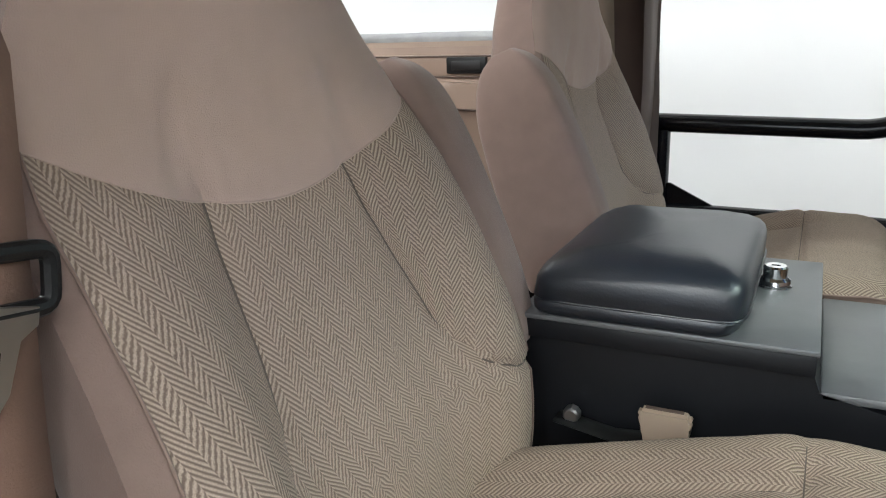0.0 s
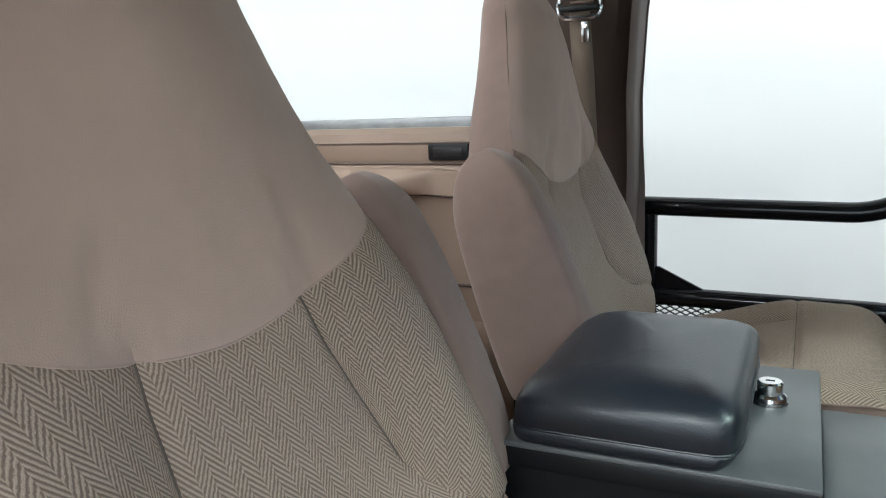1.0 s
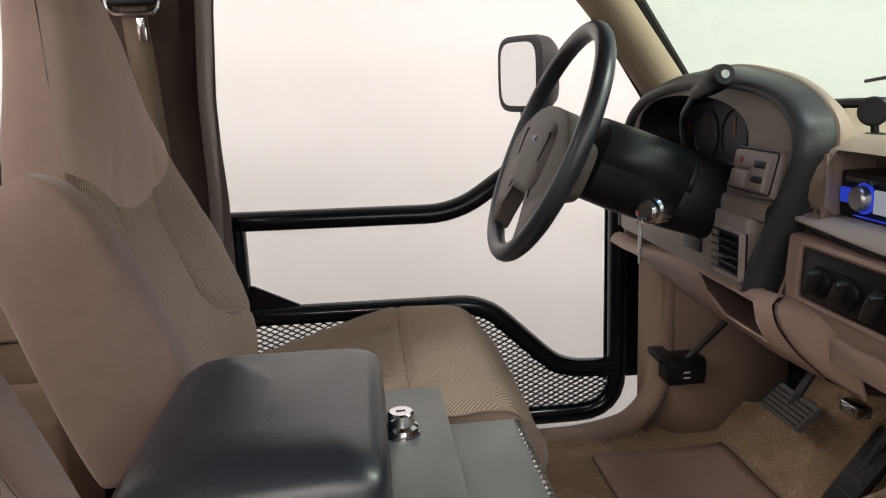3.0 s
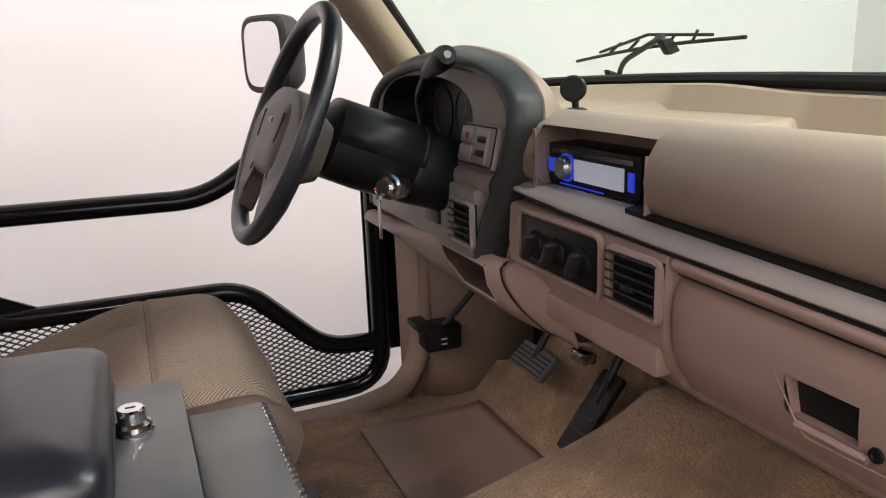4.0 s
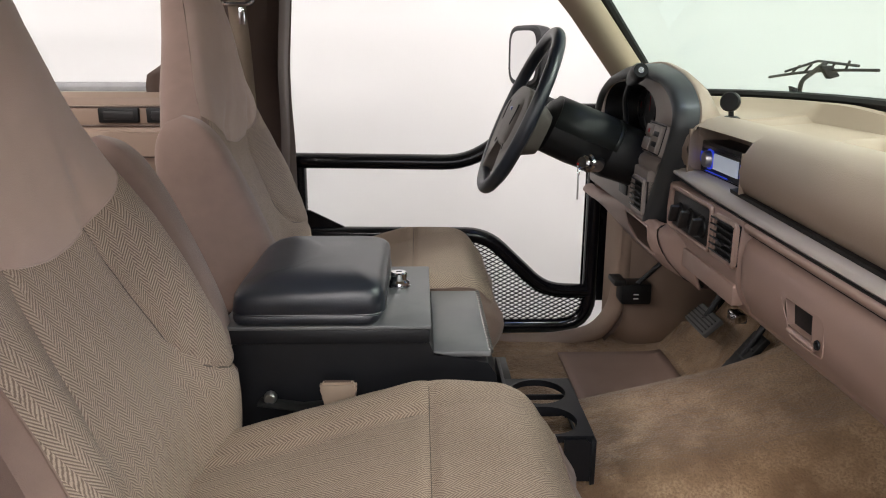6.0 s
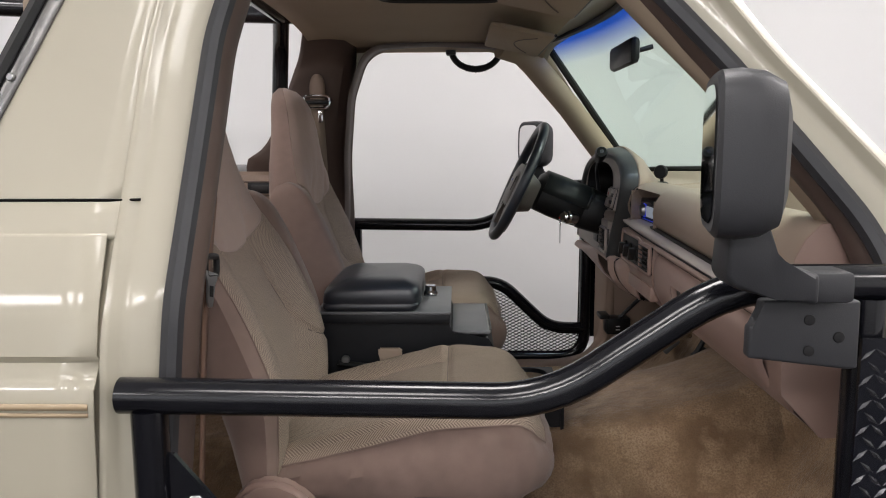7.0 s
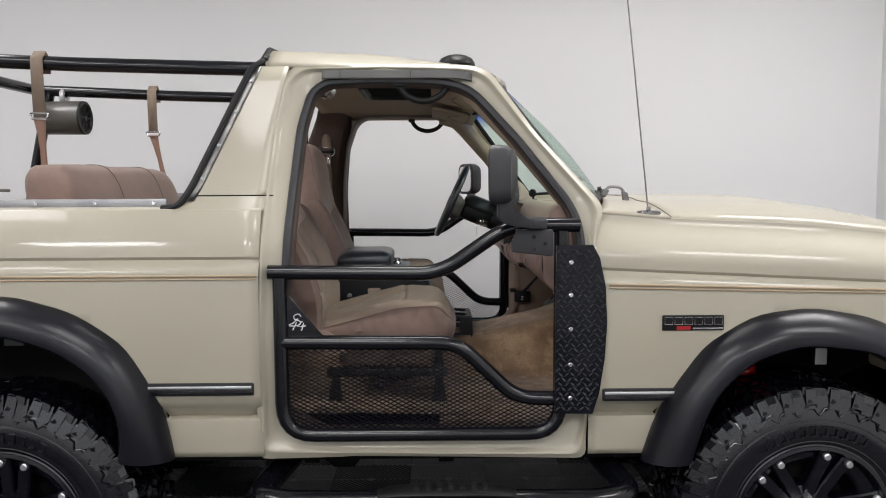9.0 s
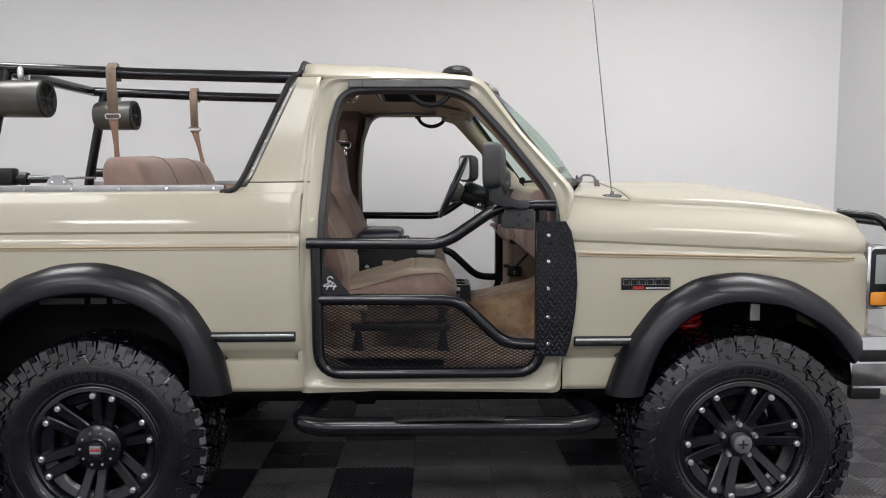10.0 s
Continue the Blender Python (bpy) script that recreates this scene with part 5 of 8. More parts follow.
DEP = [(1.0, 0.055), (1.10, 0.08), (1.20, 0.115), (1.28, 0.13), (1.47, 0.105), (1.60, 0.070), (1.70, 0.055), (1.735, 0.045), (1.76, 0.015)]


def soft(z, tab):
    return (interp(z - 0.02, tab) + interp(z, tab) + interp(z + 0.02, tab) + interp(z - 0.04, tab) + interp(z + 0.04, tab)) / 5 if 1.05 < z < 1.69 else interp(z, tab)


HOOK = {1: [(0.36, 1.44), (0.387, 1.35), (0.402, 1.30), (0.432, 1.253), (0.50, 1.222), (0.60, 1.204), (0.75, 1.193), (0.93, 1.188)],
        -1: [(0.365, 1.44), (0.419, 1.357), (0.472, 1.302), (0.507, 1.251), (0.558, 1.222), (0.653, 1.197), (0.78, 1.181), (0.93, 1.174)]}  # bolster seams: share of the half width, height


def seam_q(z, side):
    """Seam of the bolster, with a hook to the edge at its foot."""
    return interp(z, [(z1, q1) for q1, z1 in reversed(HOOK[1 if side > 0 else -1])])


def seam_gap(q, z):
    """Distance from the bolster seam along the cloth."""
    best, hk = 1.0, HOOK[1 if q > 0 else -1]
    for (qa, za), (qb, zb) in zip(hk, hk[1:]):
        ax_, az, bx, bz = qa * 0.25, za, qb * 0.25, zb
        px, pz = abs(q) * 0.25, z
        t = ((px - ax_) * (bx - ax_) + (pz - az) * (bz - az)) / ((bx - ax_) ** 2 + (bz - az) ** 2)
        t = max(0.0, min(1.0, t))
        best = min(best, math.hypot(px - ax_ - t * (bx - ax_), pz - az - t * (bz - az)))
    return best


def edge_q(z):
    return interp(z, [(1.0, 0.93), (1.30, 0.93), (1.40, 0.945), (1.47, 0.965)])


def yoke_z(q, s=-1):
    return (1.398 if s < 0 else 1.420) + 0.072 * abs(q) ** 1.8


def back_pt(s, q, z, lift=0.0):
    w, xe, xc, d = soft(z, WID), soft(z, XE), soft(z, XC), soft(z, DEP)
    aq = abs(q)
    up = smooth01((z - 1.40) / 0.13)
    low = smooth01((aq - (0.36 if q > 0 else 0.41)) / 0.36) + 0.15 * math.exp(-((aq - 0.80) / 0.12) ** 2) - 0.10 * max(0, (aq - 0.9) / 0.1) ** 2
    high = aq ** 2.4
    x = xc + (xe - xc) * (high if xe < xc else low) * 1.0
    if xe >= xc:
        x = x * (1 - up) + (xc + (xe - xc) * high) * up
    x -= d * 0.16 * (max(0, aq - 0.86) / 0.14) ** 2
    groove = 1.35 * math.exp(-(seam_gap(q, z) / 0.0062) ** 2) * smooth01((yoke_z(q, s) + 0.05 - z) / 0.05) + 0.35 * math.exp(-((z - yoke_z(q, s)) / 0.006) ** 2)
    x -= 0.0055 * min(1.5, groove)
    if z > yoke_z(q, s):
        x -= 0.006 * math.exp(-((aq - (0.50 - (z - 1.41) * 0.9)) / 0.06) ** 2) * smooth01((1.54 - z) / 0.08)
    x += lift + 0.003 * noise.noise(Vector((q * 2.5 + s, z * 9, 3.3))) + 0.0012 * noise.noise(Vector((q * 9 + s, z * 30, 1.3)))
    if s > 0:
        x += interp(z, [(1.18, -0.012), (1.38, 0.004), (1.50, 0.028)])
    return (x, s * (SC + q * w), z)


def shell_pt(s, k, z):
    a = math.pi * k
    w, d = soft(z, WID), soft(z, DEP)
    x0 = back_pt(s, 1.0, z)[0]
    r = abs(math.sin(a)) ** 0.5
    return (x0 - r * d, s * (SC + w * math.copysign(abs(math.cos(a)) ** 0.42, math.cos(a))), z)


def cush_top(x):
    return interp(x, [(-0.34, 1.062), (-0.25, 1.085), (-0.15, 1.112), (-0.05, 1.138), (0.03, 1.152), (0.08, 1.154), (0.11, 1.142), (0.132, 1.115), (0.143, 1.085)])


def cush_pt(s, q, x):
    w = interp(x, [(-0.34, 0.250), (-0.15, 0.266), (0.03, 0.268), (0.08, 0.258), (0.11, 0.240), (0.132, 0.212), (0.143, 0.190)])
    aq = abs(q)
    z = (cush_top(x - 0.02) + cush_top(x) + cush_top(x + 0.015)) / 3
    z += 0.020 * math.exp(-((aq - 0.74) / 0.18) ** 2) * smooth01((0.06 - x) / 0.12) - 0.050 * (max(0, aq - 0.72) / 0.28) ** 2.4
    hook = interp(x, [(-0.30, 0.50), (-0.10, 0.50), (-0.03, 0.52)])
    groove = math.exp(-((aq - hook) / 0.03) ** 2) * (x < -0.028) + math.exp(-((x + 0.03) / 0.007) ** 2) * smooth01((0.86 - aq) / 0.14)
    z -= 0.0065 * min(1, groove)
    z += 0.003 * noise.noise(Vector((q * 3, x * 8, s * 2.0))) + 0.001 * noise.noise(Vector((q * 12, x * 30, s * 2.0)))
    if s > 0:
        z += 0.026
        x -= 0.035 * smooth01((x + 0.3) / 0.4)
    return (x, s * (SC + q * w), z)


def front_seat(s):
    st = thing("front_seat", (-0.1, s * SC, 0.80), "high-back brown cloth bucket seat with herringbone inserts and armrest", "car seat", "front seats")
    zs = lin(1.0, 1.76, 42)
    bm = patch(B(), lambda k, z: shell_pt(s, k, z), lin(0, 1, 30), zs)
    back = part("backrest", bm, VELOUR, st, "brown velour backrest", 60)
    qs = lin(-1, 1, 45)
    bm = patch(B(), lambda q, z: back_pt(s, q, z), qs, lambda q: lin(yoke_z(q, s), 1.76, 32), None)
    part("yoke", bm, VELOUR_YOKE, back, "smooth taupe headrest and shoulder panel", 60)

    def cloth(name, q0, q1, n, mat=TWEED):
        bm = B()
        uvl = bm.loops.layers.uv.verify()
        rows = []
        for k in lin(0, 1, n):
            col = []
            for j in range(56):
                f = j / 55
                z = 1.0 + (yoke_z(q0 + (q1 - q0) * k, s) - 1.0) * f
                a = math.copysign(seam_q(z, q0), q0) if abs(q0) < 0.85 else math.copysign(edge_q(z), q0)
                b = math.copysign(seam_q(z, q1), q1) if abs(q1) < 0.85 else math.copysign(edge_q(z), q1)
                qq = a + (b - a) * k
                z = 1.0 + (yoke_z(qq, s) - 1.0) * f
                col.append((bm.verts.new(back_pt(s, qq, z)), (qq * 0.24, z)))
            if rows:
                col = [(v, (p[1][0] + (v.co - p[0].co).length, w[1])) for (v, w), p in zip(col, rows[-1])]
            rows.append(col)
        for a, b in zip(rows, rows[1:]):
            for i in range(55):
                qd = (a[i], b[i], b[i + 1], a[i + 1])
                f = bm.faces.new([w[0] for w in qd])
                for lp, w in zip(f.loops, qd):
                    lp[uvl].uv = w[1]
        part(name, bm, mat, back, "beige and brown herringbone cloth", 60)
    cloth("centre_insert", -0.4, 0.4, 24)
    for sg in (-1, 1):
        hk = HOOK[sg]
        foot = hk[2][0]
        stem = [(z1, q1) for q1, z1 in reversed(hk[:3])]
        bm = B()
        uvl = bm.loops.layers.uv.verify()
        rows = []
        for k in lin(0, 1, 20):
            zl = interp(foot + (0.93 - foot) * k, hk)
            col = []
            for f in lin(0, 1, 40):
                z, q = zl, foot
                for _ in range(3):
                    q = interp(z, stem) + (edge_q(z) - interp(z, stem)) * k
                    z = zl + (yoke_z(q, s) - zl) * f
                v = bm.verts.new(back_pt(s, sg * q, z))
                col.append((v, (rows[-1][len(col)][1][0] + (v.co - rows[-1][len(col)][0].co).length if rows else 0.0, z)))
            rows.append(col)
        for a, b in zip(rows, rows[1:]):
            for i in range(39):
                qd = (a[i], b[i], b[i + 1], a[i + 1])
                f = bm.faces.new([w[0] for w in qd])
                for lp, w in zip(f.loops, qd):
                    lp[uvl].uv = w[1]
        part("bolster", bm, TWEED_SHADED, back, "beige and brown herringbone cloth", 60)
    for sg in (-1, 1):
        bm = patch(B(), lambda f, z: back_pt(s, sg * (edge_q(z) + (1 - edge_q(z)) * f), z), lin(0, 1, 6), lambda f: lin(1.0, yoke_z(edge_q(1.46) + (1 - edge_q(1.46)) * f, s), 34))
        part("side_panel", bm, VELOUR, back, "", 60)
    for q0 in (-1, 1):
        hk = HOOK[q0]
        way = [(seam_q(z, q0), z) for z in lin(yoke_z(0.37, s), 1.253, 24)] + [(q, interp(q, hk)) for q in lin(hk[3][0] + 0.01, 0.90, 20)]
        part("seam", sweep(B(), [Vector(back_pt(s, q0 * q, z)) + Vector((0.0008, 0, 0)) for q, z in way], 0.0012, 6), SEAM, back, "stitched seam")
        # piping where the cloth meets the velour side
        pts = [Vector(back_pt(s, q0 * edge_q(z), z)) + Vector((0.0012, 0, 0)) for z in lin(1.01, yoke_z(0.96, s), 40)]
        part("piping", sweep(B(), pts, 0.0013, 6), VELOUR, back)
        pts = [Vector(cush_pt(s, q0 * interp(x, [(-0.30, 0.50), (-0.10, 0.50), (-0.03, 0.52)]), x)) + Vector((0, 0, 0.001)) for x in lin(-0.25, -0.052, 18)]
        part("seam", sweep(B(), pts, 0.0008, 6), SEAM, st)
    part("seam", sweep(B(), [Vector(back_pt(s, q, yoke_z(q, s))) + Vector((0.0005, 0, 0.0)) for q in lin(-0.97, 0.97, 33)], 0.0009, 6), VELOUR_YOKE, back)
    part("seam", sweep(B(), [Vector(cush_pt(s, q, -0.03)) - Vector((0, 0, 0.0002)) for q in lin(-0.74, 0.74, 40)], 0.0010, 6), SEAM, st)
    # cushion
    xs = lin(-0.34, 0.143, 98)
    cu = None
    for q0, q1, n, mat in ((-0.52, 0.52, 27, TWEED), (-0.90, -0.52, 14, TWEED_SHADED), (0.52, 0.90, 14, TWEED_SHADED)):
        bm = patch(B(), lambda q, x: cush_pt(s, q, x), lin(q0, q1, n), xs)
        uvl = bm.loops.layers.uv.verify()
        for f in bm.faces:
            for lp in f.loops:
                lp[uvl].uv = (lp.vert.co.y, lp.vert.co.x)
        ob = part("cushion" if cu is None else "cushion_bolster", bm, mat, cu or st, "herringbone cloth seat cushion", 60)
        cu = cu or ob
    part("piping", sweep(B(), [Vector(cush_pt(s, -0.90, x)) for x in xs] + [Vector(cush_pt(s, q, 0.143)) for q in lin(-0.8, 0.8, 14)] + [Vector(cush_pt(s, 0.90, x)) for x in xs[::-1]], 0.0016, 6), VELOUR, cu)
    loops = []
    rim = [cush_pt(s, -0.90, x) for x in xs] + [cush_pt(s, q, 0.143) for q in lin(-0.87, 0.87, 16)] + [cush_pt(s, 0.90, x) for x in xs[::-1]]
    for k, (dz, out) in enumerate(((0, 0), (0.05, -0.001), (0.12, 0.005), (0.25, 0.013), (0.4, 0.017), (0.55, 0.016), (0.72, 0.012), (0.88, 0.005), (1.0, -0.012))):
        lp = []
        for p in rim:
            v = Vector(p)
            xl = v.x + (0.035 if s > 0 else 0)
            n = Vector((0.45 if xl > 0.10 else 0.0, math.copysign(0.3, v.y - s * SC), 0))
            if xl > 0.141:
                n = Vector((1, 1.6 * (v.y - s * SC), 0))
            n.normalize()
            zb = interp(v.x, [(-0.32, 1.0), (0.05, 0.985), (0.148, 1.0)])
            wr = 0.0
            if k > 0:
                g = dz - 0.25 * (v.x + 0.32)
                pl = math.sin(v.x * 95 + v.y * 60 + 2.0 * dz) * 0.0022 * smooth01((0.6 - dz) / 0.4)
                wr = smooth01(dz / 0.25) * 0.008 * noise.noise(Vector((v.x * 30 - dz * 2, v.y * 30 + s, 4 + dz * 1.2))) * (1 - 0.6 * dz) + smooth01(dz / 0.2) * (pl + 0.009 * noise.noise(Vector((v.x * 9, v.y * 9, g * 16))))
            lp.append((v.x + n.x * (out + wr), v.y + n.y * (out + wr), v.z + (zb - v.z) * dz))
        loops.append(lp)
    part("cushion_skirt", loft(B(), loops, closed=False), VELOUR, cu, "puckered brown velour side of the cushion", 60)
    # base and rails
    part("seat_base", box(B(), -0.26, 0.08, s * SC - 0.20, s * SC + 0.20, 0.915, 1.01, 0.02), TRIM_DARK, st, "brown seat pan")
    for d in (-0.2, 0.2):
        part("slide_rail", box(B(), -0.30, 0.13, s * SC + d - 0.018, s * SC + d + 0.018, 0.882, 0.912, 0.005), BLACK_METAL, st, "black slide rail")
        for xb in (-0.27, 0.10):
            part("rail_foot", prism(B(), [(xb - 0.012, 0.884), (xb + 0.012, 0.884), (xb + 0.026, 0.79), (xb - 0.026, 0.79)], s * SC + d - 0.014, s * SC + d + 0.014), BLACK_METAL, st)
    # recliner cover on the door side
    yo = s * (SC + 0.274)
    oc = [(-0.385, 0.985), (-0.38, 1.018), (-0.362, 1.046), (-0.335, 1.062), (-0.30, 1.064), (-0.268, 1.050), (-0.24, 1.024), (-0.213, 0.985)]
    bm = prism(B(), oc, yo - s * 0.014, yo + s * 0.020)
    bmesh.ops.bevel(bm, geom=list(bm.edges), offset=0.009, segments=3, affect="EDGES")
    rc = part("recliner_cover", bm, DASH, st, "tan plastic recliner cover", 50)
    each_bolt("screw", [(-0.247, yo + s * 0.019, 1.0), (-0.262, yo + s * 0.019, 1.012)], (0, s, 0), 0.004, 0.003, STEEL, rc)
    ys_ = yo + s * 0.012
    sw = part("seat_switch", box(B(), -0.083, -0.014, ys_ - 0.006, ys_ + 0.006, 0.998, 1.034, 0.004), BLACK_PLASTIC, cu, "black seat switch panel")
    part("switch_face", box(B(), -0.076, -0.021, ys_ + s * 0.006 - 0.002, ys_ + s * 0.006 + 0.002, 1.003, 1.028, 0.001), DARK_PLASTIC, sw)
    for xk in (-0.056, -0.042):
        part("switch_knob", bolt(B(), (xk, ys_ + s * 0.008, 1.0125), (0, s, 0), 0.006, 0.008), BLACK_PLASTIC, sw)
    # folding armrest, turned up beside the backrest
    loops = []
    da = 0.0 if s > 0 else -0.025
    keys = [Vector(k) for k in ((-0.362, 1.158, 0.040, 0.024), (-0.362, 1.163, 0.062, 0.035), (-0.365, 1.178, 0.072, 0.040), (-0.384, 1.24, 0.077, 0.042), (-0.416, 1.33, 0.074, 0.042), (-0.445, 1.41, 0.067, 0.041), (-0.460, 1.455, 0.056, 0.037), (-0.470, 1.485, 0.038, 0.028), (-0.475, 1.502, 0.016, 0.012))]
    rings = []
    for n in range(len(keys) - 1):
        p0, p1, p2, p3 = keys[max(0, n - 1)], keys[n], keys[n + 1], keys[min(len(keys) - 1, n + 2)]
        for f in (0, 0.25, 0.5, 0.75):
            rings.append(0.5 * (2 * p1 + (p2 - p0) * f + (2 * p0 - 5 * p1 + 4 * p2 - p3) * f * f + (3 * p1 - p0 - 3 * p2 + p3) * f ** 3))
    for cx, cz, hd, ht in rings + keys[-1:]:
        lp = []
        for a in [2 * math.pi * i / 28 for i in range(28)]:
            c, sn = math.cos(a), math.sin(a)
            n = 0.36
            lp.append((cx + da + 0.92 * hd * math.copysign(abs(c) ** n, c), s * (0.156 + ht * 0.85 * math.copysign(abs(sn) ** n, sn)), cz - 0.010 + 0.36 * hd * math.copysign(abs(c) ** n, c) + 0.001 * noise.noise(Vector((cz * 20, c * 2, s)))))
        loops.append(lp)
    arm = part("armrest", loft(B(), loops), VELOUR, st, "brown velour armrest folded up", 50)
    part("pivot_cover", lathe(B(), [(0, 0.006), (0.02, 0.005), (0.026, 0.0), (0.026, -0.012)], Matrix.Translation((-0.36 + da, s * 0.131, 1.14)) @ Matrix.Diagonal((1, -s, 1, 1)), 20), TRIM, arm)
    return st


for s in (-1, 1):
    front_seat(s)

# ---- centre console ----
WORN_LABEL = surface("worn_label_paint", (0.06, 0.06, 0.061), (0.085, 0.085, 0.085), 0.6, 0, 60, 300, 0.1)
con = thing("centre_console", (-0.2, 0, 0.88), "black steel lockable console box with a padded lid", "console")
out = [(-0.335, 0.90), (-0.335, 1.19), (-0.03, 1.19), (-0.022, 1.168), (0.062, 1.150), (0.075, 1.13), (0.095, 0.93)]
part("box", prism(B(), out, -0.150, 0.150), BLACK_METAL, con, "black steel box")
lid = part("lid_plate", box(B(), -0.338, -0.025, -0.160, 0.160, 1.209, 1.2155, 0.002), CONSOLE_TOP, con, "black steel lid plate with its top sheen coloured grey")
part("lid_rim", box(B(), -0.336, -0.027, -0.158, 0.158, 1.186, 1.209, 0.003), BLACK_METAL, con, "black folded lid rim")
bm = B()
loops = []
for z, dx0, dx1, hy in ((1.217, -0.322, -0.104, 0.160), (1.222, -0.325, -0.100, 0.163), (1.231, -0.325, -0.095, 0.164), (1.2335, -0.3225, -0.0975, 0.1618), (1.236, -0.325, -0.095, 0.1638), (1.262, -0.322, -0.0945, 0.162), (1.271, -0.318, -0.097, 0.158), (1.278, -0.311, -0.103, 0.150), (1.283, -0.300, -0.113, 0.138), (1.2865, -0.280, -0.130, 0.114), (1.288, -0.24, -0.150, 0.08), (1.289, -0.21, -0.175, 0.035)):
    lp = []
    for a in [math.tau * (i + 0.5) / 56 for i in range(56)]:
        c, sn = math.cos(a), math.sin(a)
        n = 0.19
        v = Vector(((dx0 + dx1) / 2 + (dx1 - dx0) / 2 * math.copysign(abs(c) ** n, c), hy * math.copysign(abs(sn) ** n, sn), z))
        v.z += 0.0035 * noise.noise(Vector((v.x * 16, v.y * 9, 2.0))) * smooth01((z - 1.245) / 0.02) + 0.0014 * noise.noise(Vector((v.x * 60, v.y * 22, 5.0))) * smooth01((z - 1.245) / 0.02)
        v.z -= (0.009 * smooth01((-0.245 - v.x) / 0.08) + 0.004 * smooth01((abs(v.y) - 0.10) / 0.06)) * smooth01((z - 1.236) / 0.045)
        v.y *= 1 + 0.010 * noise.noise(Vector((v.x * 30, z * 60, 1.0 if sn > 0 else 7.0)))
        lp.append(v)
    loops.append(lp)
pad = part("padded_lid", loft(bm, loops), LEATHER, con, "black vinyl padded lid", 60)
pip = []
for a in [math.tau * (i + 0.5) / 72 for i in range(72)]:
    c, sn = math.cos(a), math.sin(a)
    pip.append((-0.207 + 0.1125 * math.copysign(abs(c) ** 0.19, c), 0.1615 * math.copysign(abs(sn) ** 0.19, sn), 1.2335))
part("piping", sweep(B(), pip, 0.0018, 6, True), LEATHER, pad)
bm = B()
for k in range(26):
    box(bm, 0.062, 0.070, -0.146 + 0.0113 * k, -0.1375 + 0.0113 * k, 1.163, 1.172, 0.002, seg=1)
tagged(part("piano_hinge", bm, EDGE_METAL, con), "worn piano hinge", kind="stuff")
part("front_lid", box(B(), -0.022, 0.066, -0.150, 0.150, 1.160, 1.170, 0.003, m=None), CONSOLE_TOP, con, "black lower lid with its top sheen coloured grey")
M = Matrix.Translation((-0.078, 0.035, 1.214)) @ Matrix.Rotation(radians(90), 4, "X")
kb = part("lock_knob", lathe(B(), [(0, 0.028), (0.012, 0.028), (0.014, 0.026), (0.014, 0.014), (0.018, 0.011), (0.019, 0.007), (0.0165, 0.005), (0.020, 0.003), (0.020, 0)], M, 28), CHROME, con, "chrome lock barrel")
part("keyhole", box(B(), -0.083, -0.073, 0.034, 0.036, 1.2415, 1.2426), RUBBER, kb)
bm = B()
for k in range(2):
    box(bm, -0.075 + 0.017 * k, -0.062 + 0.017 * k, -0.085, -0.06, 1.2145, 1.2152)
part("worn_label", bm, WORN_LABEL, con, "worn label plate")
# cup holder
cup = thing("cup_holder", (0.17, 0.0, 0.93), "black pressed steel cup holder in front of the console", "cup holder")
bm = B()
for px_, py_ in ((0.106, -0.110), (0.106, 0.110), (0.240, -0.110), (0.240, 0.110), (0.240, 0.0)):
    box(bm, px_ - 0.004, px_ + 0.004, py_ - 0.010, py_ + 0.010, 0.915, 1.0, 0.001)
for zf in (0.925, 0.960):
    box(bm, 0.102, 0.244, -0.116, -0.112, zf, zf + 0.010)
    box(bm, 0.102, 0.244, 0.112, 0.116, zf, zf + 0.010)
    box(bm, 0.240, 0.244, -0.114, 0.114, zf, zf + 0.010)
box(bm, 0.10, 0.107, -0.112, 0.112, 0.915, 1.05, 0.002)
part("frame", bm, BLACK_METAL, cup)
part("side_flap", box(B(), 0.100, 0.134, 0.122, 0.232, 0.90, 1.0, 0.003), BLACK_METAL, cup)
part("end_plate", prism(B(), [(0.192, 0.925), (0.244, 0.925), (0.244, 0.985), (0.228, 1.0), (0.192, 1.0)], -0.118, -0.1145), BLACK_METAL, cup)
for yc in (-0.055, 0.057):
    bm = B()
    ring = [(0.174 + 0.050 * math.cos(a), yc + 0.050 * math.sin(a)) for a in [2 * math.pi * i / 32 for i in range(32)]]
    outr = [(0.172 + 0.07 * max(-1, min(1, 1.4 * math.cos(a))), yc + 0.0565 * max(-1, min(1, 1.4 * math.sin(a)))) for a in [2 * math.pi * i / 32 for i in range(32)]]
    loft(bm, [[(a, b, 1.004) for a, b in ring], [(a, b, 1.004) for a, b in outr], [(a, b, 0.992) for a, b in outr], [(a, b, 0.992) for a, b in ring]], ring=True)
    part("ring_plate", bm, BLACK_METAL, cup)
# seat belt buckle beside the console
bk = thing("belt_buckle", (-0.2, -0.2, 1.0), "beige belt buckle end on a black strap", "belt buckle")
part("strap", sweep(B(), [(-0.285, -0.166, 1.098), (-0.22, -0.174, 1.092), (-0.17, -0.176, 1.098)], 0.015, 8, squash=0.3), RUBBER, bk)
bm = prism(B(), [(-0.183, 1.088), (-0.187, 1.112), (-0.192, 1.128), (-0.190, 1.137), (-0.138, 1.137), (-0.135, 1.128), (-0.142, 1.112), (-0.146, 1.088)], -0.190, -0.176)
bmesh.ops.bevel(bm, geom=list(bm.edges), offset=0.0035, segments=2, affect="EDGES")
part("buckle", bm, DASH_PAD, bk, "beige plastic buckle")
part("release_slot", box(B(), -0.184, -0.145, -0.186, -0.180, 1.1368, 1.1378), TRIM_DARK, bk)
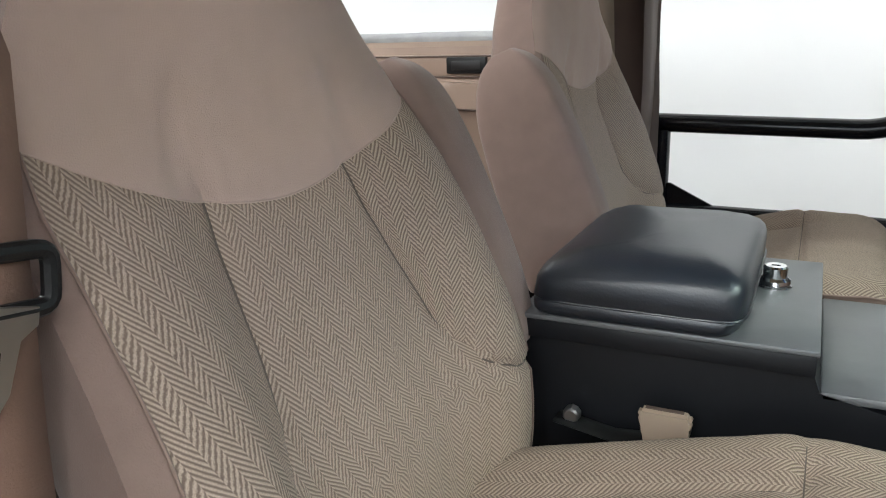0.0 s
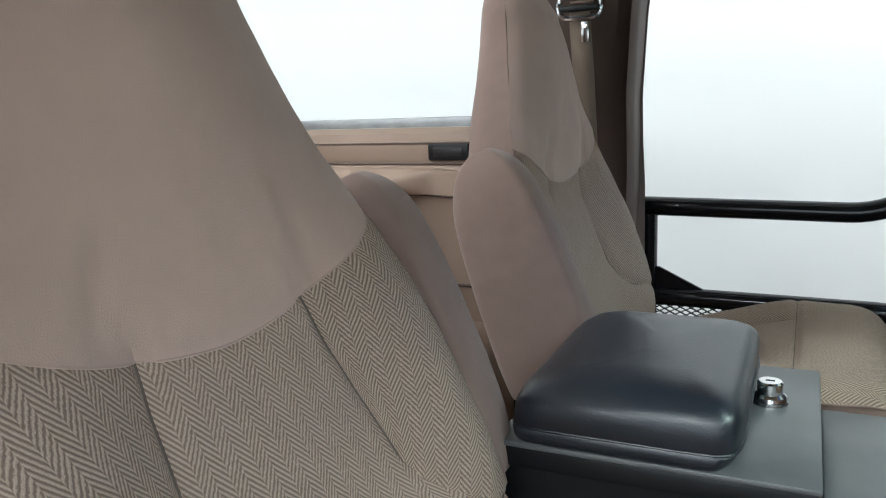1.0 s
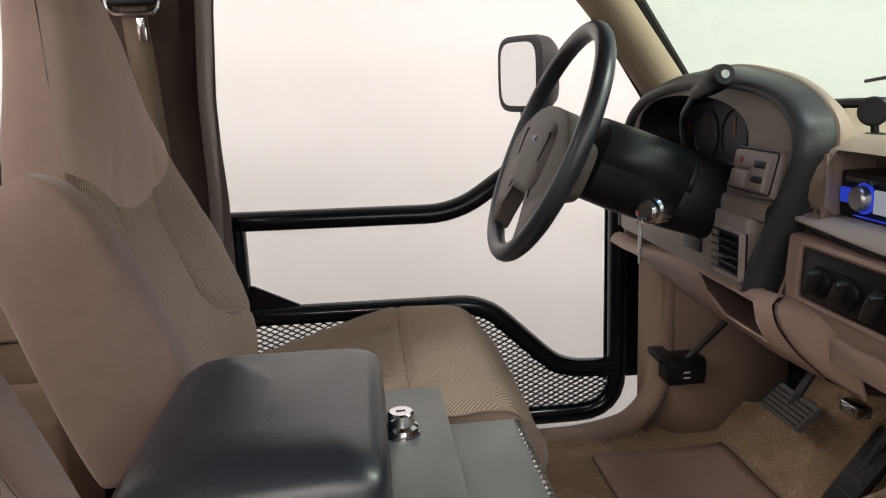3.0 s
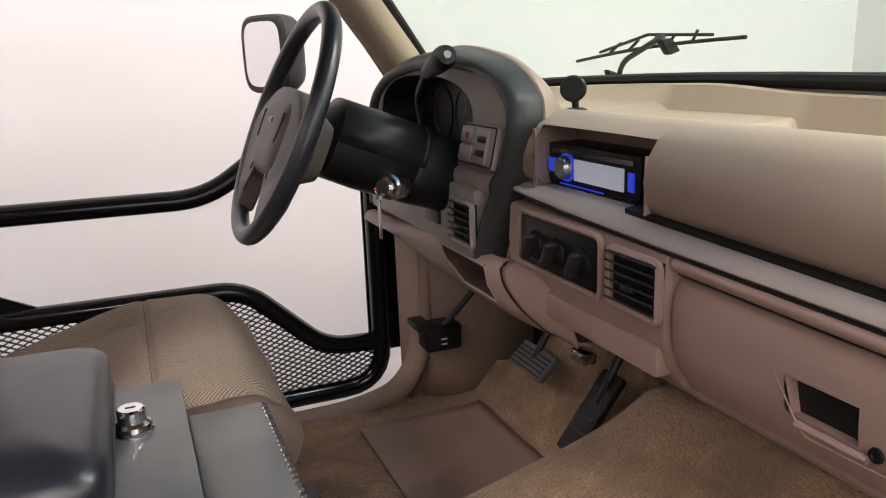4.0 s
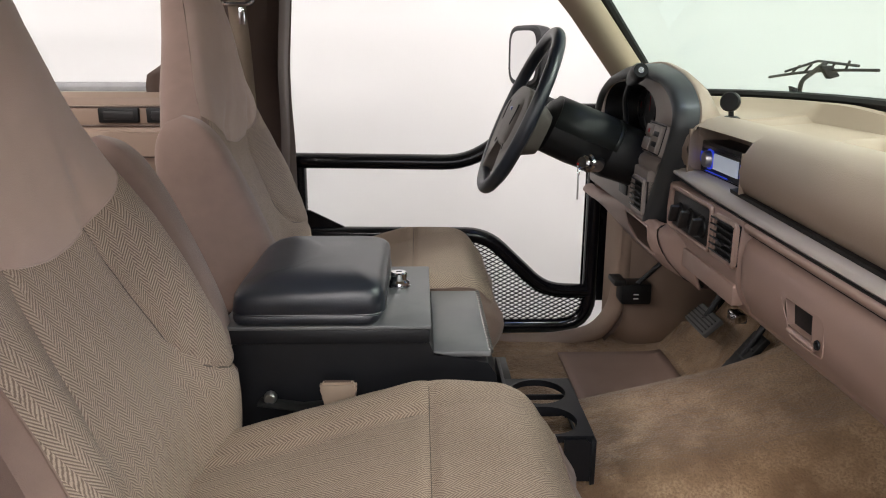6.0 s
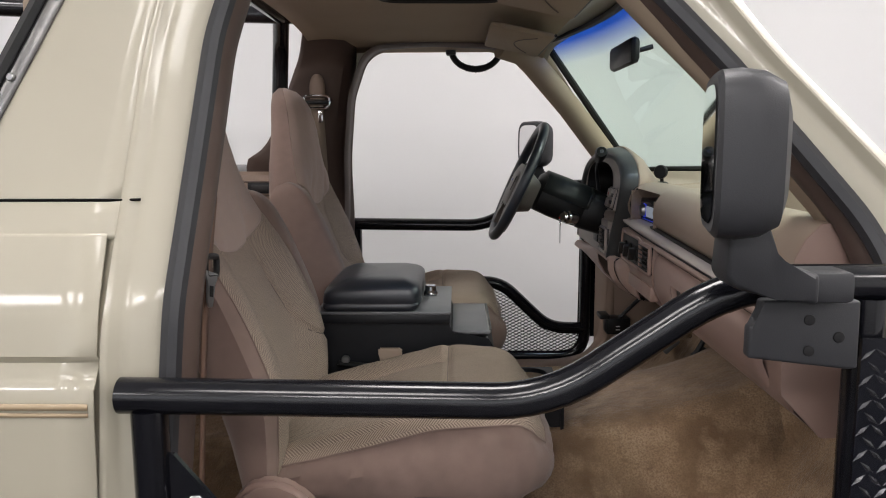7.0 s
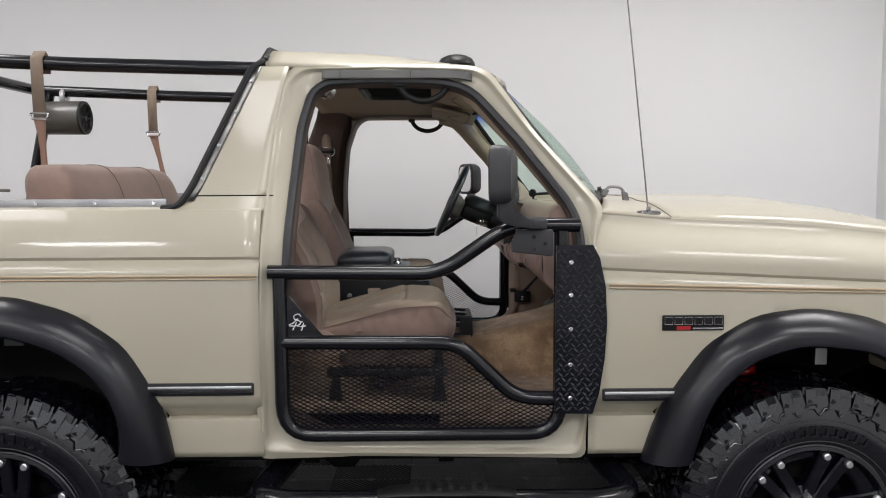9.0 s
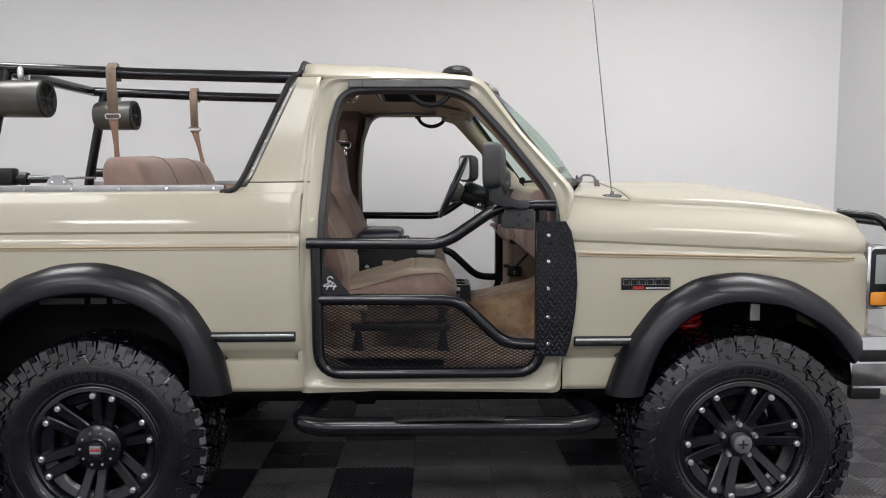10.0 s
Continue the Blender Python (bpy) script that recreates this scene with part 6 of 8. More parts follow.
bm = bolt(B(), (-0.268, -0.168, 1.105), (0, -1, 0), 0.010, 0.008)
part("bolt", bm, STEEL, bk)

# ---- dashboard ----
HOOD_VINYL = surface("hood_vinyl", (0.0288, 0.0306, 0.0324), (0.0378, 0.0396, 0.0414), 0.42, 0, 6, 600, 0.3, 0.0005, 0.1, 0.6)


def fillet2(pts, r):
    return [(v.x, v.y) for v in fillet([(a, b, 0) for a, b in pts], r, 4, True)]


dash = thing("dashboard", (0.5, 0, 1.2), "tan moulded dashboard with black instrument hood", "dashboard")
def dash_drop(y):
    """The lower dash lines sink gently towards the passenger."""
    return 0.036 * min(0.0, y + 0.02)


def strip_foot(y):
    return interp(y, [(-0.84, 1.356), (-0.48, 1.364), (-0.13, 1.372), (0.05, 1.378), (0.19, 1.386)])


def dash_prof(y):
    """Upper pad from the windscreen, over a stepped tray, to the strip."""
    far = 0.735 - 0.16 * (y / 0.80) ** 2
    e = 1 - (y / 0.8) ** 2
    t = (0.013 * smooth01((0.215 - y) / 0.012) + 0.026 * smooth01((-0.035 - y) / 0.014)) * (1 - smooth01((-0.70 - y) / 0.03))
    d = dash_drop(y)
    lip = 1.494 + 0.026 * e - (0.010 if y < -0.05 else 0.010 * smooth01((0.15 - y) / 0.2))
    return [(far, lip), (far - 0.014, lip - 0.002), (far - 0.030, 1.487 + 0.008 * e - t), (0.582, 1.485 - t), (0.562, 1.488 - 0.65 * t), (0.548, 1.4905), (0.515, 1.494), (0.484, 1.491), (0.463, 1.479 + 0.3 * d), (0.450, 1.459 + 0.5 * d), (0.446, 1.437 + 0.7 * d), (0.449, 1.418 + d), (0.457, 1.404 + d), (0.466, 1.399 + d), (0.49, 1.395 + d)]


ys = lin(-0.84, -0.088, 110)
part("pad", loft(B(), [[(x, y, z) for x, z in dash_prof(y)] for y in ys], closed=False), DASH_PAD, dash, "tan padded dash top", 50)
ys = lin(-0.092, 0.84, 140)
def dash_prof_l(y):
    return dash_prof(y)[:6] + [(0.53, 1.488), (0.53, 1.46), (0.53, 1.38)]


part("pad", loft(B(), [[(x, y, z) for x, z in dash_prof_l(y)] for y in ys], closed=False), DASH_PAD, dash, "", 50)
for s in (-1, 1):
    oc = [(0.735 - 0.16 * 1.1, 1.50)] + [(x, z) for x, z in dash_prof(-0.84)[5:]] + [(0.462, 1.369), (0.437, 1.34), (0.442, 1.25), (0.50, 1.188), (0.60, 1.19), (0.62, 1.45)]
    part("end_cap", prism(B(), oc, s * 0.84 - 0.004, s * 0.84 + 0.004), DASH, dash, "tan dash end")
# radio surround
bm = B()
loft(bm, [[(x, y, z) for x, z in dash_prof(y)] for y in (0.150, 0.17, 0.19, 0.22, 0.25)], closed=False)
part("pad", bm, DASH_PAD, dash, "", 50)
bm = loft(B(), [[(x, y, z) for x, z in dash_prof(y)[3:9]] for y in lin(-0.088, 0.150, 6)], closed=False)
part("radio_brow", bm, DASH_PAD, dash, "", 50)
part("radio_side", prism(B(), [(0.4478, -0.0872), (0.53, -0.072), (0.53, -0.074), (0.4478, -0.0892)], 1.399, 1.462, "xy"), DASH_PAD, dash)
part("radio_side", prism(B(), [(0.450, 0.149), (0.485, 0.172), (0.53, 0.172), (0.53, 0.178), (0.450, 0.156)], 1.396, 1.474, "xy"), DASH_PAD, dash)
rad = part("radio", box(B(), 0.478, 0.53, -0.040, 0.162, 1.399, 1.454, 0.003), BLACK_PLASTIC, dash, "black car radio with a blue lit display")
part("display", box(B(), 0.4755, 0.478, -0.01, 0.095, 1.410, 1.437), SCREEN_GLOW, rad, "pale lit display")
part("button_row", box(B(), 0.4755, 0.478, 0.141, 0.158, 1.416, 1.434), BLUE_GLOW, rad, "blue lit keys")
part("button_row", box(B(), 0.4755, 0.478, -0.030, -0.020, 1.412, 1.434), BLUE_GLOW, rad)
part("button_row", box(B(), 0.4755, 0.478, 0.03, 0.13, 1.4018, 1.4030), BLUE_GLOW, rad)
part("lower_rim", box(B(), 0.474, 0.478, -0.044, 0.165, 1.3975, 1.3995), CHROME, rad)
M = Matrix.Translation((0.478, 0.113, 1.425)) @ Matrix.Rotation(radians(90), 4, "Z")
part("volume_knob", lathe(B(), [(0, 0.014), (0.012, 0.014), (0.0145, 0.011), (0.0155, 0)], M, 24), STEEL, rad, "round metal volume knob")
part("knob_ring", lathe(B(), [(0.0155, 0.003), (0.0185, 0.003), (0.0185, 0)], M, 24), BLUE_GLOW, rad)
part("slot", box(B(), 0.4755, 0.478, -0.03, 0.15, 1.442, 1.448), DARK_CHROME, rad)
# strip
def strip_loop(y):
    a, b = 1.397 + dash_drop(y), strip_foot(y)
    return [(0.49, y, a + 0.001), (0.453, y, a), (0.4485, y, a - 0.003), (0.4425, y, (a + b) / 2 + 0.002), (0.4385, y, b + 0.007), (0.4375, y, b + 0.003), (0.440, y, b), (0.462, y, b - 0.001)]


part("strip", loft(B(), [strip_loop(y) for y in lin(-0.84, 0.19, 24)], closed=False), DASH_STRIP, dash, "grey-brown rolled strip across the dash", 50)
# black slivers laid into the dash gaps to stand for their shade
part("gap_shade", loft(B(), [[(0.47, y, 1.3955 + dash_drop(y)), (0.4515, y, 1.3962 + dash_drop(y)), (0.4505, y, 1.402 + dash_drop(y)), (0.47, y, 1.404 + dash_drop(y))] for y in lin(-0.838, -0.05, 14)]), RUBBER, dash, "dark strip laid in as shade in the gap under the dash pad")
part("gap_shade", loft(B(), [[(0.46, y, strip_foot(y) - 0.0035), (0.4392, y, strip_foot(y) - 0.0035), (0.4388, y, strip_foot(y) - 0.0002), (0.46, y, strip_foot(y) + 0.0004)] for y in lin(-0.838, 0.185, 14)]), RUBBER, dash)
ledge_prof = [(0.46, -0.003), (0.441, -0.003), (0.4362, -0.006), (0.4352, -0.0105), (0.4368, -0.0155), (0.441, -0.018), (0.455, -0.0185)]
part("ledge", loft(B(), [[(x, y, strip_foot(y) + z) for x, z in ledge_prof] for y in lin(-0.84, -0.15, 16)], closed=False), DASH, dash, "tan rolled ledge over the glove box", 50)
part("gap_shade", loft(B(), [[(0.450, y, strip_foot(y) - 0.0205), (0.4428, y, strip_foot(y) - 0.0205), (0.4428, y, strip_foot(y) - 0.0175), (0.450, y, strip_foot(y) - 0.0175)] for y in lin(-0.838, -0.152, 14)]), RUBBER, dash)
# lower face
low = [(0.462, 1.371), (0.442, 1.370), (0.438, 1.366), (0.435, 1.32), (0.437, 1.28), (0.446, 1.25), (0.462, 1.224), (0.486, 1.202), (0.51, 1.190), (0.56, 1.184), (0.62, 1.20)]
part("lower_panel", loft(B(), [[(x + 0.014 * smooth01((-0.140 - y) / 0.006) * (x < 0.46), y, z) for x, z in low] for y in lin(-0.84, -0.148, 8) + lin(-0.146, -0.139, 4) + lin(-0.13, 0.20, 8)], closed=False), DASH, dash, "tan lower dash panel", 50)
# glove box door, with a recess for its latch
DOOR = [(1.347, 0.452), (1.343, 0.4445), (1.333, 0.4395), (1.318, 0.4378), (1.303, 0.4375), (1.292, 0.438), (1.281, 0.4388), (1.270, 0.4405), (1.250, 0.449), (1.229, 0.463), (1.212, 0.482)]


def door_z(y, z):
    return z + (strip_foot(y) - 1.3715) * smooth01((z - 1.305) / 0.035)


YH0, YH1, ZH0, ZH1 = -0.372, -0.300, 1.270, 1.303
ycols = [-0.757, -0.753, -0.745] + lin(-0.70, -0.42, 5) + [YH0, -0.348, -0.324, YH1] + lin(-0.27, -0.18, 4) + [-0.158, -0.150, -0.146]
bm = B()
grid = [[bm.verts.new((x - 0.003 + (0.012 if y < -0.755 or y > -0.148 else 0.004 if y < -0.75 or y > -0.155 else 0.0), y, door_z(y, z))) for z, x in DOOR] for y in ycols]
for i in range(len(ycols) - 1):
    for j in range(len(DOOR) - 1):
        if YH0 - 1e-6 < ycols[i] < YH1 - 1e-6 and ZH0 + 1e-6 < DOOR[j][0] < ZH1 + 1e-6:
            continue
        bm.faces.new((grid[i][j], grid[i + 1][j], grid[i + 1][j + 1], grid[i][j + 1]))
gb = part("glove_box_door", bm, DASH, dash, "tan glove box door with a latch and lock", 50)
fr = [(0.4346, YH0, ZH1), (0.4346, YH1, ZH1), (0.4372, YH1 - 0.008, ZH0), (0.4372, YH0, ZH0)]
bm = loft(B(), [[Vector(p) for p in fr], [Vector(p) + Vector((0.022, 0, 0)) for p in fr]], caps=False)
part("latch_recess", bm, DASH, gb, "tan walls of the latch recess")
part("latch", box(B(), 0.447, 0.462, YH0 + 0.001, YH1 - 0.001, ZH0 - 0.004, ZH1 + 0.004, 0.002), BLACK_PLASTIC, gb, "black paddle latch")
part("latch_lip", sweep(B(), fillet([(0.4362, YH1 - 0.014, ZH0 - 0.006), (0.4362, YH0 - 0.010, ZH0 - 0.006)], 0.002, 2), 0.0036, 8), DASH, gb)
M = Matrix.Translation((0.4355, -0.389, 1.272)) @ Matrix.Rotation(radians(90), 4, "Z")
part("lock", lathe(B(), [(0, 0.001), (0.003, 0.001), (0.0036, 0.002), (0.0058, 0.002), (0.0065, 0)], M, 20), BLACK_PLASTIC, gb, "round black lock")
fr = [(-0.283, 1.306), (-0.396, 1.306), (-0.406, 1.259), (-0.322, 1.257)]
part("latch_frame", sweep(B(), fillet([(0.4352, a, b) for a, b in fr], 0.010, 4, True), 0.0009, 6, True), DASH, gb)
# heater panel and vent
hp = part("heater_panel", box(B(), 0.4335, 0.447, -0.028, 0.163, 1.296, 1.362, 0.003), BLACK_PLASTIC, dash, "black heater control panel with three knobs")
for yk in (0.122, 0.068, 0.010):
    M = Matrix.Translation((0.4335, yk, 1.325)) @ Matrix.Rotation(radians(90), 4, "Z")
    kn = part("heater_knob", lathe(B(), [(0, 0.005), (0.016, 0.005), (0.019, 0.003), (0.020, 0)], M, 24), BLACK_PLASTIC, hp)
    part("pointer", box(B(), -0.008, 0.012, -0.0045, 0.0045, -0.017, 0.017, 0.003, m=Matrix.Translation((0.4215, yk, 1.325)) @ Matrix.Rotation(radians(24), 4, "X")), DARK_PLASTIC, hp, "dark grip bar")
part("panel_rim", sweep(B(), fillet([(0.433, -0.031, 1.293), (0.433, 0.168, 1.293), (0.433, 0.162, 1.366), (0.433, -0.031, 1.366)], 0.012, 4, True), 0.0042, 6, True), DASH, dash)
def vent(y0, y1, z0, z1, x, parent, mat_rim):
    v = part("air_vent", box(B(), x, x + 0.02, y0, y1, z0, z1), RUBBER, parent, "black slatted air vent")
    n = 6
    for k in range(n):
        z = z0 + (k + 0.5) * (z1 - z0) / n
        m = Matrix.Translation((x - 0.002, (y0 + y1) / 2, z)) @ Matrix.Rotation(radians(25), 4, "Y")
        part("slat", box(B(), -0.008, 0.008, -(y1 - y0) / 2, (y1 - y0) / 2, -0.0012, 0.0012, m=m), DARK_PLASTIC, v)
    part("thumb_tab", box(B(), x - 0.012, x - 0.002, (y0 + y1) / 2 - 0.01, (y0 + y1) / 2 + 0.01, (z0 + z1) / 2 - 0.008, (z0 + z1) / 2 - 0.001, 0.002), DARK_PLASTIC, v)
    part("vent_rim", sweep(B(), fillet([(x - 0.002, y0, z0), (x - 0.002, y1, z0), (x - 0.002, y1, z1), (x - 0.002, y0, z1)], 0.008, 4, True), 0.005, 6, True), mat_rim, parent)


vent(-0.139, -0.053, 1.297, 1.360, 0.432, dash, DASH)
# ash tray line and small latch under the heater
part("ashtray", box(B(), 0.4365, 0.456, -0.13, 0.10, 1.232, 1.266, 0.003), DASH, dash, "tan ashtray front")
part("ashtray_latch", box(B(), 0.455, 0.475, 0.09, 0.13, 1.205, 1.222, 0.004), DARK_PLASTIC, dash)

# instrument cluster
AYZ = [(0.277, 1.280), (0.272, 1.30), (0.250, 1.345), (0.226, 1.391), (0.204, 1.434), (0.190, 1.472), (0.196, 1.500), (0.236, 1.528), (0.30, 1.546), (0.42, 1.554), (0.58, 1.548), (0.70, 1.530), (0.775, 1.495), (0.80, 1.44), (0.79, 1.36), (0.77, 1.285)]
ARCH = fillet([(0.412 + 0.085 * (z - 1.286), y, z) for y, z in AYZ], 0.04, 4)
HC = Vector((0, 0.47, 1.40))


def out_of(p):
    return (p - Vector((p.x, HC.y, HC.z))).normalized()


HOOD_SEC = [(-0.003, 0.06), (-0.002, 0.014), (0.001, 0.003), (0.007, -0.003), (0.015, -0.004), (0.022, 0.0), (0.0275, 0.008), (0.030, 0.020), (0.031, 0.045)]
hood = part("cluster_hood", loft(B(), [[p + out_of(p) * o + Vector((x, 0, 0)) for o, x in HOOD_SEC] for p in ARCH], closed=False), HOOD_VINYL, dash, "satin black arched instrument hood", 60)
loops = []
for p in ARCH:
    d = out_of(p)
    loops.append([p + d * 0.0308 + Vector((0.041, 0, 0)), p + d * 0.0345 + Vector((0.043, 0, 0)), p + d * 0.0340 + Vector((0.052, 0, 0)), p + d * 0.016 + Vector((0.076, 0, -0.004)), p - d * 0.03 + Vector((0.12, 0, -0.03))])
part("hood_top", loft(B(), loops, closed=False), DASH_PAD, dash, "tan back of the instrument hood", 60)
GC = Vector((0.0, 0.53, 1.470))
GY, GZH = 0.215, 0.070
bez, fun = [], []
for p in ARCH:
    an = math.atan2((p.z - GC.z) / GZH, (p.y - GC.y) / GY)
    c, sn = math.copysign(abs(math.cos(an)) ** 0.8, math.cos(an)), math.copysign(abs(math.sin(an)) ** 0.8, math.sin(an))
    q = Vector((0.432 + 0.08 * GZH * sn, GC.y + GY * c, GC.z + GZH * sn))
    w = Vector((p.x + 0.010, p.y, p.z))
    bez.append([w, w.lerp(q, 0.5), w.lerp(q, 0.94), q + Vector((0.004, 0, 0))])
    fun.append([q + Vector((0.003, 0, 0)), Vector((0.47, GC.y + 0.96 * GY * c, GC.z + 0.95 * GZH * sn)), Vector((0.512, GC.y + 0.88 * GY * c, GC.z + 0.86 * GZH * sn))])
part("bezel", loft(B(), bez, closed=False), CLUSTER, dash, "grey-brown instrument bezel", 50)
part("gauge_recess", loft(B(), fun, closed=False), RUBBER, dash, "black recess round the gauges", 50)
part("cluster_face", box(B(), 0.522, 0.529, 0.31, 0.74, 1.36, 1.528), RUBBER, dash, "dark instrument face")
gauge = part("gauge_panel", box(B(), 0.512, 0.521, 0.345, 0.72, 1.405, 1.535, 0.004), BLACK_PLASTIC, dash, "black gauge panel")
for yg, r in ((0.61, 0.046), (0.505, 0.046), (0.425, 0.024), (0.378, 0.018), (0.685, 0.022)):
    M = Matrix.Translation((0.512, yg, 1.470)) @ Matrix.Rotation(radians(90), 4, "Z")
    gd = part("gauge", lathe(B(), [(r * 0.94, 0.001), (r, 0.003), (r, 0)], M, 32), DARK_PLASTIC, gauge)
    part("needle", box(B(), 0.5095, 0.5105, yg - 0.0012, yg + 0.0012, 1.470, 1.470 + r * 0.75), RED, gd)
# right switch panel
MP = Matrix.Translation((0.425, 0.268, 1.443)) @ Matrix.Rotation(radians(13), 4, "Y")
pn = part("switch_panel", box(B(), -0.005, 0.03, -0.058, 0.058, -0.031, 0.031, 0.004, m=MP), CLUSTER, dash, "grey-brown switch panel with a red mark")
part("panel_groove", sweep(B(), [MP @ Vector((-0.0048, u, v)) for u, v in fillet2([(-0.055, -0.028), (0.055, -0.028), (0.055, 0.028), (-0.055, 0.028)], 0.005)], 0.0013, 6, True), RUBBER, pn)
for yy, zz, hw, hh, m in ((0.030, 0.0135, 0.021, 0.0115, CLUSTER), (0.030, -0.0135, 0.021, 0.0115, CLUSTER), (-0.018, 0.0, 0.021, 0.025, CLUSTER), (-0.022, 0.0095, 0.015, 0.005, DARK_PLASTIC), (-0.022, -0.0105, 0.015, 0.005, DARK_PLASTIC)):
    hi = 0.0095 if m is CLUSTER else 0.0105
    sw = part("switch", box(B(), -hi, -0.004, yy - hw, yy + hw, zz - hh, zz + hh, 0.0015, m=MP), m, pn)
part("red_mark", box(B(), -0.0105, -0.0094, 0.024, 0.032, 0.008, 0.016, m=MP), RED, pn)
# lower cluster: brow, vents, driver's panel
loops = [[(0.45, y, 1.407), (0.427, y, 1.405), (0.420, y, 1.400), (0.4172, y, 1.391), (0.418, y, 1.381), (0.427, y, 1.375)] for y in lin(0.226, 0.77, 6)]
part("cluster_brow", loft(B(), loops, closed=False), CLUSTER, dash, "grey-brown rolled brow", 50)
part("instrument_underpanel", box(B(), 0.4105, 0.44, 0.262, 0.775, 1.276, 1.380, 0.004), CLUSTER, dash, "grey-brown panel under the cluster")
vent(0.262, 0.340, 1.292, 1.358, 0.4085, dash, CLUSTER)
part("small_switch", box(B(), 0.406, 0.4115, 0.395, 0.455, 1.304, 1.326, 0.002), BLACK_PLASTIC, dash)
KNEE = [(1.286, 0.430), (1.284, 0.416), (1.275, 0.408), (1.262, 0.4065), (1.25, 0.408), (1.236, 0.412), (1.224, 0.418), (1.202, 0.436), (1.188, 0.47), (1.18, 0.53)]


def knee_end(z):
    return interp(z, [(1.18, 0.085), (1.202, 0.115), (1.224, 0.152), (1.25, 0.184), (1.271, 0.198), (1.29, 0.202)])


def knee_pt(u, z, x):
    """u: 0..1 up to the pocket, 1..2 across it, 2..3 past it."""
    k = max(0.0, min(1.0, (z - 1.224) / 0.051))
    a, b = 0.205 + 0.022 * k, 0.325 + 0.075 * k
    y0 = knee_end(z)
    y = y0 + (a - y0) * u if u < 1 else a + (b - a) * (u - 1) if u < 2 else b + (0.83 - b) * (u - 2)
    lift = smooth01((y - 0.42) / 0.35)
    x += 0.010 * (1 - min(1.0, u)) ** 1.5
    return (x, y, z - 0.030 * lift * smooth01((z - 1.24) / 0.03) + 0.022 * lift * smooth01((1.24 - z) / 0.03))


ucols = [0, 0.5, 1, 1.25, 1.5, 1.75, 2] + lin(2.05, 3, 12)
bm = B()
grid = [[bm.verts.new(knee_pt(u, z, x)) for z, x in KNEE] for u in ucols]
for i in range(len(ucols) - 1):
    for j in range(len(KNEE) - 1):
        if 1 <= ucols[i] < 2 and 1.224 < KNEE[j][0] <= 1.275:
            continue
        bm.faces.new((grid[i][j], grid[i + 1][j], grid[i + 1][j + 1], grid[i][j + 1]))
part("knee_panel", bm, DASH, dash, "tan driver's knee panel with an open pocket", 50)
rimk = [knee_pt(u, z, x) for u, z, x in ((1, 1.275, 0.408), (2, 1.275, 0.408), (2, 1.25, 0.408), (2, 1.224, 0.418), (1, 1.224, 0.418), (1, 1.25, 0.408))]
tray = part("open_tray", loft(B(), [[Vector(p) for p in rimk], [Vector(p) + Vector((0.06, 0, 0)) for p in rimk]], caps=False), TRIM_DARK, dash, "open tray in the knee panel")
part("tray_back", box(B(), 0.470, 0.474, 0.19, 0.42, 1.215, 1.282), TRIM_DARK, tray)
part("tray_rim", sweep(B(), rimk, 0.0026, 6, True), DASH, tray)
# centre panel below the heater controls, with a dark gap to the knee panel
KNEE_UP = [(z, x) for z, x in reversed(KNEE)]


def centre_pt(k, z):
    y1 = knee_end(z) - 0.003
    f = smooth01(k)
    return ((interp(z, KNEE_UP) + 0.0115) * (1 - f) + (0.446 + 0.012 * smooth01((1.235 - z) / 0.05)) * f, y1 + (0.055 - y1) * k, z)


thicken(part("centre_lower_panel", patch(B(), centre_pt, lin(0, 1, 12), lin(1.198, 1.292, 14)), DASH, dash, "smooth tan panel below the heater controls", 50), 0.004)
# black bead painting the shade in the gap beside the knee panel
part("gap_shade", sweep(B(), [(interp(z, KNEE_UP) + 0.0145, knee_end(z) - 0.0015, z) for z in lin(1.19, 1.286, 16)], 0.003, 6), RUBBER, dash)
# suction mount
sm = thing("suction_mount", (0.54, 0.194, 1.488), "small black phone mount disc on the dash", "phone mount")
part("foot", lathe(B(), [(0, 0.006), (0.010, 0.006), (0.016, 0.003), (0.017, 0)], Matrix.Translation((0.540, 0.194, 1.488)) @ Matrix.Rotation(radians(90), 4, "X"), 20), BLACK_PLASTIC, sm)
part("stem", sweep(B(), [(0.540, 0.194, 1.492), (0.538, 0.194, 1.510)], 0.005, 8), BLACK_PLASTIC, sm)
M = Matrix.Translation((0.536, 0.194, 1.520)) @ Vector((0, 1, 0)).rotation_difference(Vector((-0.62, -0.75, 0.12))).to_matrix().to_4x4()
part("disc", lathe(B(), [(0, 0.007), (0.016, 0.007), (0.0185, 0.004), (0.0185, -0.003), (0.014, -0.006), (0, -0.007)], M, 24), BLACK_PLASTIC, sm)

# ---- steering ----
stc = Vector((0.172, 0.42, 1.483))
ax = Vector((0.91, 0, -0.415)).normalized()
wh = thing("steering_wheel", stc, "black leather steering wheel with a charcoal hub", "steering wheel")
upv = ax.cross(Vector((0, 1, 0))).normalized()
if upv.z < 0:
    upv = -upv
latv = Vector((0, 1, 0))
def on_wheel(a, r, d=0.0):
    return stc + latv * (r * math.cos(a)) + upv * (r * math.sin(a)) - ax * d


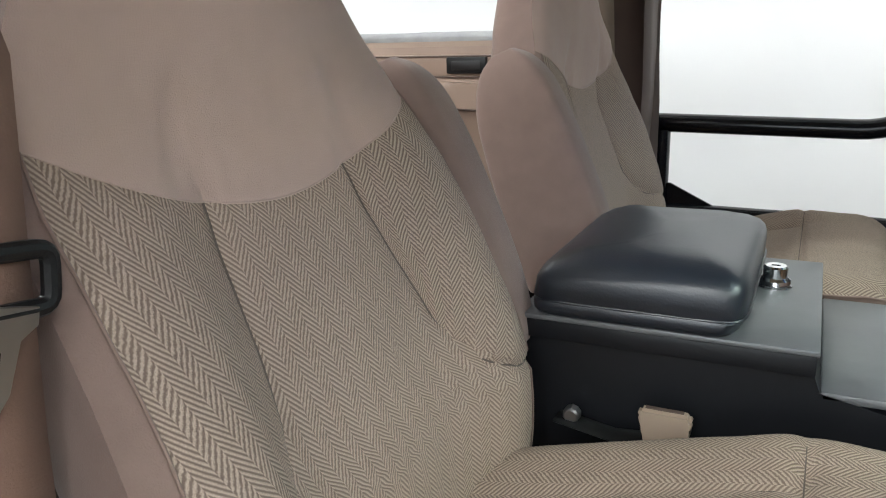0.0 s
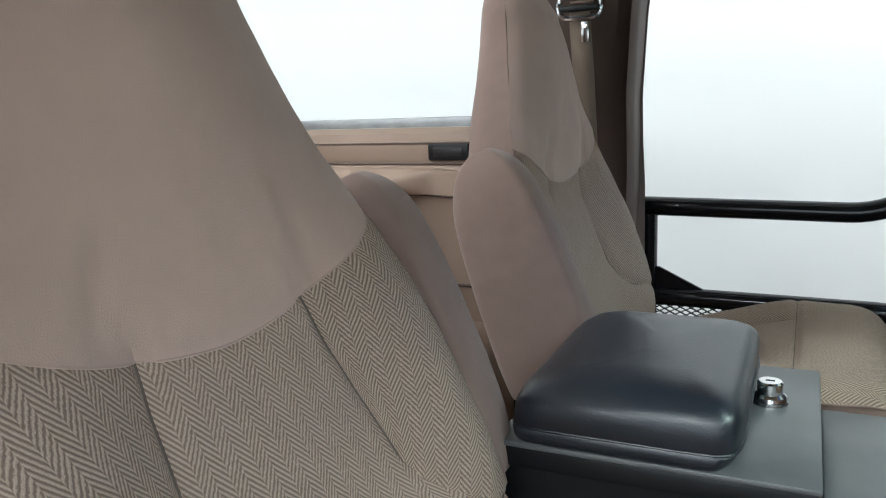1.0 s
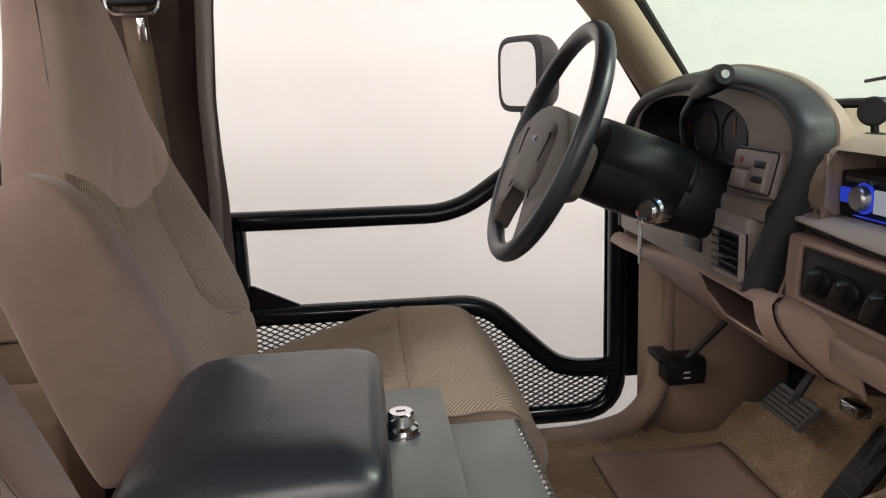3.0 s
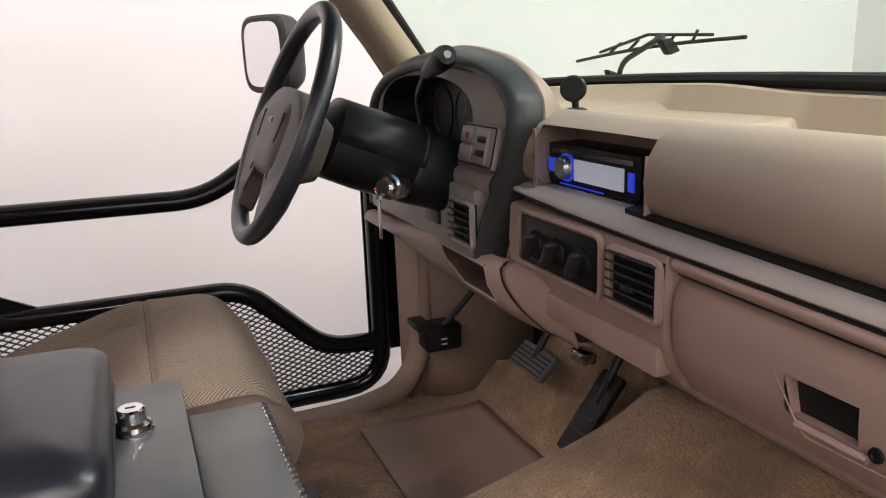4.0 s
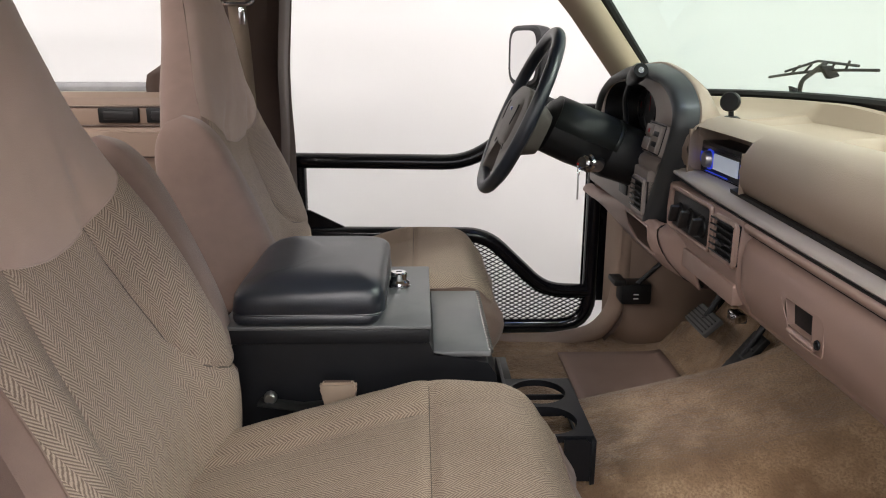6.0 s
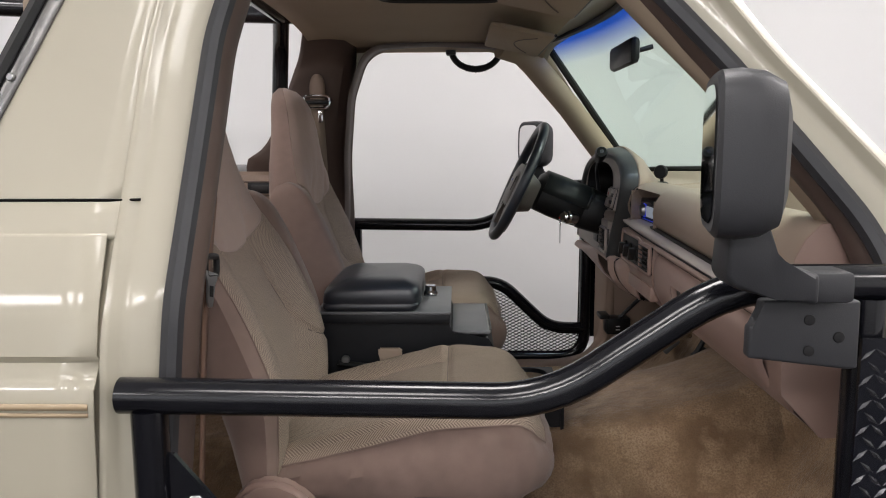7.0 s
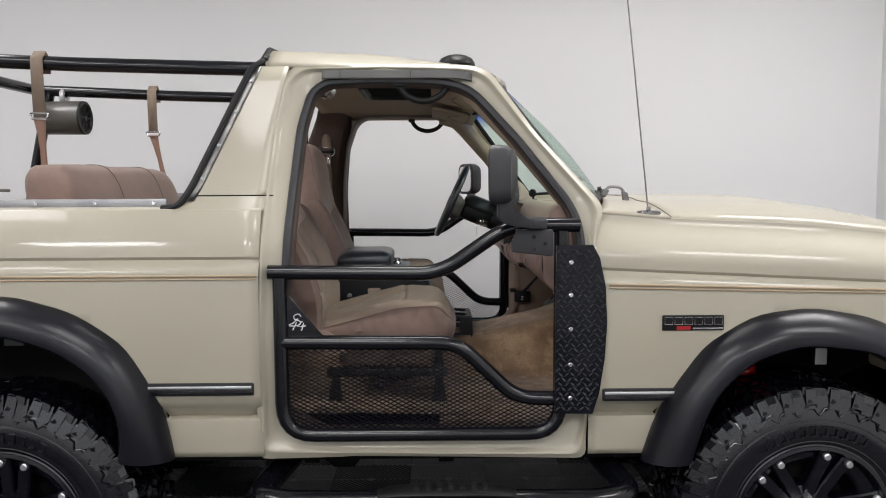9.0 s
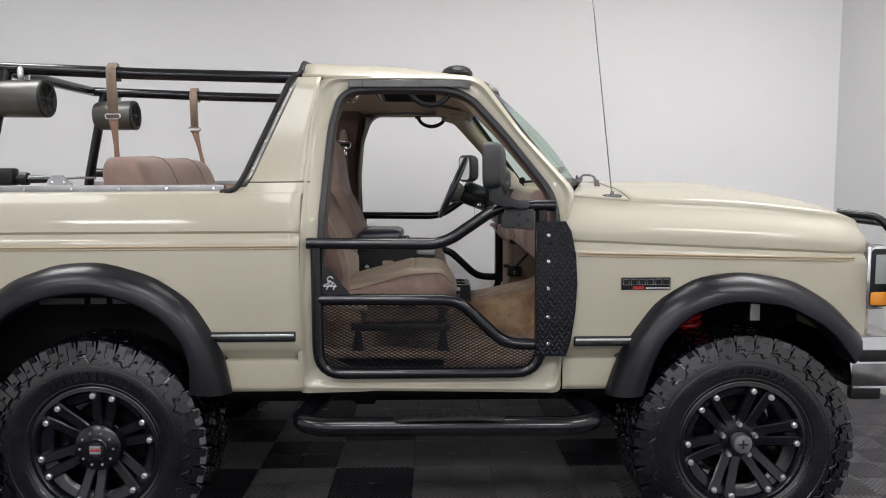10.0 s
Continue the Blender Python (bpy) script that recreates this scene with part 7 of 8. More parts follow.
rimp = [on_wheel(2 * math.pi * k / 64, 0.176) for k in range(64)]
part("rim", sweep(B(), rimp, 0.0142, 14, True), LEATHER, wh, "black leather wheel rim", 60)
bm = B()
loops = []
for d, k in ((-0.05, 0.75), (-0.02, 0.98), (0.0, 1.0), (0.018, 0.94), (0.026, 0.75), (0.028, 0.4)):
    loops.append([stc + latv * (0.098 * k * math.copysign(abs(math.cos(a)) ** 0.5, math.cos(a))) + upv * (-0.022 + 0.062 * k * math.copysign(abs(math.sin(a)) ** 0.55, math.sin(a))) - ax * (d - 0.01) for a in [2 * math.pi * i / 32 for i in range(32)]])
HUB = surface("hub_vinyl", (0.072, 0.060, 0.053), (0.085, 0.072, 0.064), 0.5, 0, 6, 500, 0.4, 0.0005)
hub = part("hub_pad", loft(bm, loops), HUB, wh, "charcoal hub pad", 50)
half = [(0.0, -0.058), (0.025, -0.060), (0.047, -0.072), (0.062, -0.092), (0.071, -0.118), (0.077, -0.152)] + [(0.170 * math.cos(radians(a)), 0.170 * math.sin(radians(a))) for a in (-60, -50, -40, -30, -20, -10, -2)] + [(0.130, 0.022), (0.100, 0.040), (0.070, 0.050), (0.035, 0.053)]
face = half + [(0.0, 0.054)] + [(-u, v) for u, v in reversed(half[1:])]
WM = Matrix.Translation(stc) @ Matrix((latv, -ax, upv)).transposed().to_4x4()
bm = soft_prism(B(), face, -0.018, 0.010, 0.005)
bmesh.ops.transform(bm, matrix=WM, verts=bm.verts)
part("spoke_plate", bm, HUB, wh, "broad taupe spokes round a lower opening", 50)
part("hub_crease", sweep(B(), [stc + latv * (0.075 * math.cos(a)) + upv * (-0.115 + 0.075 * math.sin(a)) - ax * 0.0105 for a in lin(radians(25), radians(155), 18)], 0.0012, 6), RUBBER, hub)
for sg in (-1, 1):
    part("horn_pad", sweep(B(), [stc + latv * (sg * (0.066 + 0.006 * math.cos(v * 60))) + upv * v - ax * 0.0165 for v in lin(-0.03, 0.014, 7)], 0.0016, 8), DARK_PLASTIC, hub)
part("hub_badge", sweep(B(), [on_wheel(0, 0.012, 0.015), on_wheel(math.pi, 0.012, 0.015)], 0.0055, 8), surface("blue_badge", (0.03, 0.05, 0.22), (0.03, 0.05, 0.2), 0.3, 0, 9, 90, 0), hub, "small blue oval badge")
COLUMN = surface("column_vinyl", (0.017, 0.020, 0.020), (0.022, 0.025, 0.025), 0.34, 0, 6, 500, 0.4, 0.0005, 0.1, 0.3)
col = thing("steering_column", stc + ax * 0.3, "dark steering column shroud with levers and ignition", "steering column")
loops = []
for d, w, h in ((0.055, 0.05, 0.045), (0.07, 0.068, 0.062), (0.13, 0.070, 0.064), (0.20, 0.070, 0.063), (0.205, 0.067, 0.060), (0.212, 0.070, 0.064), (0.28, 0.066, 0.060), (0.33, 0.055, 0.05)):
    c = stc + ax * d + upv * (0.004 + 0.06 * max(0, d - 0.1))
    loops.append([c + latv * (w * math.copysign(abs(math.cos(a)) ** 0.75, math.cos(a))) + upv * (h * math.copysign(abs(math.sin(a)) ** 0.75, math.sin(a))) for a in [2 * math.pi * i / 28 for i in range(28)]])
part("shroud", loft(B(), loops), BLACK_PLASTIC, col, "charcoal two-piece shroud", 40)
upper = [[c.lerp(sum(lp, Vector()) / len(lp), -0.035) for c in lp[:15]] for lp in loops[1:6]]
thicken(part("upper_shroud", loft(B(), upper, closed=False), COLUMN, col, "charcoal upper half of the column shroud", 40), 0.003)
ig = Vector((0.310, 0.345, 1.384))
M = Matrix.Translation(ig) @ Vector((0, 1, 0)).rotation_difference(Vector((-0.75, -0.66, 0.1))).to_matrix().to_4x4()
part("ignition", lathe(B(), [(0, 0.022), (0.012, 0.022), (0.0165, 0.018), (0.018, 0.010), (0.0165, 0.006), (0.020, 0.002), (0.020, -0.03)], M, 20), CHROME, col, "chrome ignition barrel")
part("red_mark", bolt(B(), M @ Vector((0.009, 0.019, -0.006)), (-0.75, -0.66, 0.1), 0.0032, 0.004), RED, col)
key = thing("key", ig, "steel key hanging from the ignition", "key")
part("blade", box(B(), ig.x - 0.024, ig.x - 0.021, ig.y - 0.017, ig.y - 0.009, ig.z - 0.075, ig.z - 0.02, 0.001), STEEL, key)
part("ring", sweep(B(), [(ig.x - 0.0225, ig.y - 0.013 + 0.009 * math.cos(a), ig.z - 0.016 + 0.009 * math.sin(a)) for a in [2 * math.pi * i / 16 for i in range(16)]], 0.001, 6, True), CHROME, key)
# gear lever on the column
part("gear_lever", sweep(B(), fillet([(0.42, 0.46, 1.39), (0.43, 0.512, 1.45), (0.421, 0.510, 1.505), (0.412, 0.435, 1.546)], 0.025, 4), 0.006, 8), BLACK_METAL, col, "black gear lever")
k0, k1 = Vector((0.412, 0.435, 1.546)), Vector((0.400, 0.318, 1.573))
kn = part("lever_knob", sweep(B(), [k0.lerp(k1, f) for f in lin(0, 1, 9)], lambda t: 0.010 + 0.008 * math.sin(min(1, t * 1.25) * math.pi / 2) - 0.004 * max(0, t - 0.9) / 0.1, 16), BLACK_PLASTIC, col, "black lever knob")
part("knob_cap", sweep(B(), [k1, k1 + (k1 - k0).normalized() * 0.002], 0.006, 14), DARK_CHROME, kn)
part("indicator_stalk", sweep(B(), [(0.30, 0.49, 1.44), (0.29, 0.62, 1.455)], 0.009, 8), BLACK_PLASTIC, col)

# ---- pedals ----
def pedal(name, c, w, h, label, tilt, mat):
    p = thing(name, c, label, "pedal", "pedals")
    m = Matrix.Translation(c) @ Matrix.Rotation(radians(tilt), 4, "Y")
    pd = part("pad", box(B(), -0.008, 0.008, -w / 2, w / 2, -h / 2, h / 2, 0.005, m=m), mat, p, "rubber pedal pad")
    bm = B()
    for k in range(5):
        box(bm, -0.011, -0.007, -w / 2 + 0.006, w / 2 - 0.006, -h / 2 + h * (k + 0.6) / 6 - 0.002, -h / 2 + h * (k + 0.6) / 6 + 0.002, m=m)
    part("ribs", bm, DARK_PLASTIC, pd)
    part("arm", sweep(B(), [c, (c[0] + 0.05, c[1] - 0.01, c[2] + 0.10), (0.82, c[1] - 0.01, c[2] + 0.22)], 0.008, 8), BLACK_METAL, p)


pedal("brake_pedal", (0.672, 0.565, 0.953), 0.13, 0.06, "wide grey rubber brake pedal", 48, GREY_TRIM)
pedal("accelerator_pedal", (0.675, 0.355, 0.925), 0.062, 0.17, "long black accelerator pedal", 38, RUBBER)
part("chrome_clip", box(B(), 0.66, 0.69, 0.36, 0.405, 1.018, 1.04, 0.004), CHROME, bpy.data.objects["accelerator_pedal"], "bright clip on the pedal arm")
pk = thing("parking_brake", (0.56, 0.79, 0.92), "black parking brake pedal box by the kick panel", "parking brake")
part("housing", box(B(), 0.515, 0.60, 0.765, 0.83, 0.925, 0.985, 0.008), BLACK_PLASTIC, pk)
part("pedal_pad", box(B(), 0.49, 0.525, 0.755, 0.83, 0.982, 0.998, 0.005), RUBBER, pk)
part("lever", sweep(B(), [(0.56, 0.78, 0.98), (0.63, 0.76, 1.06), (0.70, 0.74, 1.15)], 0.007, 8), BLACK_METAL, pk)
bm = B()
for k in range(2):
    box(bm, 0.548 + 0.0, 0.562, 0.7635, 0.765, 0.942 + 0.012 * k, 0.945 + 0.012 * k)
part("pale_bars", bm, WHITE, pk)

# ---- roof fittings ----
def grab_handle(s):
    g = thing("grab_handle", (0.05, s * 0.735, 1.87), "black ribbed overhead grab handle", "grab handle", "grab handles")
    y = s * 0.735
    arc = [(-0.03, 1.905), (-0.024, 1.880), (-0.006, 1.858), (0.022, 1.844), (0.0525, 1.839), (0.083, 1.844), (0.111, 1.858), (0.129, 1.880), (0.135, 1.905)]
    tube_part("grip", [(x, y, z) for x, z in arc], 0.0105, BLACK_PLASTIC, g, 0.02, 12)
    bm = B()
    for k in range(11):
        x = 0.0005 + 0.0104 * k
        z = interp(x, arc)
        sweep(bm, [(x - 0.0025, y, z), (x + 0.0025, y, z)], 0.0122, 10)
    part("grip_ribs", bm, RUBBER, g)
    for x in (-0.03, 0.135):
        part("mount", box(B(), x - 0.017, x + 0.017, y - 0.02, y + 0.02, 1.885, 1.915, 0.006), BLACK_METAL, g)


for s in (-1, 1):
    grab_handle(s)
    vz = thing("sun_visor", (0.18, s * 0.40, 1.89), "beige padded sun visor folded up", "sun visor", "sun visors")
    m = Matrix.Translation((0.16, s * 0.38, 1.888)) @ Matrix.Rotation(radians(12), 4, "Y")
    part("flap", box(B(), -0.085, 0.085, -0.22, 0.22, -0.007, 0.007, 0.006, m=m), HEADLINER, vz)
    part("pocket_line", sweep(B(), [m @ Vector((0.045 - 0.05 * math.sin(math.pi * k), -0.17 + 0.34 * k, -0.0075)) for k in lin(0, 1, 14)], 0.0016, 6), TRIM_DARK, vz)
    part("rod", sweep(B(), [(0.245, s * 0.16, 1.872), (0.245, s * 0.60, 1.872)], 0.004, 8), DARK_PLASTIC, vz)
rv = thing("rear_view_mirror", (0.40, 0, 1.80), "small black rear-view mirror on the windscreen", "mirror")
part("housing", box(B(), 0.375, 0.40, -0.12, 0.12, 1.775, 1.835, 0.012), BLACK_PLASTIC, rv)
part("stem", sweep(B(), [(0.40, 0, 1.81), (0.455, 0, 1.825)], 0.006, 8), BLACK_METAL, rv)
dl = thing("dome_lamp", (-0.33, -0.45, 1.93), "chrome dome lamp under the headliner", "lamp")
part("base", lathe(B(), [(0, -0.01), (0.03, -0.01), (0.034, 0), (0.03, 0.02), (0.018, 0.035), (0, 0.04)], Matrix.Translation((-0.292, -0.600, 1.908)) @ Matrix.Scale(1.2, 4) @ Matrix.Rotation(radians(-90), 4, "X"), 24), CHROME, dl)

# ---- belts ----
for s in (-1, 1):
    bt = thing("seat_belt", (-0.47, s * 0.76, 1.78), "brown seat belt on a pillar loop", "seat belt", "front seat belts")
    part("anchor_cover", loft(B(), [[(-0.4725 + w * math.cos(a), s * 0.702 + 0.013 * math.sin(a), z) for a in [math.tau * i / 20 for i in range(20)]] for z, w in ((1.742, 0.024), (1.76, 0.026), (1.785, 0.026), (1.803, 0.023), (1.816, 0.017), (1.823, 0.008))]), TRIM, bt, "brown anchor cover")
    part("loop", sweep(B(), fillet([(-0.518, s * 0.688, 1.752), (-0.427, s * 0.688, 1.752), (-0.433, s * 0.685, 1.712), (-0.512, s * 0.685, 1.712)], 0.017, 4, True), 0.0055, 8, True), CHROME, bt, "chrome belt loop")
    part("guide", box(B(), -0.512, -0.433, s * 0.682 - 0.008, s * 0.682 + 0.008, 1.725, 1.737, 0.003), BLACK_PLASTIC, bt)
    bm = loft(B(), [[(-0.495 + dx, s * y, z), (-0.452 + dx, s * y, z)] for dx, y, z in ((0, 0.686, 1.73), (0.005, 0.70, 1.60), (0.01, 0.715, 1.40), (0.02, 0.74, 0.95))], closed=False)
    # far belt is the same brown webbing, its shade put into the colour
    thicken(part("webbing", bm, BELT if s < 0 else BELT_TAUPE_SHADE, bt, "brown belt webbing"), 0.002)
    part("tongue", box(B(), -0.468, -0.452, s * 0.680 - 0.003, s * 0.680 + 0.003, 1.665, 1.705, 0.002), CHROME, bt, "bright belt tongue")

# slide and tongue on the passenger's belt
bt = thing("belt_tongue", (-0.44, -0.69, 1.37), "black belt slide with a bright steel tongue on brown webbing", "belt tongue")
def belt_x(z):
    return interp(z, [(0.95, -0.42), (1.31, -0.397), (1.425, -0.384), (1.52, -0.372), (1.60, -0.40), (1.72, -0.452)])


bm = loft(B(), [[(belt_x(z) - 0.014, -0.691, z), (belt_x(z) - 0.008, -0.735, z)] for z in lin(0.95, 1.72, 24)], closed=False)
thicken(part("webbing", bm, BELT, bt, "brown belt webbing"), 0.002)
MB = Matrix.Translation((belt_x(1.412) - 0.009, -0.704, 1.412)) @ Matrix.Rotation(radians(-8), 4, "X") @ Matrix.Scale(0.84, 4)
sl = part("slide", sweep(B(), [MB @ Vector(p) for p in fillet([(0, 0.024, 0.018), (0, -0.042, 0.018), (0, -0.042, -0.018), (0, 0.024, -0.018)], 0.010, 4, True)], 0.0052, 10, True), BLACK_PLASTIC, bt, "black plastic slide")
MT = MB @ Matrix.Translation((0.004, -0.012, -0.016)) @ Matrix.Rotation(radians(-8), 4, "X")
bm = prism(B(), [(0.024, 0.004), (0.024, -0.008), (0.012, -0.016), (0.009, -0.048), (0.002, -0.060), (-0.014, -0.062), (-0.026, -0.052), (-0.029, -0.016), (-0.040, -0.006), (-0.040, 0.004)], -0.0018, 0.0018, "yz")
bmesh.ops.bevel(bm, geom=list(bm.edges), offset=0.0008, segments=1, affect="EDGES")
bmesh.ops.transform(bm, matrix=MT, verts=bm.verts)
tg = part("tongue", bm, STEEL, sl, "bright steel tongue")
part("tongue_slot", prism(B(), [(MT @ Vector((0, u, v))).yz[:] for u, v in ((0.000, -0.022), (-0.019, -0.022), (-0.017, -0.042), (0.000, -0.042))], MT.translation.x + 0.0014, MT.translation.x + 0.0024, "yz"), RUBBER, tg)

# ---- rear: cage, bench, speakers ----
cage = thing("roll_cage", (-1.2, 0, 0.80), "black tube roll cage over the rear", "roll cage")
CY, CZ = 0.50, 2.02
for s in (-1, 1):
    tube_part("top_bar", [(-0.50, s * CY, CZ - 0.04), (-1.20, s * CY, CZ - 0.02), (-1.86, s * CY, CZ + 0.01)], 0.0255, BLACK_TUBE, cage, 0.05, 16)
    tube_part("rear_leg", [(-1.79, s * CY, CZ + 0.006), (-1.915, s * 0.52, 1.52), (-1.94, s * 0.54, 0.80)], 0.0255, BLACK_TUBE, cage, 0.05, 16)
    dx = 0.0 if s > 0 else 0.09
    tube_part("front_leg", [(-0.54, s * CY, CZ - 0.04), (-0.58 + dx, s * 0.66, 1.90), (-0.62 + dx, s * 0.72, 1.40), (-0.62 + dx, s * 0.72, 0.80)], 0.0255, BLACK_TUBE, cage, 0.08, 16)
tube_part("cross_bar", [(-1.86, -CY, CZ + 0.01), (-1.86, CY, CZ + 0.01)], 0.0255, BLACK_TUBE, cage, 0, 16)
tube_part("cross_bar", [(-0.54, -CY, CZ - 0.04), (-0.54, CY, CZ - 0.04)], 0.0255, BLACK_TUBE, cage, 0, 16)


def speaker_pod(c):
    p = thing("speaker_pod", c, "dark cylindrical speaker pod clamped to the cage", "speaker", "speaker pods")
    M = Matrix.Translation(c) @ Matrix.Rotation(radians(-90), 4, "Z")
    part("body", lathe(B(), [(0, -0.12), (0.07, -0.12), (0.08, -0.10), (0.082, 0.09), (0.078, 0.095), (0.074, 0.088)], M, 36), POD, p, "dark grey speaker can")
    bm = B()
    lathe(bm, [(0, 0.10), (0.014, 0.10), (0.018, 0.094)], M, 20)
    lathe(bm, [(0.066, 0.10), (0.08, 0.10), (0.082, 0.09)], M, 36)
    for k in range(8):
        a = math.pi * 2 * k / 8
        d0, d1 = Vector((0.014 * math.cos(a), 0.098, 0.014 * math.sin(a))), Vector((0.07 * math.cos(a), 0.098, 0.07 * math.sin(a)))
        sweep(bm, [M @ d0, M @ d1], 0.003, 6)
    part("grille", bm, RUBBER, p, "black spoked grille")
    part("cone", lathe(B(), [(0, 0.06), (0.03, 0.065), (0.07, 0.088)], M, 28), DARK_PLASTIC, p)
    part("clamp", sweep(B(), [(c[0], c[1] + 0.028 * math.cos(a), CZ - 0.02 + 0.028 * math.sin(a)) for a in [2 * math.pi * i / 20 for i in range(20)]], 0.013, 8, True), BOLT_METAL, p, "bright clamp")
    part("clamp_foot", box(B(), c[0] - 0.012, c[0] + 0.012, c[1] - 0.012, c[1] + 0.012, c[2] + 0.075, CZ - 0.03), STEEL, p)


speaker_pod((-1.72, -CY, CZ - 0.125))
speaker_pod((-1.72, CY, CZ - 0.125))

bench = thing("rear_bench", (-1.15, 0, 0.80), "brown cloth rear bench seat", "bench seat")
loops = []
for y, k in ((-0.61, 0.72), (-0.595, 0.90), (-0.56, 0.98), (-0.45, 1.0), (-0.3, 1.02), (0, 1.0), (0.2, 1.02), (0.40, 1.0), (0.47, 0.97), (0.50, 0.90), (0.515, 0.72)):
    c = (-1.25, 1.444)
    pr = []
    for a in [2 * math.pi * i / 28 for i in range(28)]:
        px = 0.095 * k * math.copysign(abs(math.cos(a)) ** 0.6, math.cos(a))
        pz = 0.20 * k * math.copysign(abs(math.sin(a)) ** 0.6, math.sin(a))
        pr.append((c[0] + px - 0.25 * pz, y, c[1] + pz))
    loops.append(pr)
part("backrest", loft(B(), loops), VELOUR, bench, "brown cloth bench backrest", 50)
for yb in (-0.22, 0.22):
    part("seam", sweep(B(), [(-1.24 + 0.098 * math.copysign(abs(math.cos(a)) ** 0.6, math.cos(a)) - 0.25 * 0.203 * math.copysign(abs(math.sin(a)) ** 0.6, math.sin(a)), yb, 1.444 + 0.2035 * math.copysign(abs(math.sin(a)) ** 0.6, math.sin(a))) for a in lin(-0.3, 2.6, 30)], 0.0016, 6), TRIM_DARK, bench)
part("cushion", box(B(), -1.16, -0.745, -0.61, 0.61, 1.06, 1.255, 0.06, seg=5), VELOUR, bench)
part("bench_base", box(B(), -1.2, -0.80, -0.55, 0.55, 0.80, 1.06, 0.01), TRIM_DARK, bench)


def cage_belt(x, y, drop):
    b = thing("rear_belt", (x, y, CZ), "brown rear belt hung from the cage with a steel ring", "seat belt", "rear belts")
    bm = loft(B(), [[(x - 0.022, y + dy, z), (x + 0.022, y + dy, z)] for dy, z in ((0.028, CZ - 0.05), (0.030, CZ), (0.0, CZ + 0.028), (-0.030, CZ), (-0.030, CZ - 0.06), (-0.026, CZ - 0.20))], closed=False)
    thicken(part("upper_strap", bm, BELT_TAUPE_SHADE, b, "taupe strap"), 0.003)
    part("ring", sweep(B(), fillet([(x - 0.034, y - 0.028, CZ - 0.195), (x + 0.034, y - 0.028, CZ - 0.195), (x + 0.028, y - 0.028, CZ - 0.217), (x - 0.028, y - 0.028, CZ - 0.217)], 0.010, 4, True), 0.004, 8, True), CHROME, b, "steel ring")
    loops = []
    for t in lin(0, 1, 8):
        w = 0.022 * (1 - 0.6 * math.sin(min(1, t * 1.6) * math.pi))
        loops.append([(x - w + drop * t, y - 0.026, CZ - 0.21 - 0.42 * t), (x + w + drop * t, y - 0.026 + 0.01 * math.sin(t * 6), CZ - 0.21 - 0.42 * t)])
    thicken(part("lower_strap", loft(B(), loops, closed=False), BELT, b, "brown strap"), 0.002)


cage_belt(-1.33, -CY, 0.02)
cage_belt(-1.285, CY, 0.09)

# bed clutter behind the bench
jack = thing("tie_down_bracket", (-1.5, -0.84, 1.50), "bright steel hinge bracket on the bed rail", "bracket")
part("plate", prism(B(), [(-1.455, 1.522), (-1.455, 1.538), (-1.435, 1.562), (-1.395, 1.562), (-1.375, 1.538), (-1.36, 1.530), (-1.36, 1.522)], -0.882, -0.868), STEEL, jack)
part("pin", sweep(B(), [(-1.42, -0.875, 1.548), (-1.34, -0.85, 1.552), (-1.30, -0.80, 1.55)], 0.005, 8), EDGE_METAL, jack)
each_bolt("bolt", [(-1.435, -0.884, 1.533), (-1.385, -0.884, 1.533)], (0, -1, 0), 0.006, 0.005, CHROME, jack)
strut = thing("soft_top_strut", (-1.75, -0.80, 1.52), "black soft top strut and latch along the bed rail", "strut")
part("bar", sweep(B(), [(-2.08, -0.80, 1.552), (-1.70, -0.80, 1.550), (-1.46, -0.80, 1.545)], lambda k: 0.022 if k < 0.6 else 0.013, 12), BLACK_TUBE, strut)
part("latch", box(B(), -1.70, -1.615, -0.835, -0.775, 1.522, 1.592, 0.010), BLACK_PLASTIC, strut)
part("collar", sweep(B(), [(-1.60, -0.80, 1.549), (-1.57, -0.80, 1.548)], 0.026, 12), BLACK_PLASTIC, strut)
tp = thing("folded_top_frame", (-1.7, 0.6, 1.50), "black folded soft top bar along the bed", "folded frame")
tube_part("bar", [(-2.0, 0.74, 1.575), (-1.56, 0.74, 1.57)], 0.026, BLACK_TUBE, tp, 0, 12)
part("clamp", box(B(), -1.78, -1.70, 0.70, 0.78, 1.51, 1.625, 0.008), BLACK_PLASTIC, tp)
part("fitting", sweep(B(), [(-1.57, 0.74, 1.57), (-1.48, 0.76, 1.575)], 0.012, 8), STEEL, tp)

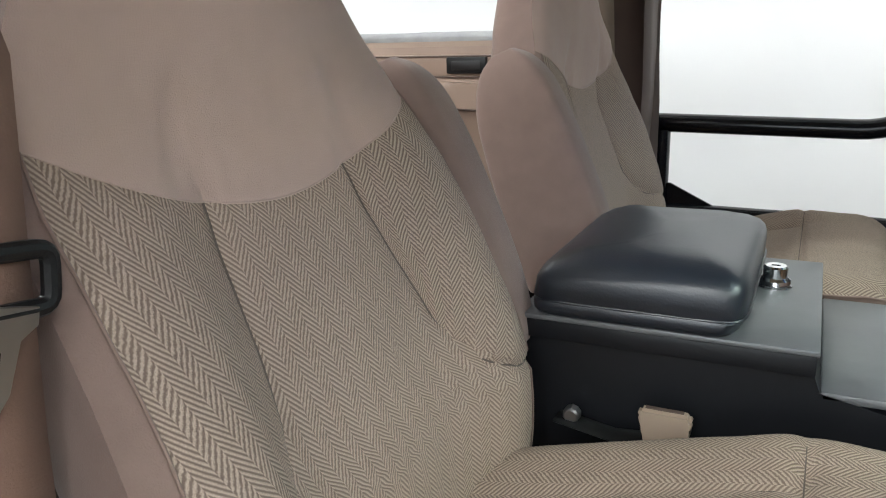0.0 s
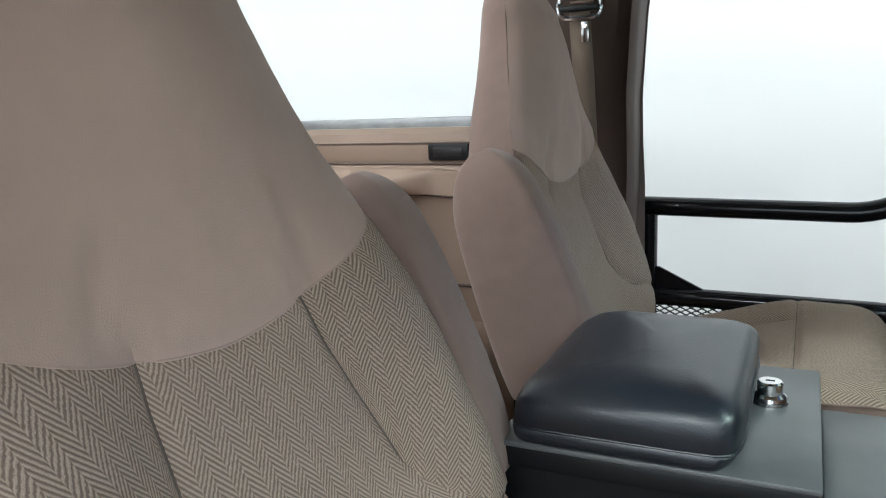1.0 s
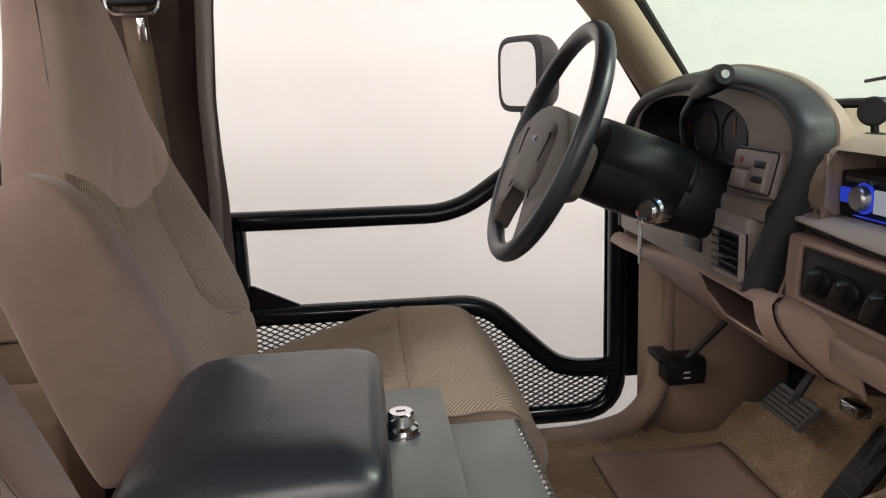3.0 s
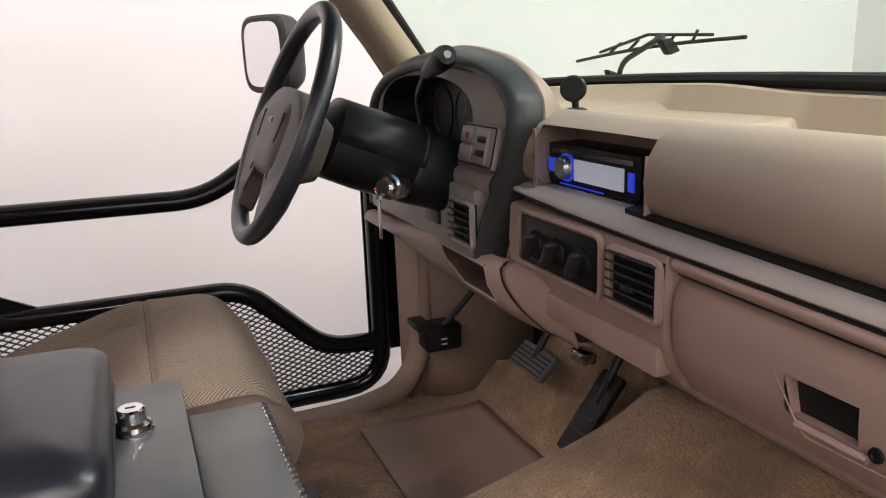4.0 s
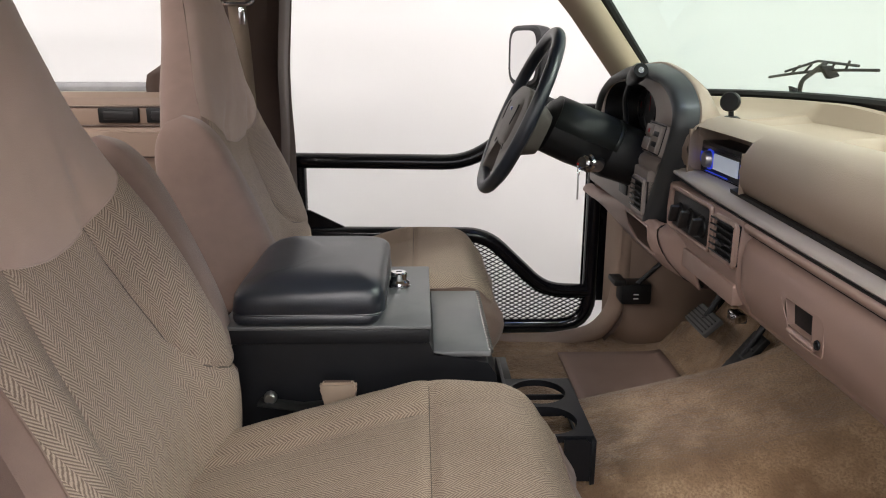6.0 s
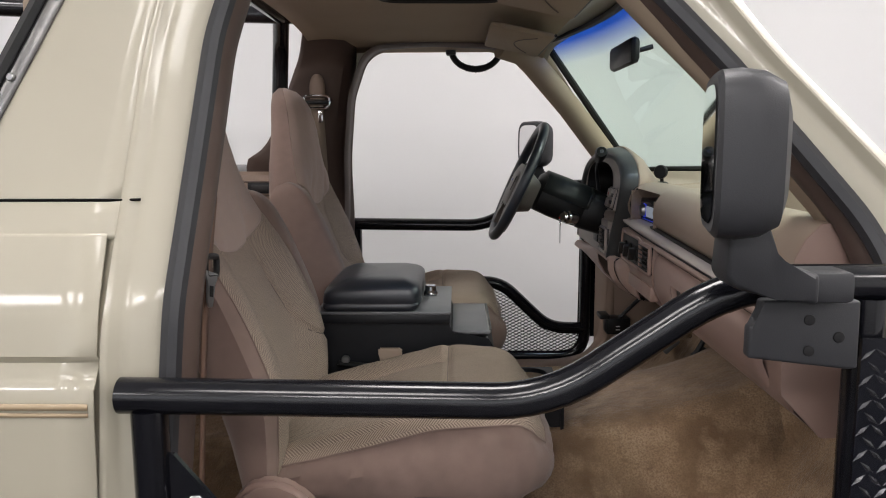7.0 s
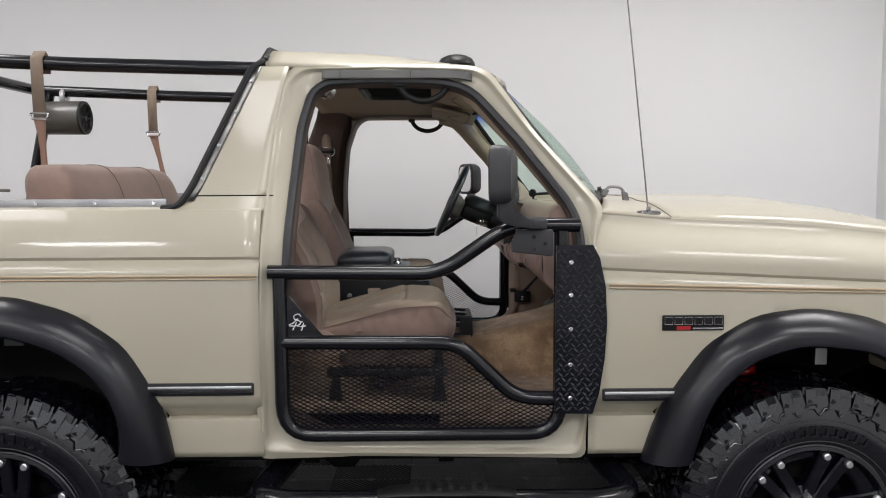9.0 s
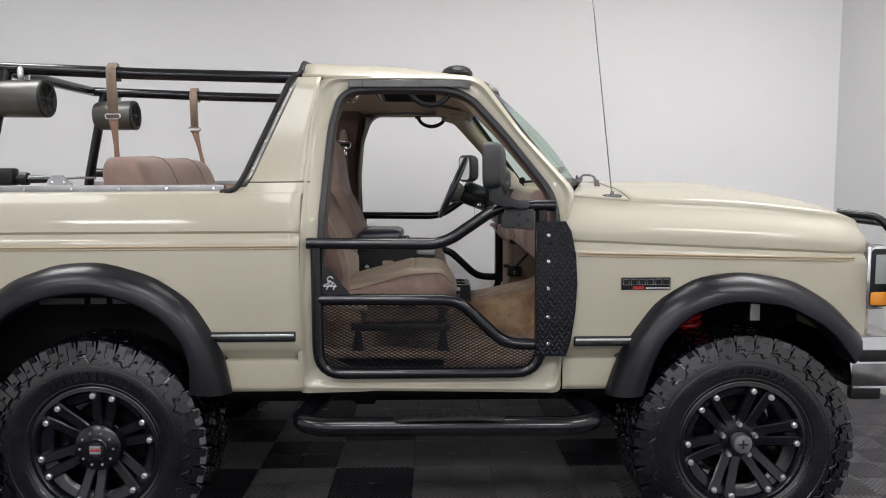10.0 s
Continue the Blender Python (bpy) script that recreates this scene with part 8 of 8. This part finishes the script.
# ---- floor tiles ----
T = 0.40
def tile_mesh(name, mat):
    bm = B()
    box(bm, 0.002, T - 0.002, 0.002, T - 0.002, -0.014, -0.006)
    n = 15
    for q in range(4):
        ox, oy = (q % 2) * T / 2, (q // 2) * T / 2
        for k in range(n):
            c = (k + 0.5) / n * T / 2 * 2
            # slanted ribs, turned in each quarter
            a0, a1 = max(0, c - T / 2), min(T / 2, c)
            if a1 - a0 < 0.02:
                continue
            p0, p1 = (a0, c - a0), (a1, c - a1)
            if q in (1, 2):
                p0, p1 = (T / 2 - p0[0], p0[1]), (T / 2 - p1[0], p1[1])
            d = Vector((p1[0] - p0[0], p1[1] - p0[1], 0)).normalized() * 0.004
            nv = Vector((-d.y, d.x, 0))
            A, C = Vector((ox + p0[0], oy + p0[1], -0.006)) + d, Vector((ox + p1[0], oy + p1[1], -0.006)) - d
            vs = [bm.verts.new(v) for v in (A - nv, A + nv, C + nv, C - nv)]
            ts = [bm.verts.new(v + Vector((0, 0, 0.006))) for v in (A - nv * 0.6, A + nv * 0.6, C + nv * 0.6, C - nv * 0.6)]
            bm.faces.new(ts)
            for i in range(4):
                bm.faces.new((vs[i], vs[(i + 1) % 4], ts[(i + 1) % 4], ts[i]))
    finish(bm)
    me = bpy.data.meshes.new(name)
    bm.to_mesh(me)
    bm.free()
    me.materials.append(mat)
    return me


def tile_tone(i, j):
    """Grey fields with chequered bands between them."""
    x = i * T - 0.05
    return 1 if x > 1.5 or -0.42 < x < 0.55 else (i + j) % 2


tiles = [tile_mesh("tile", TILE_DARK), tile_mesh("tile", TILE_GREY)]
for i in range(-13, 8):
    for j in range(-10, 5):
        x, y = i * T - 0.05, j * T - 0.06
        if x < RX0 or x + T > RX1 + 0.1 or y + T > RY1 + 0.05:
            continue
        t = new("tile", tiles[tile_tone(i, j)])
        t.location = (x, y, GZ)
        t.parent = floor


# the floor past the near stretch, in one sheet of plain tiles
verts, faces = [], []
for i in range(-13, 8):
    for j in range(-18, -10):
        x, y = i * T - 0.05, j * T - 0.06
        if x < RX0 or x + T > RX1 + 0.1 or y < RY0 - 0.2:
            continue
        k = len(verts)
        verts += [(x + 0.002 + (T - 0.004) * a, y + 0.002 + (T - 0.004) * b, GZ - c) for c in (0.014, 0.001) for a, b in ((0, 0), (1, 0), (1, 1), (0, 1))]
        faces += [(k + 4, k + 5, k + 6, k + 7)] + [(k + q, k + (q + 1) % 4, k + 4 + (q + 1) % 4, k + 4 + q) for q in range(4)]
me = bpy.data.meshes.new("far_tiling")
me.from_pydata(verts, [], faces)
me.materials.append(TILE_DARK)
me.materials.append(TILE_GREY)
for n, p in enumerate(me.polygons):
    c = me.vertices[p.vertices[0]].co
    p.material_index = tile_tone(round((c.x + 0.05) // T), round((c.y + 0.06) // T))
ob = new("far_tiling", me)
ob.parent = floor
tagged(ob, "snap-together plastic tiles further off", kind="stuff")
